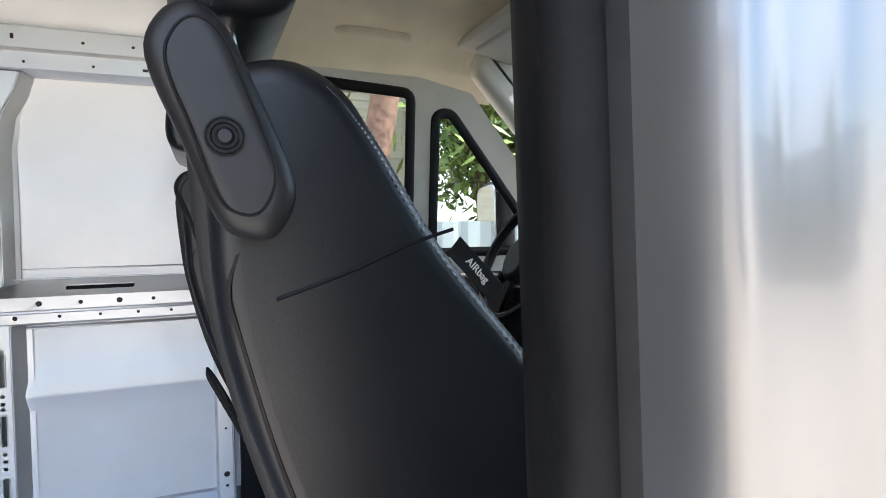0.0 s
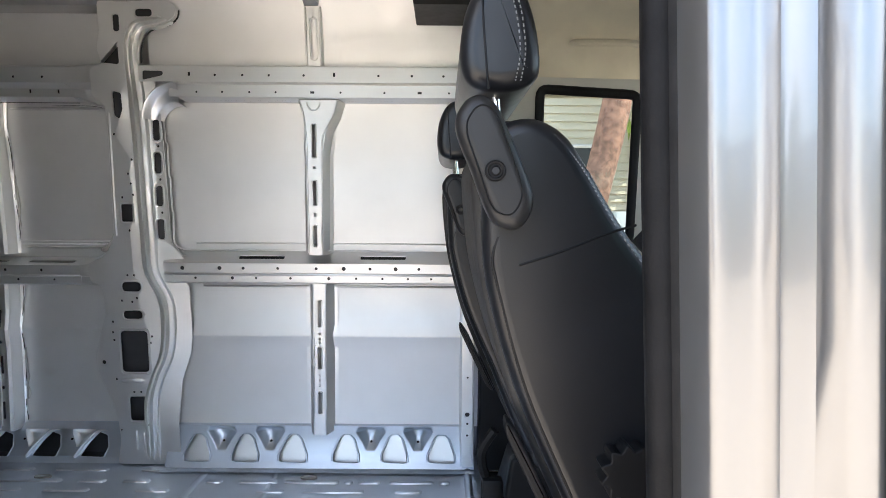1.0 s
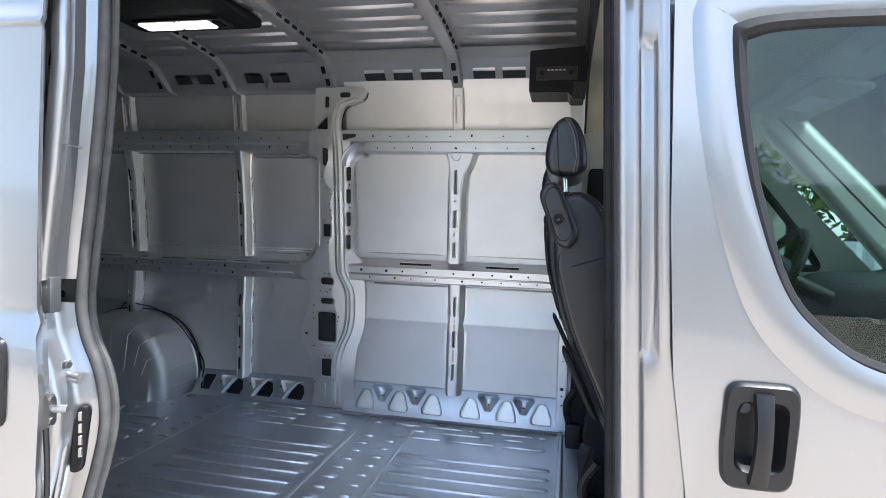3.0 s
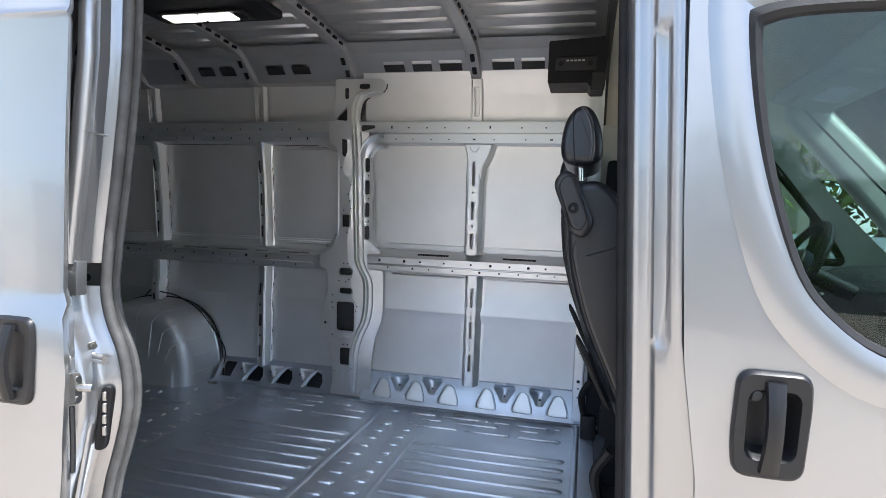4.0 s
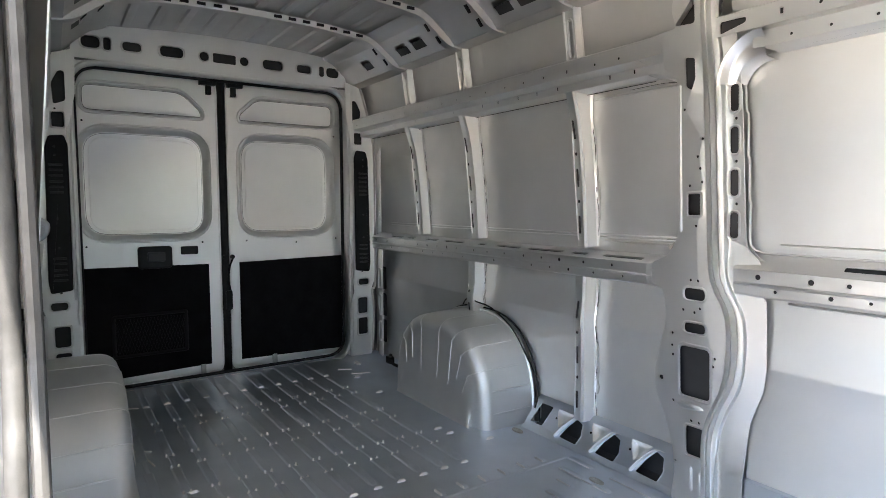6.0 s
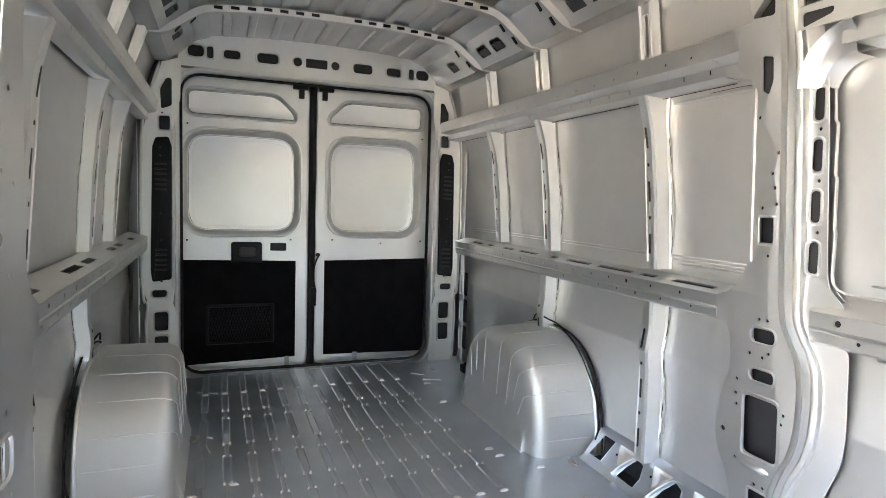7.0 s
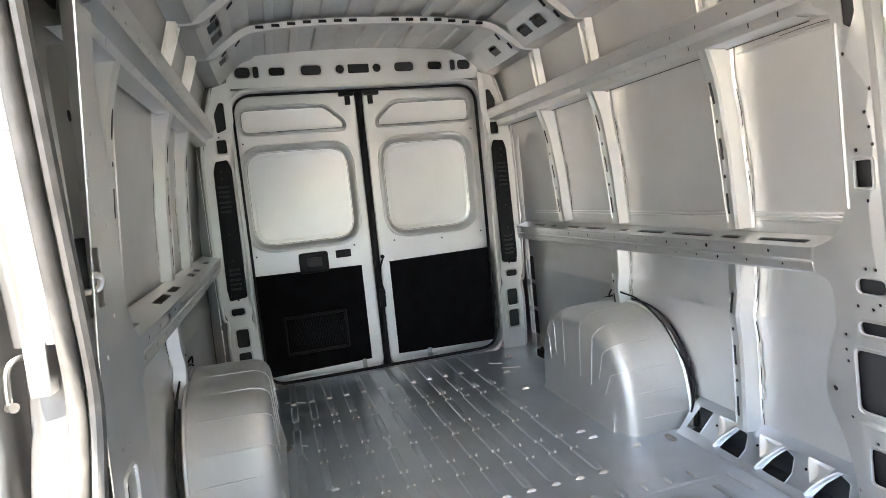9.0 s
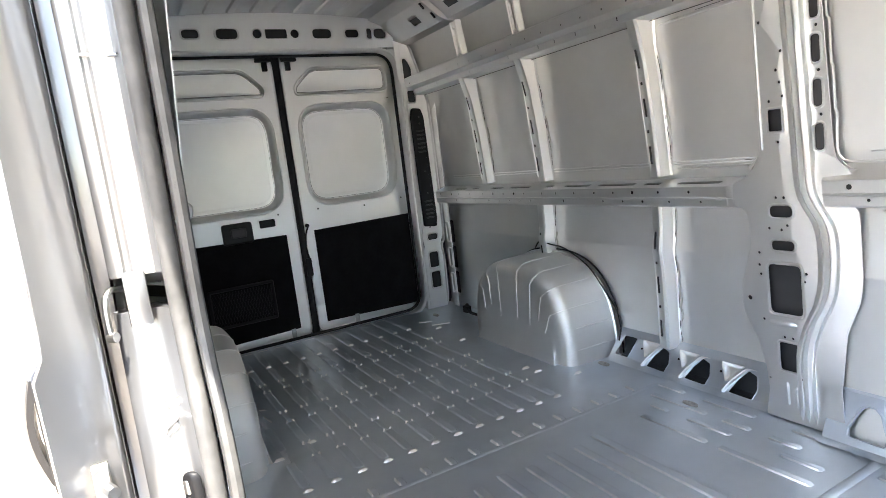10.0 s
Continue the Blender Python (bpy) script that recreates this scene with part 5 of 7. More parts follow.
        bolt(leaf(0.015, 0.665, 0.0), (1, 0, 0), 0.012, 0.02, bm, 10)
        bolt(leaf(-0.03, 0.665, 0.0), (1, 0, 0), 0.012, 0.02, bm, 10)
        wpart("edge_lock", bm, BLACK, d, "black lock and rod on the leaf's edge")
    return d


rear_door(-1, "door_1", "closed silver rear door leaf with latch and net pocket", CY - 0.022, 0.275, True)
rear_door(1, "door_2", "closed silver rear door leaf with black lower panel", CY + 0.022, 1.765, False)
bm = bmesh.new()
loop = rounded([(0.308, 0.004), (1.732, 0.004), (1.732, 1.652), (0.308, 1.652)], 0.12, 8)
tube([(-2.405, u, v) for u, v in loop], 0.013, bm, 8, closed=True)
seal = thing("door_seal", -2.40, CY, 0, "black rubber seal round the rear doors", "seal")
wpart("frame_seal", bm, RUBBER, seal)
wpart("centre_seal", tube([(-2.462, CY, -0.02), (-2.462, CY, 1.69)], 0.024, None, 8), RUBBER, seal)
bm = bmesh.new()
block(-2.62, -2.52, 0.0, 2.04, -0.35, 1.92, bm)
tagged(part("rear_skin", bm, BODY), "silver-painted outer skin of the rear doors", "body panel", kind="structure")
bm = bmesh.new()
strip([(-2.49, -0.03), (-2.40, -0.03), (-2.38, 0.002)], 0.25, 1.79, lambda x, a, b: (a, x, b), bm)
tagged(part("rear_sill", bm, FLOORP), "silver steel sill at the rear doors", "sill", kind="structure")

# ---- side door opening ----
frame_d = thing("door_frame", 0.7, 0.05, 0, "silver-painted frame of the sliding door opening", "door frame", kind="structure")
# pillar behind the front door: a folded outer face with a long pressed channel
bm = bmesh.new()
lean = lambda z: 0.043 * (1.0 - z)
PROF = [(1.323, 0.112, 0), (1.3285, 0.086, 0), (1.3325, 0.0655, 0), (1.3370, 0.0605, 0), (1.346, 0.0585, 0), (1.358, 0.0565, 0), (1.366, 0.0520, 0), (1.371, 0.043, 0), (1.377, 0.034, 1), (1.392, 0.028, 1), (1.397, 0.018, 0), (1.412, 0.010, 0), (1.4165, 0.010, 0), (1.418, 0.035, 0), (1.450, 0.038, 0), (1.53, 0.042, 0)]
rows = []
for z in [-0.35, 0.0, 0.30, 0.54, 0.70, 0.755, 0.765, 0.775, 0.79, 0.9, 1.1, 1.3, 1.345, 1.36, 1.37, 1.38, 1.44, 1.70]:
    deep = min(1, max(0, (z - 0.755) / 0.025)) * min(1, max(0, (1.375 - z) / 0.025))
    bend = 0.030 * max(0, (0.80 - z) / 0.30) if z > 0.50 else 0.03
    rows.append([bm.verts.new((x + lean(max(z, 0.3)) + (bend if x > 1.395 else 0), y + 0.010 * k * deep, z)) for x, y, k in PROF])
for q, r in zip(rows, rows[1:]):
    for j in range(len(PROF) - 1):
        bm.faces.new((q[j], q[j + 1], r[j + 1], r[j]))
wpart("front_pillar", bm, BODY, frame_d, smooth=50)
bm = bmesh.new()
prism([(1.334, 0.120), (1.338, 0.190), (1.358, 0.232), (1.45, 0.240), (1.45, 0.10), (1.38, 0.10)], -0.02, 1.72, lambda z, a, b: (a + 0.8 * lean(z), b, z), bm)
wpart("pillar_trim", bm, BLACK, frame_d, "plain black plastic pillar trim")
# sill and step
bm = bmesh.new()
prism([(0.0, -0.40), (0.0, -0.06), (0.012, -0.035), (0.07, -0.030), (0.10, -0.004), (0.16, -0.004), (0.16, -0.40)], 0.05, 1.34, lambda x, a, b: (x, a, b), bm)
wpart("sill", bm, BODY, frame_d)
# header over the opening, and the body above it
bm = bmesh.new()
prism([(0.03, 1.70), (0.10, 1.66), (0.22, 1.66), (0.34, 1.80), (0.34, 1.86), (0.03, 1.86)], 0.02, 1.34, lambda x, a, b: (x, a, b), bm)
wpart("header", bm, PAINT, frame_d)
bm = bmesh.new()
strip([(0.0, 1.446), (0.006, 1.50), (0.03, 1.66), (0.10, 1.84), (0.20, 1.90), (CY, 1.92)], 1.30, 2.30, lambda x, a, b: (x, a, b), bm)
strip([(0.02, 1.68), (0.04, 1.72), (0.10, 1.84), (0.20, 1.90), (CY, 1.92), (1.84, 1.90), (1.94, 1.84), (2.03, 1.66), (2.05, 1.40)], -2.60, 1.30, lambda x, a, b: (x, a, b), bm)
strip([(CY, 1.92), (1.84, 1.90), (1.94, 1.84), (2.03, 1.66), (2.04, 1.47)], 1.30, 2.30, lambda x, a, b: (x, a, b), bm)
wpart("upper_body", bm, BODY, frame_d)
# rear jamb: upper box, bracket pocket, lower face that swells with the seal
SEAL_X = [(0.140, 1.64), (0.136, 1.36), (0.112, 1.10), (0.088, 0.90), (0.078, 0.78), (0.094, 0.70), (0.130, 0.62), (0.148, 0.54), (0.147, 0.46), (0.124, 0.36), (0.096, 0.26), (0.07, 0.10), (0.06, 0.0)]
zs, sx = [p[1] for p in reversed(SEAL_X)], [p[0] for p in reversed(SEAL_X)]
seal_x = lambda z: float(np.interp(z, zs, sx)) - 0.032
J = 0.036
bm = bmesh.new()
n = 40
rows = []
for i in range(n + 1):
    z = 0.845 + (1.66 - 0.845) * i / n
    x = seal_x(z)
    rows.append([bm.verts.new(p) for p in ((x - 0.005, 0.140, z), (x - 0.016, 0.121, z), (x - 0.032, 0.112, z), (x - 0.033, 0.098, z), (x - 0.034, 0.082, z), (x - 0.042, 0.078, z), (x - 0.042, 0.072, z), (x - 0.036, 0.068, z), (x - 0.039, 0.054, z), (x - 0.048, 0.047, z), (x - 0.068, 0.050, z), (x - 0.09, 0.11, z))])
for q, r in zip(rows, rows[1:]):
    for j in range(11):
        bm.faces.new((q[j], q[j + 1], r[j + 1], r[j]))
bm.faces.new(rows[0])
tube([(seal_x(1.17) - 0.024, 0.116, 1.170), (seal_x(1.17) - 0.033, 0.10, 1.171), (seal_x(1.17) - 0.040, 0.058, 1.174)], 0.003, bm, 6)
wpart("upper_jamb", bm, BODY, frame_d, smooth=50)
bm = bmesh.new()
rows = []
for i in range(n + 1):
    z = -0.02 + 0.805 * i / n
    x = seal_x(z)
    rows.append([bm.verts.new(p) for p in ((x - 0.005, 0.140, z), (x - 0.018, 0.123, z), (x - 0.044, 0.114, z), (x - 0.054, 0.102, z), (x - 0.058, 0.070, z), (x - 0.066, 0.050, z), (x - 0.082, 0.042, z), (x - 0.100, 0.052, z), (x - 0.11, 0.11, z))])
for q, r in zip(rows, rows[1:]):
    for j in range(8):
        bm.faces.new((q[j], q[j + 1], r[j + 1], r[j]))
bm.faces.new(rows[-1])
bead([(0, 0.08), (0, 0.44)], 0.02, 0.005, lambda u, v, w: (seal_x(v) - 0.056 + w, 0.085 + u, v), bm)
wpart("lower_jamb", bm, BODY, frame_d, smooth=50)
bm = bmesh.new()
block(-0.12, 0.024, 0.064, 0.097, 0.765, 0.852, bm, 0.004)
wpart("jamb_plate", bm, BODY, frame_d)
bm = bmesh.new()
tube(smooth_path([(-0.026, 0.062, 0.822), (-0.005, 0.046, 0.826), (0.010, 0.036, 0.812), (0.016, 0.034, 0.775), (0.018, 0.036, 0.756)], 4), 0.005, bm, 8)
tube([(0.014, 0.032, 0.756), (0.022, 0.042, 0.756)], 0.008, bm, 12)
bolt((-0.088, 0.091, 0.801), (0, -1, 0), 0.009, 0.006, bm, 8)
wpart("roller_bracket", bm, STEEL, frame_d, "steel roller bracket with bolt")
# black block paints in the shade of the deep gap beside the jamb
bm = bmesh.new()
block(-0.12, -0.035, 0.075, 0.086, 0.583, 0.766, bm)
wpart("track_recess", bm, BLACK, frame_d)
bm = bmesh.new()
block(-0.14, 0.002, 0.062, 0.085, -0.02, 0.583, bm, 0.004)
wpart("track_box", bm, BODY, frame_d)
bm = bmesh.new()
sheet(rect(0.086, 0.570, 0.116, 0.645, 0.010), [], 0.004, lambda u, v, w: (0.040 + w, u, v), bm)
tube([(0.036, 0.101, 0.612), (0.094, 0.078, 0.614)], 0.0065, bm, 10)
tube([(0.036, 0.101, 0.600), (0.094, 0.078, 0.602)], 0.0065, bm, 10)
bolt((0.039, 0.102, 0.634), (1, -0.2, 0), 0.008, 0.005, bm, 8)
bolt((0.039, 0.102, 0.582), (1, -0.2, 0), 0.008, 0.005, bm, 8)
wpart("striker", bm, STEEL, frame_d, "zinc-plated door striker")
bm = puff(rect(-0.045, -0.085, 0.0, 0.085, 0.02), 0.0, 0.014, 0.006, lambda u, v, w: (seal_x(0.45 + v) - 0.02 + u * 0.5, 0.083 + J + u * 0.35 - w, 0.45 + v))
cp = wpart("contact_plate", bm, BLACK, frame_d, "black electric contact plate")
for k in range(4):
    bm = puff(rect(-0.030, -0.012, -0.016, 0.012, 0.003, 2), 0.012, 0.018, 0.003, lambda u, v, w: (seal_x(0.45) - 0.02 + u * 0.5, 0.083 + J + u * 0.35 - w, 0.42 + 0.03 * k + v), n=2)
    wpart("contact", bm, STEEL, cp)

bm = bmesh.new()
block(-0.135, -0.025, 0.052, 0.064, 0.865, 1.70, bm, 0.004)
wpart("body_edge", bm, BODY, frame_d)

# weatherstrip round the opening
bm = bmesh.new()
line = [(x - 0.032, 0.134, z) for x, z in SEAL_X]
line = smooth_path(line, 5)
top = smooth_path([(0.108, 0.134, 1.64), (0.135, 0.135, 1.675), (0.20, 0.13, 1.69), (1.18, 0.125, 1.69), (1.26, 0.12, 1.68), (1.291, 0.118, 1.63), (1.319, 0.118, 1.0), (1.345, 0.118, 0.40), (1.350, 0.118, 0.0)], 6)
bot = [(1.30, 0.095, -0.012), (0.08, 0.095, -0.012)]
tube(top, 0.014, bm, 10)
tube(bot, 0.012, bm, 8)
strip_ob = thing("weatherstrip", 0.7, 0.098, 0, "dark rubber weatherstrip round the sliding door opening", "seal")
wpart("bulb", bm, SEALG, strip_ob)
wpart("rear_bulb", tube(line[::-1], 0.014, None, 10), LITSEAL, strip_ob, "rubber bulb with its sunlit grey painted in")
bm = bmesh.new()
tube([(x + (0.014 if x > 1.2 else 0), y + 0.028, z) for x, y, z in top], 0.011, bm, 8)
wpart("grip_lip", bm, SEALG, strip_ob)
wpart("rear_lip", tube([(x + 0.004, y + 0.028, z) for x, y, z in line[::-1]], 0.011, None, 8), LITSEAL, strip_ob)
bm = bmesh.new()
pr = [(1.316, 0.128), (1.319, 0.112), (1.324, 0.100), (1.331, 0.094), (1.336, 0.098), (1.332, 0.11), (1.33, 0.135)]
b = bmesh.new()
rows = []
for z in (1.66, 1.0, 0.4, -0.02):
    rows.append([b.verts.new((x + lean(z), y, z)) for x, y in pr])
for q, r in zip(rows, rows[1:]):
    for j in range(len(pr)):
        b.faces.new((q[j], q[(j + 1) % len(pr)], r[(j + 1) % len(pr)], r[j]))
add(bm, b)
wpart("flap", bm, RUBBER, strip_ob)


def pull_handle(name, u0, v0, wdt, hgt, y, parent, deep=0.0015):
    """A dark flush pull: bezel with a bowl and an upright grip across it."""
    f = lambda u, v, w: (u0 + u, y - w, v0 + v)
    a, h = wdt / 2, hgt / 2
    outer = rounded([(-a * 0.92, -h), (a * 0.86, -h), (a, h * 0.45), (a * 0.96, h), (-a * 0.88, h), (-a, -h * 0.3)], 0.028, 5)
    inner = rounded([(-a * 0.62, -h * 0.62), (a * 0.60, -h * 0.62), (a * 0.68, h * 0.62), (-a * 0.58, h * 0.62)], 0.022, 5)
    bm = bmesh.new()
    b = bmesh.new()
    k = len(outer)
    sc = lambda loop, q, w: [b.verts.new((p[0] * q, p[1] * q, w)) for p in loop]
    r0, r1, r2 = sc(outer, 1.0, 0.0), sc(outer, 0.985, 0.008), sc(outer, 0.93, 0.013)
    i0, i1 = sc(inner, 1.06, 0.012), sc(inner, 0.98, 0.004)
    i2 = sc(inner, 0.80, deep)
    for q, r in ((r0, r1), (r1, r2), (i0, i1), (i1, i2)):
        n = len(q)
        for j in range(n):
            b.faces.new((q[j], q[(j + 1) % n], r[(j + 1) % n], r[j]))
    b.faces.new(i2)
    e = [b.edges.get((l[j], l[(j + 1) % len(l)])) for l in (r2, i0) for j in range(len(l))]
    bmesh.ops.triangle_fill(b, use_beauty=True, use_dissolve=False, edges=[q for q in e if q])
    add(bm, b, f)
    hd = wpart(name, bm, HANDLEP, parent, "dark grey plastic pull handle")
    bm = bmesh.new()
    b = bmesh.new()
    rows = []
    for j in range(11):
        t = j / 10
        v = -h * 0.86 + 1.68 * h * t
        bow = 0.016 * math.sin(math.pi * t)
        wd = a * (0.27 - 0.04 * math.sin(math.pi * t))
        off = a * (-0.02 + 0.06 * t)
        rows.append([b.verts.new((off + wd * o, v, 0.010 + bow + q)) for o, q in ((-1, 0.0), (-0.85, 0.010), (-0.3, 0.014), (0.3, 0.014), (0.85, 0.010), (1, 0.0))])
    for q, r in zip(rows, rows[1:]):
        for j in range(5):
            b.faces.new((q[j], q[j + 1], r[j + 1], r[j]))
        b.faces.new((q[5], q[0], r[0], r[5]))
    b.faces.new(rows[0])
    b.faces.new(rows[-1])
    add(bm, b, f)
    wpart("grip", bm, HANDLEP, hd)
    bm = puff(rounded([(-a * 0.60, h * 0.44), (-a * 0.30, h * 0.44), (-a * 0.22, h * 0.62), (-a * 0.50, h * 0.64)], 0.008, 3), 0.008, 0.016, 0.003, f, n=2)
    wpart("lock_cover", bm, HANDLEP, hd)
    return hd


# ---- sliding door, slid back along the body ----
sd = thing("sliding_door", -0.45, -0.03, 0, "open silver sliding door with dark pull handle", "door")
bm = bmesh.new()
OUT_Y = [(-0.35, -0.020), (-0.10, -0.046), (0.20, -0.058), (0.33, -0.062), (0.40, -0.058), (0.44, -0.060), (0.60, -0.062), (0.735, -0.064), (0.765, -0.050), (0.80, -0.049), (1.10, -0.046), (1.41, -0.034), (1.425, -0.038), (1.44, -0.031), (1.48, -0.028), (1.495, -0.033), (1.51, -0.024), (1.60, -0.014), (1.72, 0.010)]
edge_x = lambda z: 0.108 + 0.012 * math.exp(-((z - 0.62) / 0.12) ** 2) - 0.010 * (z > 0.77) - 0.02 * max(0, z - 1.2)
rows = []
for z, y in OUT_Y:
    rows.append([bm.verts.new((x, y2, z)) for x, y2 in ((-1.18, y), (-0.7, y), (-0.2, y), (edge_x(z) - 0.01, y), (edge_x(z), y + 0.004), (edge_x(z) - 0.006, y + 0.014), (edge_x(z) - 0.016, y + 0.030), (edge_x(z) - 0.046, 0.014), (edge_x(z) - 0.056, 0.019), (-0.06, 0.018), (-1.18, 0.016))])
for q, r in zip(rows, rows[1:]):
    for j in range(len(q) - 1):
        bm.faces.new((q[j], q[j + 1], r[j + 1], r[j]))
wpart("door_shell", bm, BODY, sd, smooth=35)
pull_handle("pull_handle", -0.020, 0.630, 0.128, 0.205, -0.0625, sd)
bm = bmesh.new()
prism(rounded([(0.150, 0.525), (0.150, 0.590), (0.175, 0.598), (0.184, 0.585), (0.184, 0.530), (0.172, 0.520)], 0.006, 2), -0.020, 0.000, lambda x, a, b: (a - 0.076, x, b), bm)
bolt((0.104, -0.012, 0.583), (1, 0.1, 0), 0.009, 0.006, bm, 8)
bolt((0.104, -0.012, 0.535), (1, 0.1, 0), 0.009, 0.006, bm, 8)
tube([(0.102, -0.008, 0.562), (0.134, 0.004, 0.562)], 0.009, bm, 8)
wpart("catch", bm, STEEL, sd, "steel and black door catch")
bm = bmesh.new()
tube(smooth_path([(0.099, -0.02, 0.52), (0.101, -0.018, 0.44), (0.097, -0.014, 0.36)], 5), 0.006, bm, 6)
wpart("edge_clip", bm, GREYP, sd)
# body side behind the open door
bm = bmesh.new()
block(-2.60, -0.12, 0.020, 0.044, -0.40, 1.72, bm)
body_side = tagged(part("body_side", bm, BODY), "silver outer body side behind the sliding door", "body panel", kind="structure")
bm = bmesh.new()
block(-2.60, 2.30, 1.985, 2.04, -0.40, 0.80, bm)
tagged(part("body_side", bm, BODY), "silver outer body side beneath the driver's window", "body panel", kind="structure")

# ---- front passenger door ----
fd = thing("front_door", 1.9, 0.0, 0, "closed silver passenger door with window and dark handle", "door")
win = smooth_path([(1.5055, 1.345), (1.52, 1.372), (1.60, 1.384), (1.80, 1.384), (2.00, 1.370), (2.16, 1.30), (2.30, 1.14), (2.42, 0.95), (2.42, 0.83), (2.30, 0.765), (2.05, 0.755), (1.85, 0.760), (1.732, 0.785), (1.655, 0.840), (1.600, 0.915), (1.552, 1.06), (1.522, 1.20)], 4, closed=True)
out = [(1.4040, 1.44), (1.4150, 1.02), (1.4295, 0.75), (1.4585, 0.54), (1.4675, 0.30), (1.4745, -0.35), (2.60, -0.35), (2.62, 0.70), (2.56, 0.95), (2.40, 1.20), (2.22, 1.44)]
bm = sheet(out, [win, rect(1.524, 0.582, 1.624, 0.728, 0.02)], 0.006, lambda u, v, w: (u, -0.002 - 0.012 * math.exp(-((v - 0.55) / 0.35) ** 2) - w * 0.2, v), None, False)
ctr = (1.93, 1.07)
bead([(ctr[0] + (p[0] - ctr[0]) * 1.07, ctr[1] + (p[1] - ctr[1]) * 1.11) for p in win], 0.080, 0.005, lambda u, v, w: (u, -0.003 - 0.012 * math.exp(-((v - 0.55) / 0.35) ** 2) - w, v), bm, closed=True)
wpart("door_skin", bm, BODY, fd, smooth=60)
bm = bmesh.new()
b = bmesh.new()
n = len(win)
loops = []
for k, y in ((1.012, -0.006), (0.985, -0.010), (0.955, -0.004), (0.945, 0.006)):
    loops.append([b.verts.new((ctr[0] + (p[0] - ctr[0]) * k, y, ctr[1] + (p[1] - ctr[1]) * (k * 0.985 if k < 1 else k))) for p in win])
for q, r in zip(loops, loops[1:]):
    for i in range(n):
        b.faces.new((q[i], q[(i + 1) % n], r[(i + 1) % n], r[i]))
add(bm, b)
wpart("window_seal", bm, RUBBER, fd)
bm = bmesh.new()
b = bmesh.new()
b.faces.new([b.verts.new((ctr[0] + (p[0] - ctr[0]) * 0.975, 0.004, ctr[1] + (p[1] - ctr[1]) * 0.965)) for p in win])
made = bmesh.ops.extrude_face_region(b, geom=b.faces[:])
for v in made["geom"]:
    if isinstance(v, bmesh.types.BMVert):
        v.co.y += 0.004
add(bm, b)
pane = wpart("glass", bm, TINTED, fd, "tinted door glass", smooth=0)
pane.visible_shadow = False
pull_handle("pull_handle", 1.574, 0.655, 0.128, 0.190, -0.013, fd, -0.028)
bm = bmesh.new()
block(1.50, 2.55, 0.05, 0.07, -0.20, 0.78, bm, 0.01)
block(1.60, 2.40, 0.07, 0.12, 0.30, 0.42, bm, 0.02)
wpart("inner_trim", bm, BLACK, fd)

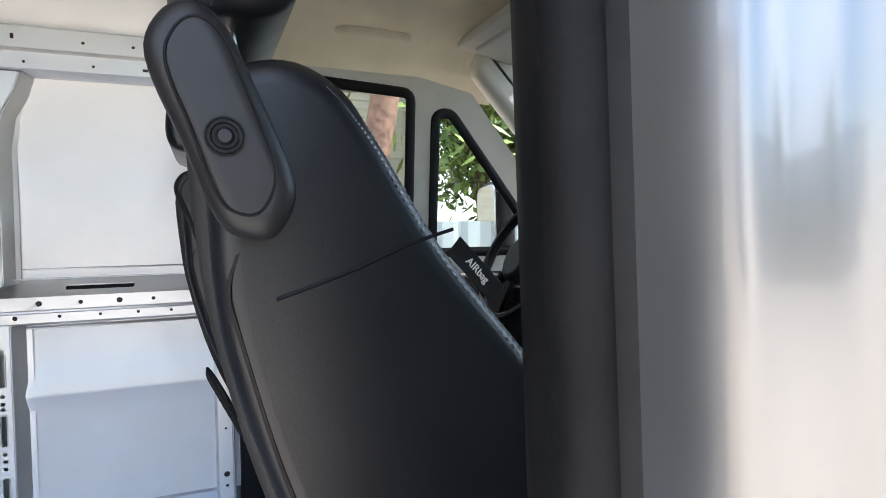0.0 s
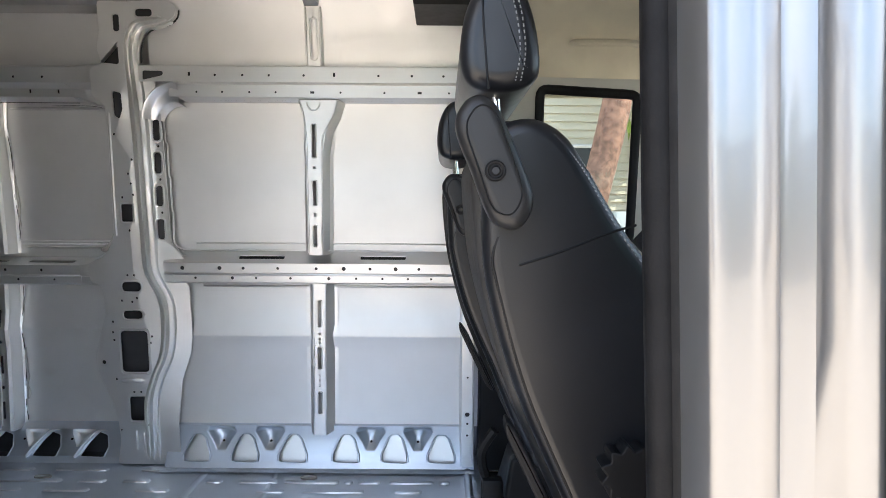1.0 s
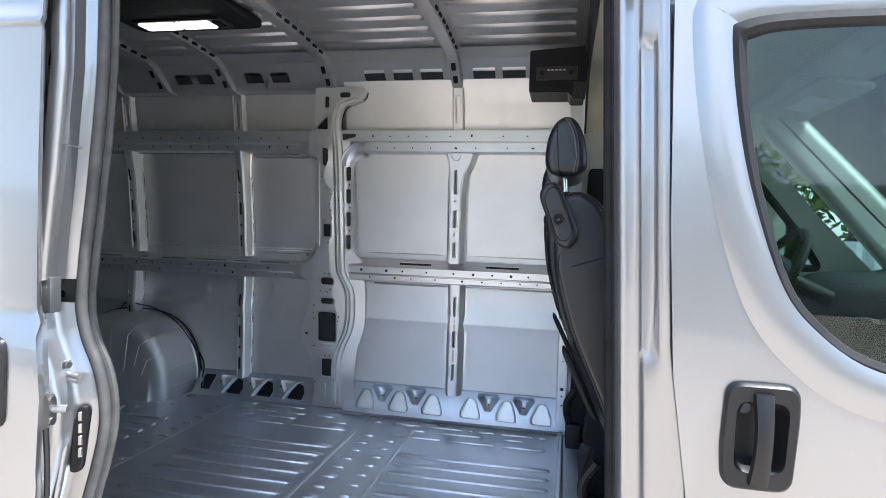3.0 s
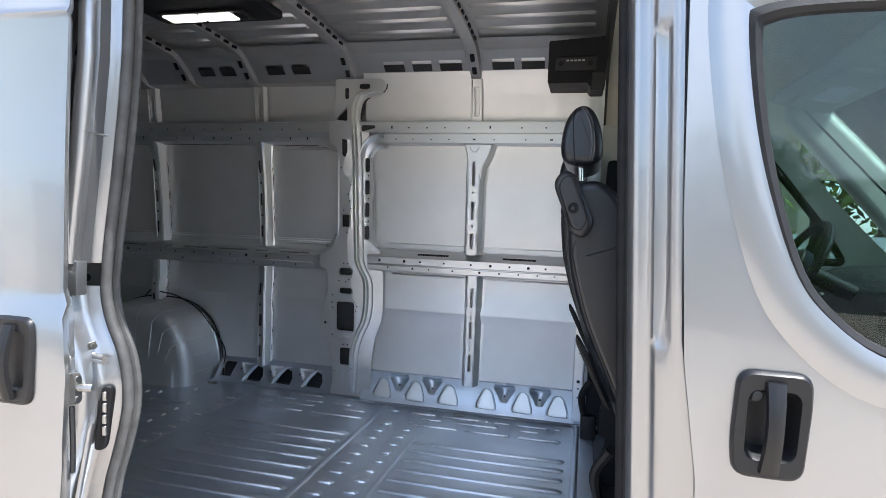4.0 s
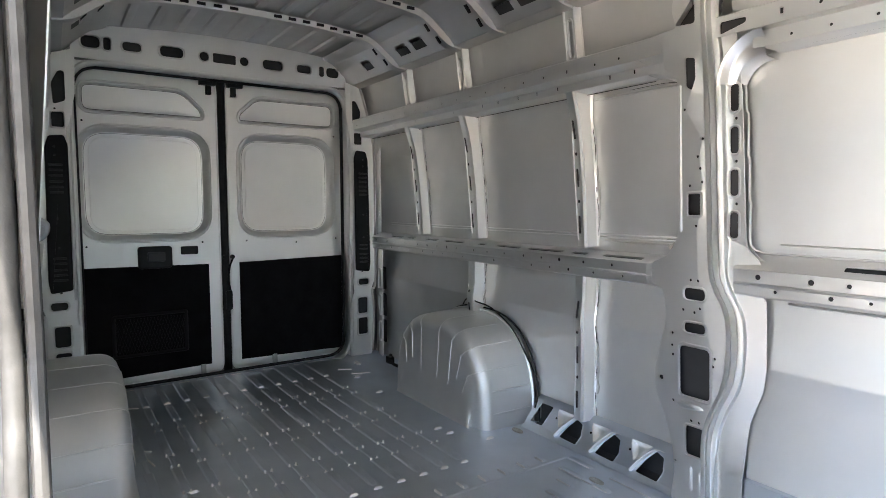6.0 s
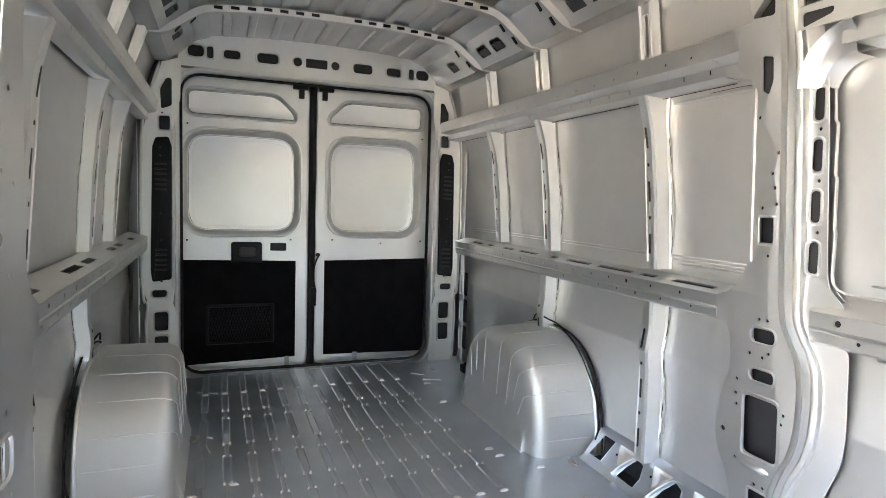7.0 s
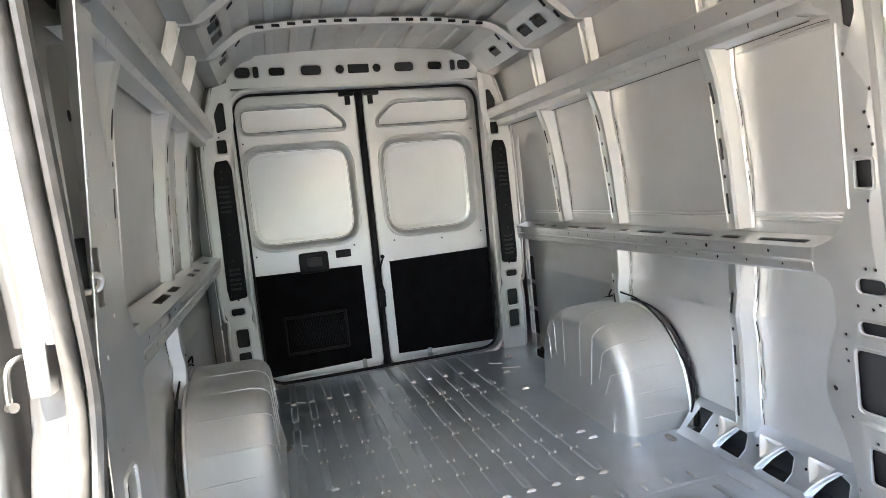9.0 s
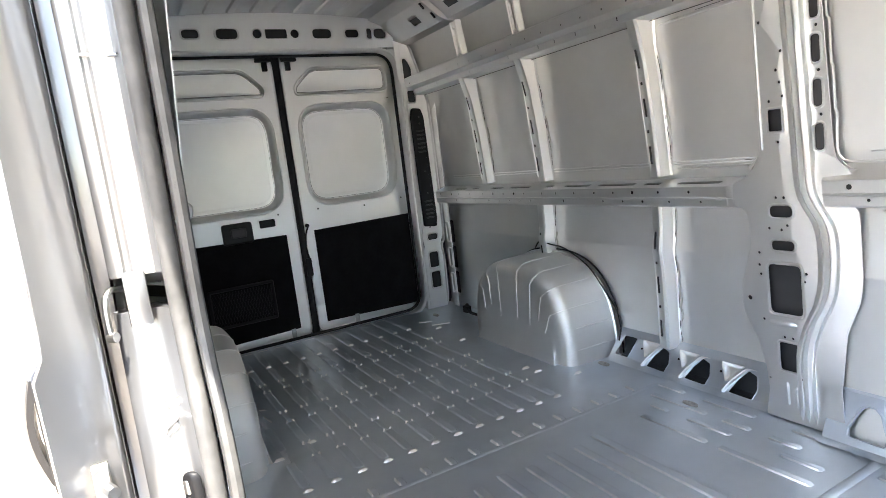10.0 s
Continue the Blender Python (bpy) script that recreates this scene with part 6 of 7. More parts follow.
# ---- seats ----
def cab_seat(y0, label, tuck=0.0):
    """A front seat seen from behind: leather back and bolster, headrest on chrome posts, folded armrest, pedestal."""
    s = thing("cab_seat", 1.45, y0 + 0.24, -0.05, label, "seat", "cab seats")
    f = lambda u, v, w: (u, y0 + w, v)
    back = smooth_path([(1.198, 1.050), (1.200, 0.98), (1.208, 0.88), (1.250, 0.735), (1.318, 0.58), (1.395, 0.40), (1.45, 0.33), (1.60, 0.36), (1.62, 0.52), (1.585, 0.70), (1.500, 0.825), (1.400, 0.945), (1.337, 1.045), (1.308, 1.084), (1.270, 1.104), (1.232, 1.100), (1.206, 1.080)], 4, closed=True)
    bm = puff(back, 0.0, 0.48, 0.022, f, n=6)
    bk = wpart("backrest", bm, LEATHER, s, "black leather backrest with grey stitching", smooth=60)
    # seams and double stitching follow the front edge
    bm = bmesh.new()
    seam = smooth_path([(1.225, 0.955), (1.214, 0.925), (1.222, 0.905), (1.30, 0.928), (1.36, 0.952), (1.402, 0.965)], 5)
    tube([(u, y0 - 0.0005, v) for u, v in seam[12:]], 0.0018, bm, 5)
    tube([(u, y0 + 0.002, v) for u, v in smooth_path([(1.224, 0.955), (1.214, 0.92), (1.222, 0.88), (1.262, 0.74), (1.33, 0.585), (1.40, 0.43)], 6)], 0.0022, bm, 5)
    wpart("seam", bm, BLACK, bk)
    st = bmesh.new()
    edge = smooth_path([(1.300, 1.088), (1.337, 1.045), (1.400, 0.945), (1.500, 0.825), (1.585, 0.700)], 34)
    for k in (0.003, 0.009):
        for i in range(0, len(edge) - 1, 2):
            a, c = Vector(edge[i]), Vector(edge[i + 1])
            t = (c - a).normalized()
            nrm = Vector((-t.y, t.x)) * -k
            if nrm.x > 0:
                nrm = -nrm
            p, q = a + nrm, a + (c - a) * 0.9 + nrm
            d = 0.022 * (1 - math.sqrt(max(0, 1 - (1 - min(1, k / 0.022)) ** 2)))
            tube([(p.x, y0 + d - 0.0008, p.y), (q.x, y0 + d - 0.0008, q.y)], 0.0010, st, 4)
    wpart("stitching", st, THREAD, bk, "double row of grey stitches")
    tag = bmesh.new()
    pts = [(1.398, 0.943), (1.411, 0.958), (1.455, 0.911), (1.442, 0.896)]
    b = puff(pts, -0.004, -0.001, 0.001, lambda u, v, w: (u, y0 + 0.014 + w - 0.008, v), n=2)
    add(tag, b)
    tg = wpart("tag", tag, BLACK, bk, "black woven airbag tag")
    cu = bpy.data.curves.new("letters", "FONT")
    cu.body, cu.size, cu.extrude, cu.align_x, cu.align_y = "AIRbag", 0.010, 0.0003, "CENTER", "CENTER"
    tmp = new("letters", cu)
    tmp.matrix_world = Matrix.Translation((1.4265, y0 + 0.0008, 0.927)) @ Matrix.Rotation(radians(90), 4, "X") @ Matrix.Rotation(radians(-47), 4, "Z")
    bpy.context.view_layer.update()
    dg = bpy.context.evaluated_depsgraph_get()
    me = bpy.data.meshes.new_from_object(tmp.evaluated_get(dg))
    me.transform(tmp.matrix_world)
    me.materials.clear()
    me.materials.append(LENS)
    bpy.data.objects.remove(tmp)
    bpy.data.curves.remove(cu)
    under(new("lettering", me), tg)
    # rear shell of the backrest
    bm = puff(smooth_path([(1.186, 1.06), (1.192, 0.95), (1.206, 0.86), (1.245, 0.72), (1.312, 0.565), (1.385, 0.41), (1.41, 0.42), (1.34, 0.58), (1.272, 0.73), (1.232, 0.87), (1.222, 0.96), (1.215, 1.05)], 4, closed=True), 0.030, 0.45, 0.015, f)
    wpart("back_shell", bm, FABRIC, s)
    bm = puff(smooth_path([(1.238, 0.700), (1.262, 0.662), (1.318, 0.545), (1.330, 0.520), (1.318, 0.522), (1.300, 0.548), (1.250, 0.650), (1.234, 0.686)], 4, closed=True), -0.004, 0.03, 0.004, f)
    wpart("side_slot", bm, BLACK, s)
    # headrest
    head = smooth_path([(1.170, 1.190), (1.176, 1.248), (1.196, 1.290), (1.224, 1.304), (1.252, 1.288), (1.272, 1.240), (1.280, 1.180), (1.270, 1.158), (1.242, 1.146), (1.205, 1.146), (1.180, 1.158)], 4, closed=True)
    bm = puff(head, 0.030, 0.430, 0.024, f, n=6)
    hd = wpart("headrest", bm, LEATHER, s, "black leather headrest", smooth=60)
    st = bmesh.new()
    ln = smooth_path([(1.232, 1.296), (1.252, 1.262), (1.262, 1.20), (1.256, 1.155)], 16)
    for k in (0, 0.007):
        for i in range(0, len(ln) - 1, 2):
            p, q = ln[i], ln[i + 1]
            d = 0.030 + 0.018
            tube([(p[0] + k - 0.012, y0 + d - 0.019, p[1]), (q[0] + k - 0.012, y0 + d - 0.019, q[1])], 0.0012, st, 4)
    wpart("stitching", st, THREAD, hd, "double row of grey stitches")
    bm = bmesh.new()
    tube([(u, y0 + 0.0295, v) for u, v in smooth_path([(1.198, 1.285), (1.200, 1.24), (1.205, 1.18), (1.208, 1.145)], 5)], 0.0016, bm, 5)
    wpart("seam", bm, BLACK, hd)
    for yy in (0.085, 0.375):
        bm = bmesh.new()
        tube([(1.220, y0 + yy, 1.175), (1.228, y0 + yy, 1.085)], 0.006, bm, 10)
        wpart("post", bm, CHROME, s, "chrome headrest post")
        bm = bmesh.new()
        tube([(1.227, y0 + yy, 1.108), (1.228, y0 + yy, 1.085)], 0.013, bm, 10)
        wpart("collar", bm, BLACK, s)
    # armrest folded up along the back
    arm = smooth_path([(1.163, 1.085), (1.172, 1.114), (1.192, 1.125), (1.214, 1.112), (1.232, 1.075), (1.258, 1.012), (1.260, 0.985), (1.246, 0.962), (1.226, 0.960), (1.206, 0.975), (1.184, 1.03)], 5, closed=True)
    arm = [(u + tuck, v - tuck) for u, v in arm]
    bm = puff(arm, -0.050 + tuck, 0.004 + tuck, 0.016, f, n=5)
    ar = wpart("armrest", bm, GREYP, s, "dark grey folded armrest", smooth=60)
    c = (1.208 + tuck, 1.052 - tuck)
    bm = bmesh.new()
    bead([(c[0] + (p[0] - c[0]) * 0.70, c[1] + (p[1] - c[1]) * 0.80) for p in arm], 0.0022, 0.0012, lambda u, v, w: (u, y0 + tuck - 0.0500 - w, v), bm, closed=True)
    wpart("armrest_groove", bm, BLACK, ar)
    bm = bmesh.new()
    tube([(1.212 + tuck, y0 + tuck - 0.049, 1.031 - tuck), (1.212 + tuck, y0 + tuck - 0.0525, 1.031 - tuck)], 0.0135, bm, 20)
    tube([(1.212 + tuck + 0.0105 * math.cos(a), y0 + tuck - 0.053, 1.031 - tuck + 0.0105 * math.sin(a)) for a in [6.2832 * i / 20 for i in range(20)]], 0.002, bm, 6, closed=True)
    kb = wpart("pivot_cap", bm, BLACK, ar)
    bm = bmesh.new()
    tube([(1.212 + tuck, y0 + tuck - 0.0525, 1.031 - tuck), (1.212 + tuck, y0 + tuck - 0.0555, 1.031 - tuck)], [0.0065, 0.0045], bm, 12)
    wpart("screw", bm, GREYP, kb)
    # recline wheel
    lobes = [(1.395 + (0.036 + 0.004 * math.cos(11 * q)) * math.cos(q), 0.64 + (0.036 + 0.004 * math.cos(11 * q)) * math.sin(q)) for q in [6.2832 * i / 88 for i in range(88)]]
    wpart("recline_wheel", puff(lobes, -0.032, 0.004, 0.0025, f), BLACK, s)
    # cushion, side cover and pedestal
    bm = puff(smooth_path([(1.42, 0.34), (1.46, 0.24), (1.60, 0.22), (1.92, 0.25), (1.96, 0.32), (1.92, 0.39), (1.70, 0.40), (1.50, 0.42)], 4, closed=True), 0.0, 0.48, 0.04, f)
    wpart("cushion", bm, LEATHER, s, smooth=60)
    bm = puff(rounded([(1.36, 0.20), (1.48, 0.14), (1.86, 0.16), (1.88, 0.25), (1.50, 0.28), (1.38, 0.34)], 0.03), -0.012, 0.03, 0.01, f)
    wpart("side_cover", bm, BLACK, s)
    bm = puff(rounded([(1.34, -0.05), (1.80, -0.05), (1.76, 0.20), (1.42, 0.22)], 0.03), 0.05, 0.43, 0.02, f)
    wpart("pedestal", bm, BLACK, s)
    bm = bmesh.new()
    tube(smooth_path([(1.335, y0 + 0.02, 0.40), (1.30, y0 + 0.03, 0.33), (1.32, y0 + 0.04, 0.24), (1.36, y0 + 0.04, 0.18)], 5), 0.014, bm, 8)
    block(1.30, 1.36, y0 + 0.01, y0 + 0.05, 0.16, 0.26, bm, 0.01)
    wpart("belt_buckle", bm, BLACK, s)
    return s


SEAT_Y = 0.425
cab_seat(SEAT_Y, "black leather passenger seat with folded armrest")
driver = cab_seat(SEAT_Y + 0.80, "black leather driver's seat with folded armrest", 0.022)
driver.location.x -= 0.040
driver.location.z -= 0.025

# ---- cab shell ----
cab_floor = tagged(part("cab_floor", block(1.27, 2.75, 0.05, 1.98, -0.10, -0.055), GREYP), "dark rubber cab floor mat", "floor", kind="structure")
liner = thing("headliner", 1.8, CY, 1.70, "beige moulded cab headliner", "headliner", kind="structure")
bm = bmesh.new()
prof = [(0.25, 1.685), (0.32, 1.715), (0.55, 1.755), (CY, 1.765), (1.49, 1.755), (1.72, 1.715), (1.86, 1.62), (1.94, 1.50), (1.975, 1.425)]
prof = smooth_path(prof, 4)
rows = []
for x, drop in ((1.300, 0.0), (1.45, 0.0), (1.70, 0.005), (1.95, 0.03), (2.12, 0.09), (2.22, 0.16)):
    rows.append([bm.verts.new((x, y, 1.40 + (z - 1.40) * (1 - drop * 2.2))) for y, z in prof])
for q, r in zip(rows, rows[1:]):
    for j in range(len(prof) - 1):
        bm.faces.new((q[j], q[j + 1], r[j + 1], r[j]))
wpart("liner_shell", bm, LINER, liner, smooth=60)
bm = bmesh.new()
tube([(1.298, y, z) for y, z in prof], 0.016, bm, 8)
wpart("liner_edge", bm, GREYP, liner, "dark edge trim")
for y in (1.885, 0.155):
    k = 1 if y > 1 else -1
    bm = bmesh.new()
    tube(smooth_path([(1.62, y - k * 0.01, 1.602), (1.64, y - k * 0.045, 1.596), (1.74, y - k * 0.050, 1.596), (1.84, y - k * 0.045, 1.594), (1.86, y - k * 0.01, 1.598)], 5), 0.012, bm, 8)
    gh = part("grab_handle", bm, LINER)
    tagged(gh, "beige grab handle on the headliner", "handle", "grab handles")
shelf = thing("overhead_shelf", 2.1, CY, 1.62, "pale overhead shelf with folded sun visors", "shelf")
bm = puff(rounded([(2.02, 1.575), (2.10, 1.555), (2.30, 1.555), (2.30, 1.66), (2.20, 1.70), (2.04, 1.61)], 0.015), 0.20, 1.84, 0.02, lambda u, v, w: (u, w, v))
wpart("tray", bm, TRIM, shelf)
for a, b2 in ((0.24, 0.88), (1.14, 1.80)):
    bm = puff(rect(a, -0.09, b2, 0.09, 0.03), -0.012, 0.012, 0.010, lambda u, v, w: (2.16 + v * 0.98, u, 1.545 - v * 0.20 + w))
    vz = wpart("visor", bm, TRIM, shelf, "pale fabric sun visor")
    bm = puff(rect(a + 0.20, -0.05, b2 - 0.20, 0.04, 0.008), -0.0145, -0.010, 0.003, lambda u, v, w: (2.16 + v * 0.98, u, 1.545 - v * 0.20 + w), n=2)
    wpart("label", bm, LENS, vz, "blank white warning label")

tagged(part("upper_pillar_trim", block(1.262, 1.50, 1.985, 2.02, 0.90, 1.74, None, 0.01), LINER), "beige trim over the driver's door pillar", "trim", kind="structure")

# driver's side door with its two windows
dd = thing("driver_door", 1.9, 1.95, 0, "closed driver's door with black window frames", "door", kind="structure")
yz = lambda u, v, w: (u, 1.925 - 0.10 * max(0, v - 0.9) + 0.0 - w, v)
w1 = rounded([(1.505, 0.86), (1.870, 0.86), (1.870, 1.415), (1.505, 1.435)], 0.03, 4)
w2 = rounded([(1.962, 0.86), (2.40, 0.86), (2.30, 1.02), (2.02, 1.360), (1.962, 1.350)], 0.03, 4)
bm = sheet([(1.30, -0.10), (2.62, -0.10), (2.62, 0.86), (2.38, 1.10), (2.10, 1.43), (1.90, 1.47), (1.30, 1.48)], [w1, w2], 0.03, yz, None, False)
wpart("door_trim", bm, TRIM, dd)
for w in (w1, w2):
    bm = bmesh.new()
    bead(w, 0.036, 0.012, lambda u, v, k: yz(u, v, -0.0 + k), bm, closed=True)
    wpart("window_frame", bm, BLACK, dd)
    b = bmesh.new()
    b.faces.new([b.verts.new((p[0], p[1], -0.020)) for p in w])
    made = bmesh.ops.extrude_face_region(b, geom=b.faces[:])
    for v in made["geom"]:
        if isinstance(v, bmesh.types.BMVert):
            v.co.z -= 0.004
    pane = wpart("glass", add(None, b, yz), GLASS, dd, smooth=0)
    pane.visible_shadow = False
bm = puff(rounded([(1.55, 0.10), (2.50, 0.10), (2.50, 0.78), (1.55, 0.80)], 0.05), 0.0, 0.05, 0.02, yz)
wpart("lower_trim", bm, BLACK, dd)
mirror = thing("door_mirror", 2.28, 2.12, 0.98, "black driver's side door mirror", "mirror")
bm = puff(rounded([(2.06, 0.80), (2.26, 0.80), (2.27, 1.13), (2.08, 1.15)], 0.05), 0.0, 0.10, 0.04, lambda u, v, w: (2.30 + w, u, v))
wpart("housing", bm, BLACK, mirror)
bm = puff(rounded([(2.075, 0.82), (2.245, 0.82), (2.25, 1.11), (2.09, 1.13)], 0.04), -0.003, 0.004, 0.002, lambda u, v, w: (2.30 + w, u, v), n=2)
wpart("mirror_glass", bm, material("mirror_glass", (0.85, 0.85, 0.85), 1.0, 0.02, 0.01), mirror, "silvered mirror glass")
bm = bmesh.new()
tube([(2.34, 2.06, 0.84), (2.34, 1.95, 0.82)], 0.03, bm, 8)
wpart("arm", bm, BLACK, mirror)

# windscreen and its pillars
scr = thing("windscreen", 2.5, CY, 1.2, "raked windscreen between pale pillars", "windscreen", kind="structure")
for y, k in ((0.10, -1), (1.90, 1)):
    bm = puff(rounded([(2.12, 1.60), (2.24, 1.56), (2.80, 0.98), (2.80, 0.86), (2.66, 0.86), (2.30, 1.28), (2.10, 1.50)], 0.03), -0.05, 0.05, 0.03, lambda u, v, w: (u, y + w - k * 0.03, v))
    wpart("screen_pillar", bm, TRIM, scr)
bm = bmesh.new()
b = bmesh.new()
vs = [b.verts.new(p) for p in ((2.23, 0.14, 1.56), (2.23, 1.88, 1.56), (2.86, 1.90, 0.90), (2.86, 0.12, 0.90))]
b.faces.new(vs)
made = bmesh.ops.extrude_face_region(b, geom=b.faces[:])
for v in made["geom"]:
    if isinstance(v, bmesh.types.BMVert):
        v.co.z += 0.006
add(bm, b)
pane = wpart("glass", bm, GLASS, scr, smooth=0)
pane.visible_shadow = False
dash = thing("dashboard", 2.5, CY, 0.6, "dark plastic dashboard with vents", "dashboard")
bm = puff(smooth_path([(2.30, 0.30), (2.22, 0.55), (2.26, 0.76), (2.36, 0.84), (2.60, 0.86), (2.88, 0.88), (2.90, 0.20), (2.50, 0.10)], 4, closed=True), 0.10, 1.94, 0.05, lambda u, v, w: (u, w, v))
wpart("body", bm, GREYP, dash)
for y in (0.35, 0.95, 1.10, 1.75):
    bm = puff(rect(y - 0.06, 0.66, y + 0.06, 0.74, 0.02), 2.225, 2.26, 0.008, lambda u, v, w: (w, u, v))
    v = wpart("vent", bm, BLACK, dash)
bm = puff(rect(0.90, 0.42, 1.16, 0.62, 0.02), 2.205, 2.24, 0.008, lambda u, v, w: (w, u, v))
wpart("screen", bm, material("display_glass", (0.01, 0.01, 0.012), 0, 0.08), dash, "dark glossy display")
whl = thing("steering_wheel", 2.08, 1.46, 0.86, "black steering wheel with glossy hub", "steering wheel")
tilt = Matrix.Translation((2.06, 1.46, 0.86)) @ Matrix.Rotation(radians(-62), 4, "Y")
bm = bmesh.new()
tube([tilt @ Vector((0.19 * math.cos(a), 0.19 * math.sin(a), 0)) for a in [6.2832 * i / 32 for i in range(32)]], 0.016, bm, 8, closed=True)
for a in (0.0, 2.3, -2.3):
    tube([tilt @ Vector((0.05 * math.cos(a), 0.05 * math.sin(a), -0.012)), tilt @ Vector((0.185 * math.cos(a), 0.185 * math.sin(a), 0))], 0.016, bm, 8)
wpart("rim", bm, BLACK, whl)
bm = puff([(0.075 * math.cos(6.2832 * i / 16), 0.065 * math.sin(6.2832 * i / 16)) for i in range(16)], -0.03, 0.022, 0.018, lambda u, v, w: tilt @ Vector((u, v, w)))
wpart("hub", bm, GREYP, whl, "dark glossy hub")
bm = bmesh.new()
tube([tilt @ Vector((0, 0, -0.03)), (2.35, 1.46, 0.72)], 0.035, bm, 10)
wpart("column", bm, BLACK, whl)
bm = bmesh.new()
block(2.86, 2.92, 0.0, 2.04, -0.40, 0.90, bm)
tagged(part("bulkhead", bm, BLACK), "plain black bulkhead ahead of the dashboard", "bulkhead", kind="structure")

# black trim at the foot of the driver's pillar, and the module at the roof's front end
bm = puff(rounded([(1.285, 0.02), (1.42, 0.02), (1.42, 1.30), (1.33, 1.30), (1.30, 0.60), (1.285, 0.50)], 0.02), 0.0, 0.16, 0.012, lambda u, v, w: (u, 1.92 - w, v))
tr = part("pillar_trim", bm, BLACK)
tagged(tr, "tall black plastic trim on the driver's pillar", "trim", kind="structure")
mod = thing("overhead_module", 1.17, 1.47, 1.66, "black plastic control module under the roof rail", "module")
bm = bmesh.new()
prism(rounded([(1.055, 1.585), (1.220, 1.585), (1.228, 1.568), (1.285, 1.568), (1.300, 1.70), (1.300, 1.775), (1.055, 1.760)], 0.008, 3), 1.42, 1.62, lambda x, a, b: (a, x, b), bm)
wpart("housing", bm, BLACK, mod)
bm = puff(rect(1.085, 1.635, 1.255, 1.690, 0.006), 1.412, 1.424, 0.004, lambda u, v, w: (u, w, v), n=2)
wpart("face_plate", bm, GREYP, mod)
for u in (1.108, 1.228):
    wpart("plug", tube([(u, 1.414, 1.662), (u, 1.407, 1.662)], 0.011, None, 12), BLACK, mod)
bm = bmesh.new()
for i in range(5):
    block(1.130 + 0.016 * i, 1.141 + 0.016 * i, 1.4095, 1.4125, 1.672, 1.678, bm)
wpart("label", bm, STEEL, mod, "small row of pale marks")
bm = puff(rounded([(1.235, 1.550), (1.288, 1.550), (1.296, 1.625), (1.238, 1.625)], 0.006), 1.402, 1.424, 0.006, lambda u, v, w: (u, w, v))
wpart("connector", bm, GREYP, mod)

# ---- outside ----
GZ = -0.56
bm = bmesh.new()
b = bmesh.new()
bmesh.ops.create_grid(b, x_segments=40, y_segments=40, size=400)
for v in b.verts:
    v.co.z = GZ + 0.01 * noise.noise(v.co * 0.2)
add(bm, b)
ground = tagged(part("ground", bm, CONCRETE), "sunlit pale concrete yard", "ground", kind="structure")


# unseen dark sheet over the far ground, added to dim the door glass's reflection
bm = bmesh.new()
block(-6.0, 160.0, -60.0, -12.0, GZ - 0.05, GZ + 0.022, bm)
road = tagged(part("road", bm, DARKGROUND), "dark ground sheet added beyond the yard to dim reflections", "road", kind="structure")

# white building with an open garage bay behind the van
gar = thing("garage_building", -17.0, -5.5, GZ, "white painted building with an open garage bay", "building")
front = lambda u, v, w: (-15.6 + w, u, v)
bm = sheet([(-14.0, GZ - 0.02), (-7.0, GZ - 0.02), (-7.0, 2.05), (-4.35, 2.05), (-4.35, GZ - 0.02), (6.0, GZ - 0.02), (6.0, 4.2), (-14.0, 4.2)], [], 0.25, front)
wpart("wall", bm, WHITEW, gar)
bm = bmesh.new()
block(-20.2, -20.0, -8.5, -3.0, GZ, 3.0, bm)
block(-20.0, -15.86, -8.5, -8.3, GZ, 3.0, bm)
block(-20.0, -15.86, -3.2, -3.0, GZ, 3.0, bm)
block(-20.2, -15.86, -8.5, -3.0, 2.9, 3.0, bm)
wpart("bay_lining", bm, SHADE, gar)
bm = bmesh.new()
block(-22.0, -15.3, -14.2, 6.2, 4.2, 4.45, bm)
wpart("roof", bm, SHADE, gar)
poster = tagged(part("poster", block(-19.98, -19.95, -5.9, -4.6, 1.15, 2.05), REDM), "red poster on the garage back wall", "poster")
lad = thing("step_ladder", -18.0, -5.7, GZ, "pale blue fibreglass step ladder standing open", "ladder")
for sx, k in ((0.0, 0.0), (0.75, 0.0)):
    for s in (-1, 1):
        bm = bmesh.new()
        tube([(-17.8 + sx * 0.3, -5.75 + s * 0.30 - 0.2 + sx * 0.9, GZ), (-17.9, -5.75 + s * 0.17, GZ + 1.75)], 0.035, bm, 6)
        wpart("rail", bm, BLUEM, lad)
for i in range(6):
    t = (i + 0.6) / 6.5
    bm = bmesh.new()
    wdt = 0.30 - 0.13 * t
    block(-17.84, -17.76, -5.95 + 0.2 * t - wdt, -5.95 + 0.2 * t + wdt, GZ + 1.75 * t, GZ + 1.75 * t + 0.03, bm)
    wpart("tread", bm, BLUEM, lad)

# pale box truck across the yard, mirrored in the van's paint
trk = thing("box_truck", -10.0, -5.6, GZ, "white box truck with a red stripe parked across the yard", "truck")
bm = block(-14.0, -7.5, -6.8, -4.5, 0.35, 2.75, None, 0.04)
wpart("box", bm, WHITEW, trk)
bm = block(-7.4, -5.7, -6.7, -4.6, 0.0, 1.75, None, 0.15)
wpart("cab", bm, WHITEW, trk)
bm = block(-11.0, -9.6, -4.495, -4.48, 1.15, 1.32, None)
wpart("stripe", bm, REDM, trk, "red painted stripe")
bm = block(-13.9, -5.8, -6.5, -4.8, -0.15, 0.35)
wpart("chassis", bm, BLACK, trk)
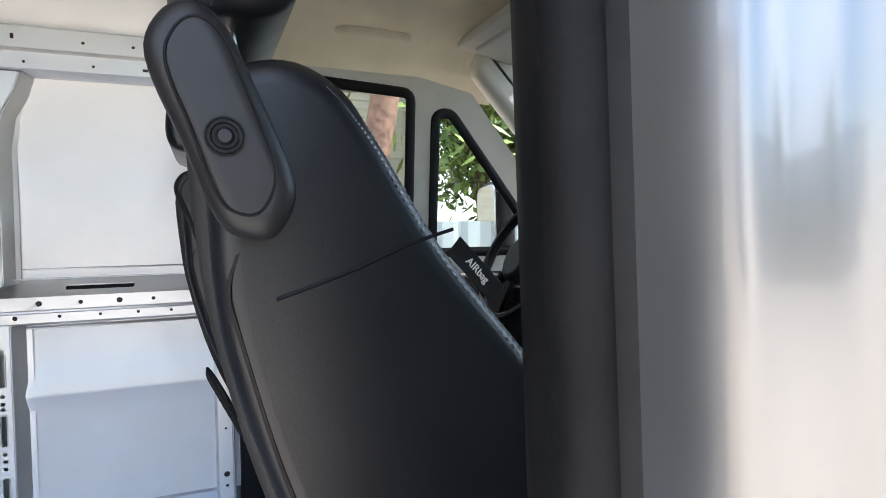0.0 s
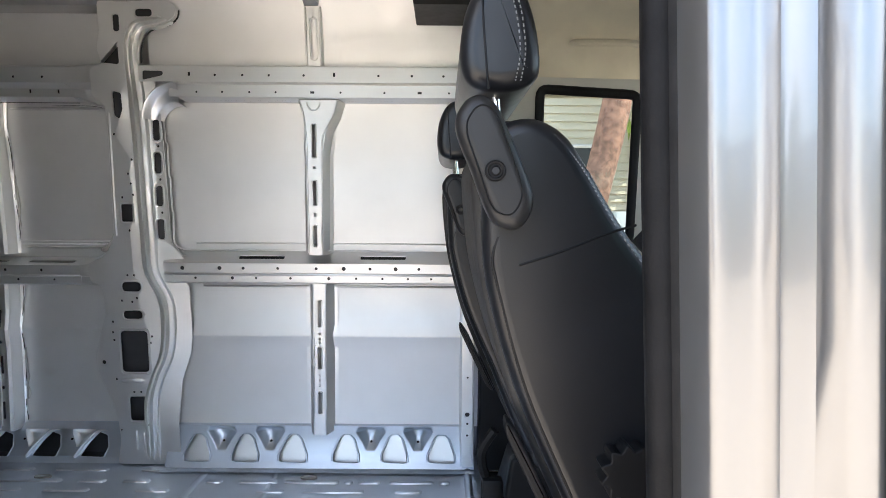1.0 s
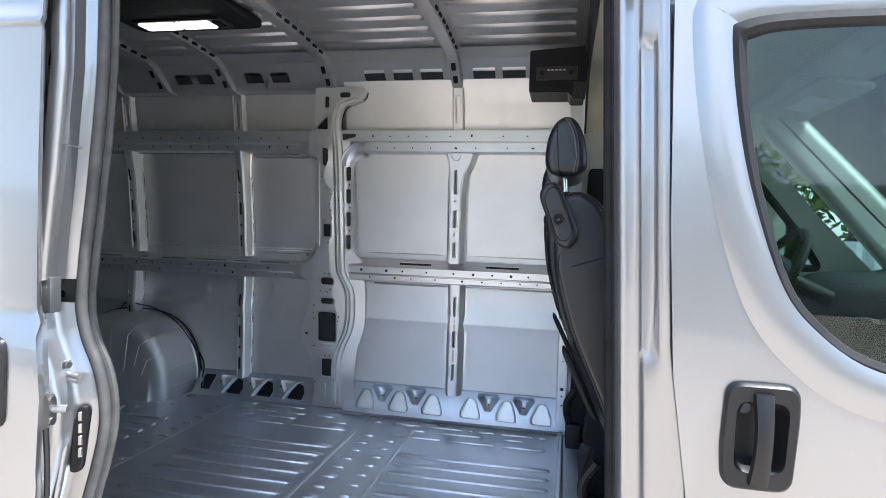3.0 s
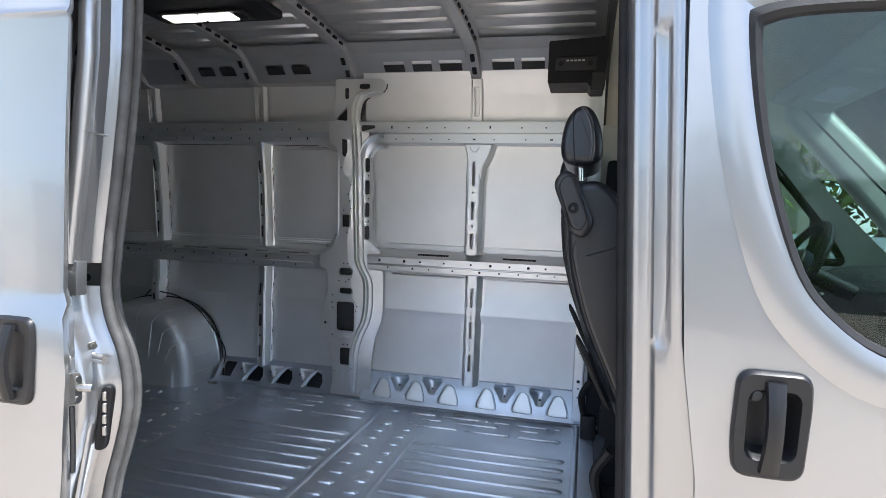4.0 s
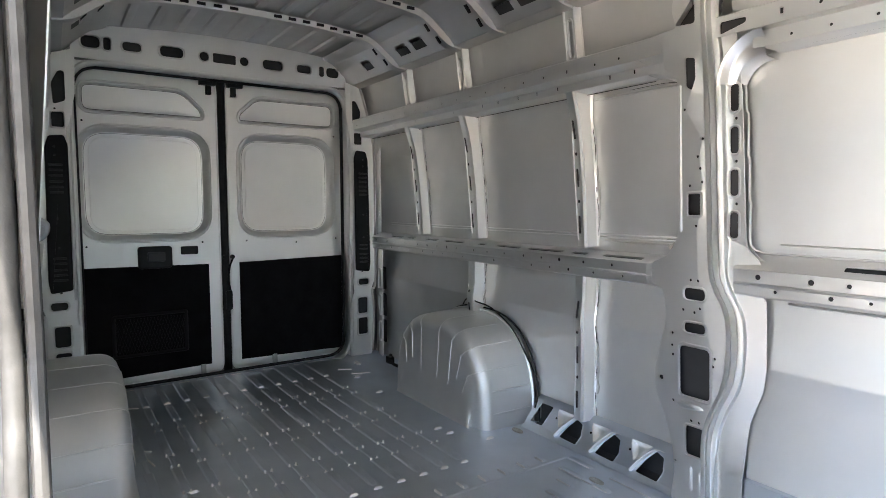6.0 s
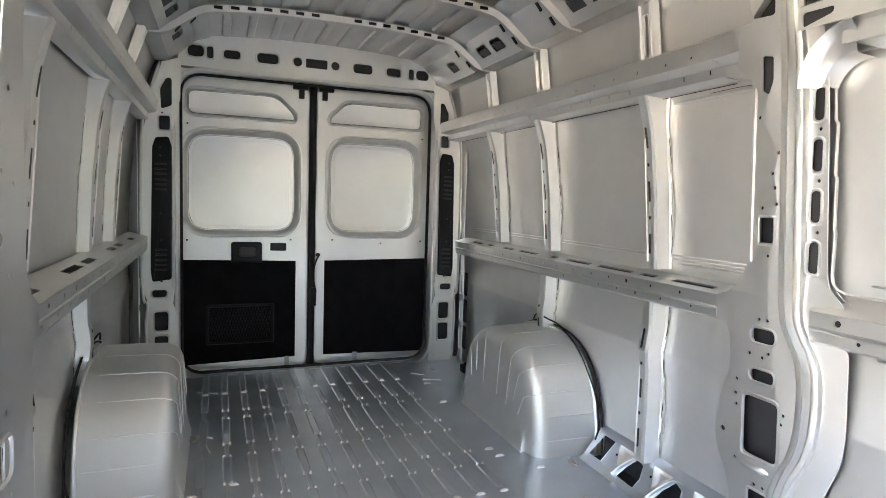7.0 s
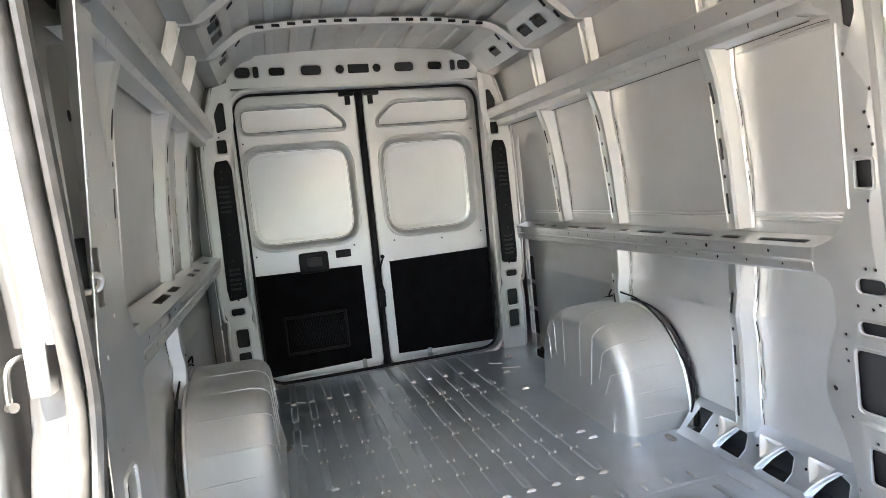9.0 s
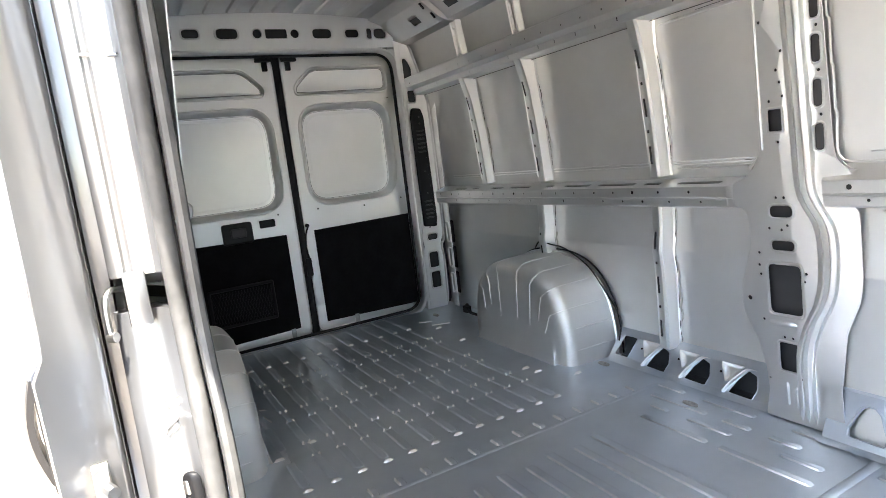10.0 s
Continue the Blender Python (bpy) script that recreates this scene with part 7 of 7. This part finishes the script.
for x in (-12.5, -6.7):
    for y in (-6.6, -4.7):
        bm = bmesh.new()
        tube([(x, y - 0.14, GZ + 0.42), (x, y + 0.14, GZ + 0.42)], 0.42, bm, 20)
        wpart("wheel", bm, RUBBER, trk)
# building beyond the yard
yard = thing("yard_building", 6.0, -22.0, GZ, "low beige building beyond the yard", "building")
bm = block(-14.0, 30.0, -26.0, -22.0, GZ, 2.6)
wpart("wall", bm, BEIGEW, yard)
bm = block(-14.4, 30.4, -26.4, -21.5, 2.6, 2.85)
wpart("roof", bm, SHADE, yard)

# neighbour's house, fence and leaning trunk on the driver's side
nb = thing("neighbour_house", 4.0, 8.6, GZ, "beige clapboard house with a white window", "house")
bm = bmesh.new()
block(-9.0, 4.6, 8.6, 12.0, GZ, 4.2, bm)
for i in range(40):
    z = GZ + 0.12 * i
    prism([(8.60, z), (8.572, z), (8.598, z + 0.12)], -9.0, 4.6, lambda x, a, b: (x, a, b), bm)
wpart("wall", bm, BEIGEW, nb)
bm = bmesh.new()
prism([(8.1, 4.15), (12.5, 4.15), (10.3, 5.6)], -9.4, 5.0, lambda x, a, b: (x, a, b), bm)
wpart("roof", bm, SHADE, nb)
wn_ob = wpart("window", block(2.95, 3.55, 8.545, 8.575, 1.15, 1.95), GREYP, nb)
bm = bmesh.new()
bead(rect(2.95, 1.15, 3.55, 1.95), 0.09, 0.03, lambda u, v, w: (u, 8.545 - w, v), bm, closed=True)
wpart("frame", bm, WHITEW, wn_ob)
trunk = thing("leaning_tree", 3.1, 6.0, GZ, "leaning reddish-brown tree trunk", "tree")
bm = bmesh.new()
tube(smooth_path([(2.55, 6.2, GZ), (2.75, 6.2, 0.8), (3.05, 6.2, 2.2), (3.35, 6.2, 4.2)], 8), 0.16, bm, 14)
wpart("trunk", bm, BRICK, trunk)
fen = thing("fence", 5.0, 4.9, GZ, "grey-green corrugated metal fence", "fence")
for i in range(56):
    x = -1.0 + 0.26 * i
    bm = bmesh.new()
    prism([(0, 0), (0.06, -0.03), (0.17, -0.03), (0.23, 0), (0.26, 0), (0.26, 0.01), (0, 0.01)], GZ, 0.98, lambda z, a, b: (x + a, 4.95 + b, z), bm)
    wpart("panel", bm, FENCE, fen, smooth=0)


def tree(x, y, h, r, seed, label):
    """A tapered trunk with limbs and a ragged crown of small leaves."""
    rnd = random.Random(seed)
    t = thing("tree", x, y, GZ, label, "tree", "trees")
    bm = bmesh.new()
    tube([(x, y, GZ), (x + 0.05, y, GZ + h * 0.3), (x - 0.05, y + 0.05, GZ + h * 0.62)], [0.16, 0.12, 0.06], bm, 9)
    tips = []
    for i in range(9):
        a, e = rnd.uniform(0, 6.28), rnd.uniform(0.35, 0.95)
        z0 = GZ + h * rnd.uniform(0.28, 0.55)
        p = Vector((x + math.cos(a) * r * e, y + math.sin(a) * r * e, z0 + h * rnd.uniform(0.12, 0.42)))
        tube([(x, y, z0), (Vector((x, y, z0)) + p) / 2 + Vector((0, 0, 0.15)), p], [0.05, 0.035, 0.012], bm, 6)
        tips.append(p)
    wpart("trunk", bm, BARK, t)
    verts, faces = [], []
    cl = tips + [Vector((x + rnd.gauss(0, r * 0.45), y + rnd.gauss(0, r * 0.45), GZ + h * rnd.uniform(0.40, 1.0))) for _ in range(26)]
    for c in cl:
        for _ in range(130):
            p = c + Vector((rnd.gauss(0, r * 0.20), rnd.gauss(0, r * 0.20), rnd.gauss(0, r * 0.16)))
            d = Vector((rnd.uniform(-1, 1), rnd.uniform(-1, 1), rnd.uniform(-1, 1))).normalized()
            s = d.orthogonal().normalized()
            l, w = rnd.uniform(0.08, 0.17), rnd.uniform(0.03, 0.06)
            k = len(verts)
            verts += [p - d * l, p + s * w, p + d * l, p - s * w]
            faces.append((k, k + 1, k + 2, k + 3))
    me = bpy.data.meshes.new("crown")
    me.from_pydata([tuple(v) for v in verts], [], faces)
    me.materials.append(LEAF)
    under(tagged(new("crown", me), kind="stuff"), t)
    return t


for i, (x, y, h, r) in enumerate(((6.2, 7.2, 4.4, 1.7), (5.4, 8.6, 5.4, 1.9), (7.8, 7.4, 4.8, 1.8), (9.6, 9.4, 5.6, 2.1), (7.6, 10.6, 5.6, 2.0), (18.0, 5.8, 5.0, 2.2), (9.2, 12.4, 7.4, 2.8), (12.0, 10.4, 7.0, 2.8), (14.5, 13.0, 8.0, 3.2))):
    tree(x, y, h, r, 40 + i, "leafy green tree in full sun")
for i, (x, y, h, r) in enumerate(((14.0, -16.0, 5.5, 2.2), (6.0, -20.5, 5.0, 2.0), (21.0, -14.0, 6.0, 2.4))):
    tree(x, y, h, r, 60 + i, "leafy green tree beyond the yard")

# clipped hedge standing on the dark ground sheet
rnd = random.Random(77)
verts, faces = [], []
for i in range(9000):
    u, a = rnd.uniform(0, 26), rnd.uniform(0, math.pi)
    r = rnd.uniform(0.85, 1.05) + 0.12 * math.sin(u * 1.7) + 0.08 * math.sin(u * 4.1)
    p = Vector((-2.0 + u, -16.5 + 0.7 * r * math.cos(a), GZ + 0.02 + 1.35 * r * math.sin(a) ** 0.6))
    d = Vector((rnd.uniform(-1, 1), rnd.uniform(-1, 1), rnd.uniform(-1, 1))).normalized()
    q = d.orthogonal().normalized()
    l, w = rnd.uniform(0.07, 0.13), rnd.uniform(0.03, 0.06)
    k = len(verts)
    verts += [tuple(p - d * l), tuple(p + q * w), tuple(p + d * l), tuple(p - q * w)]
    faces.append((k, k + 1, k + 2, k + 3))
me = bpy.data.meshes.new("hedge")
me.from_pydata(verts, [], faces)
me.materials.append(LEAF)
tagged(new("hedge", me), "clipped green hedge on the dark ground sheet", "hedge", kind="stuff")
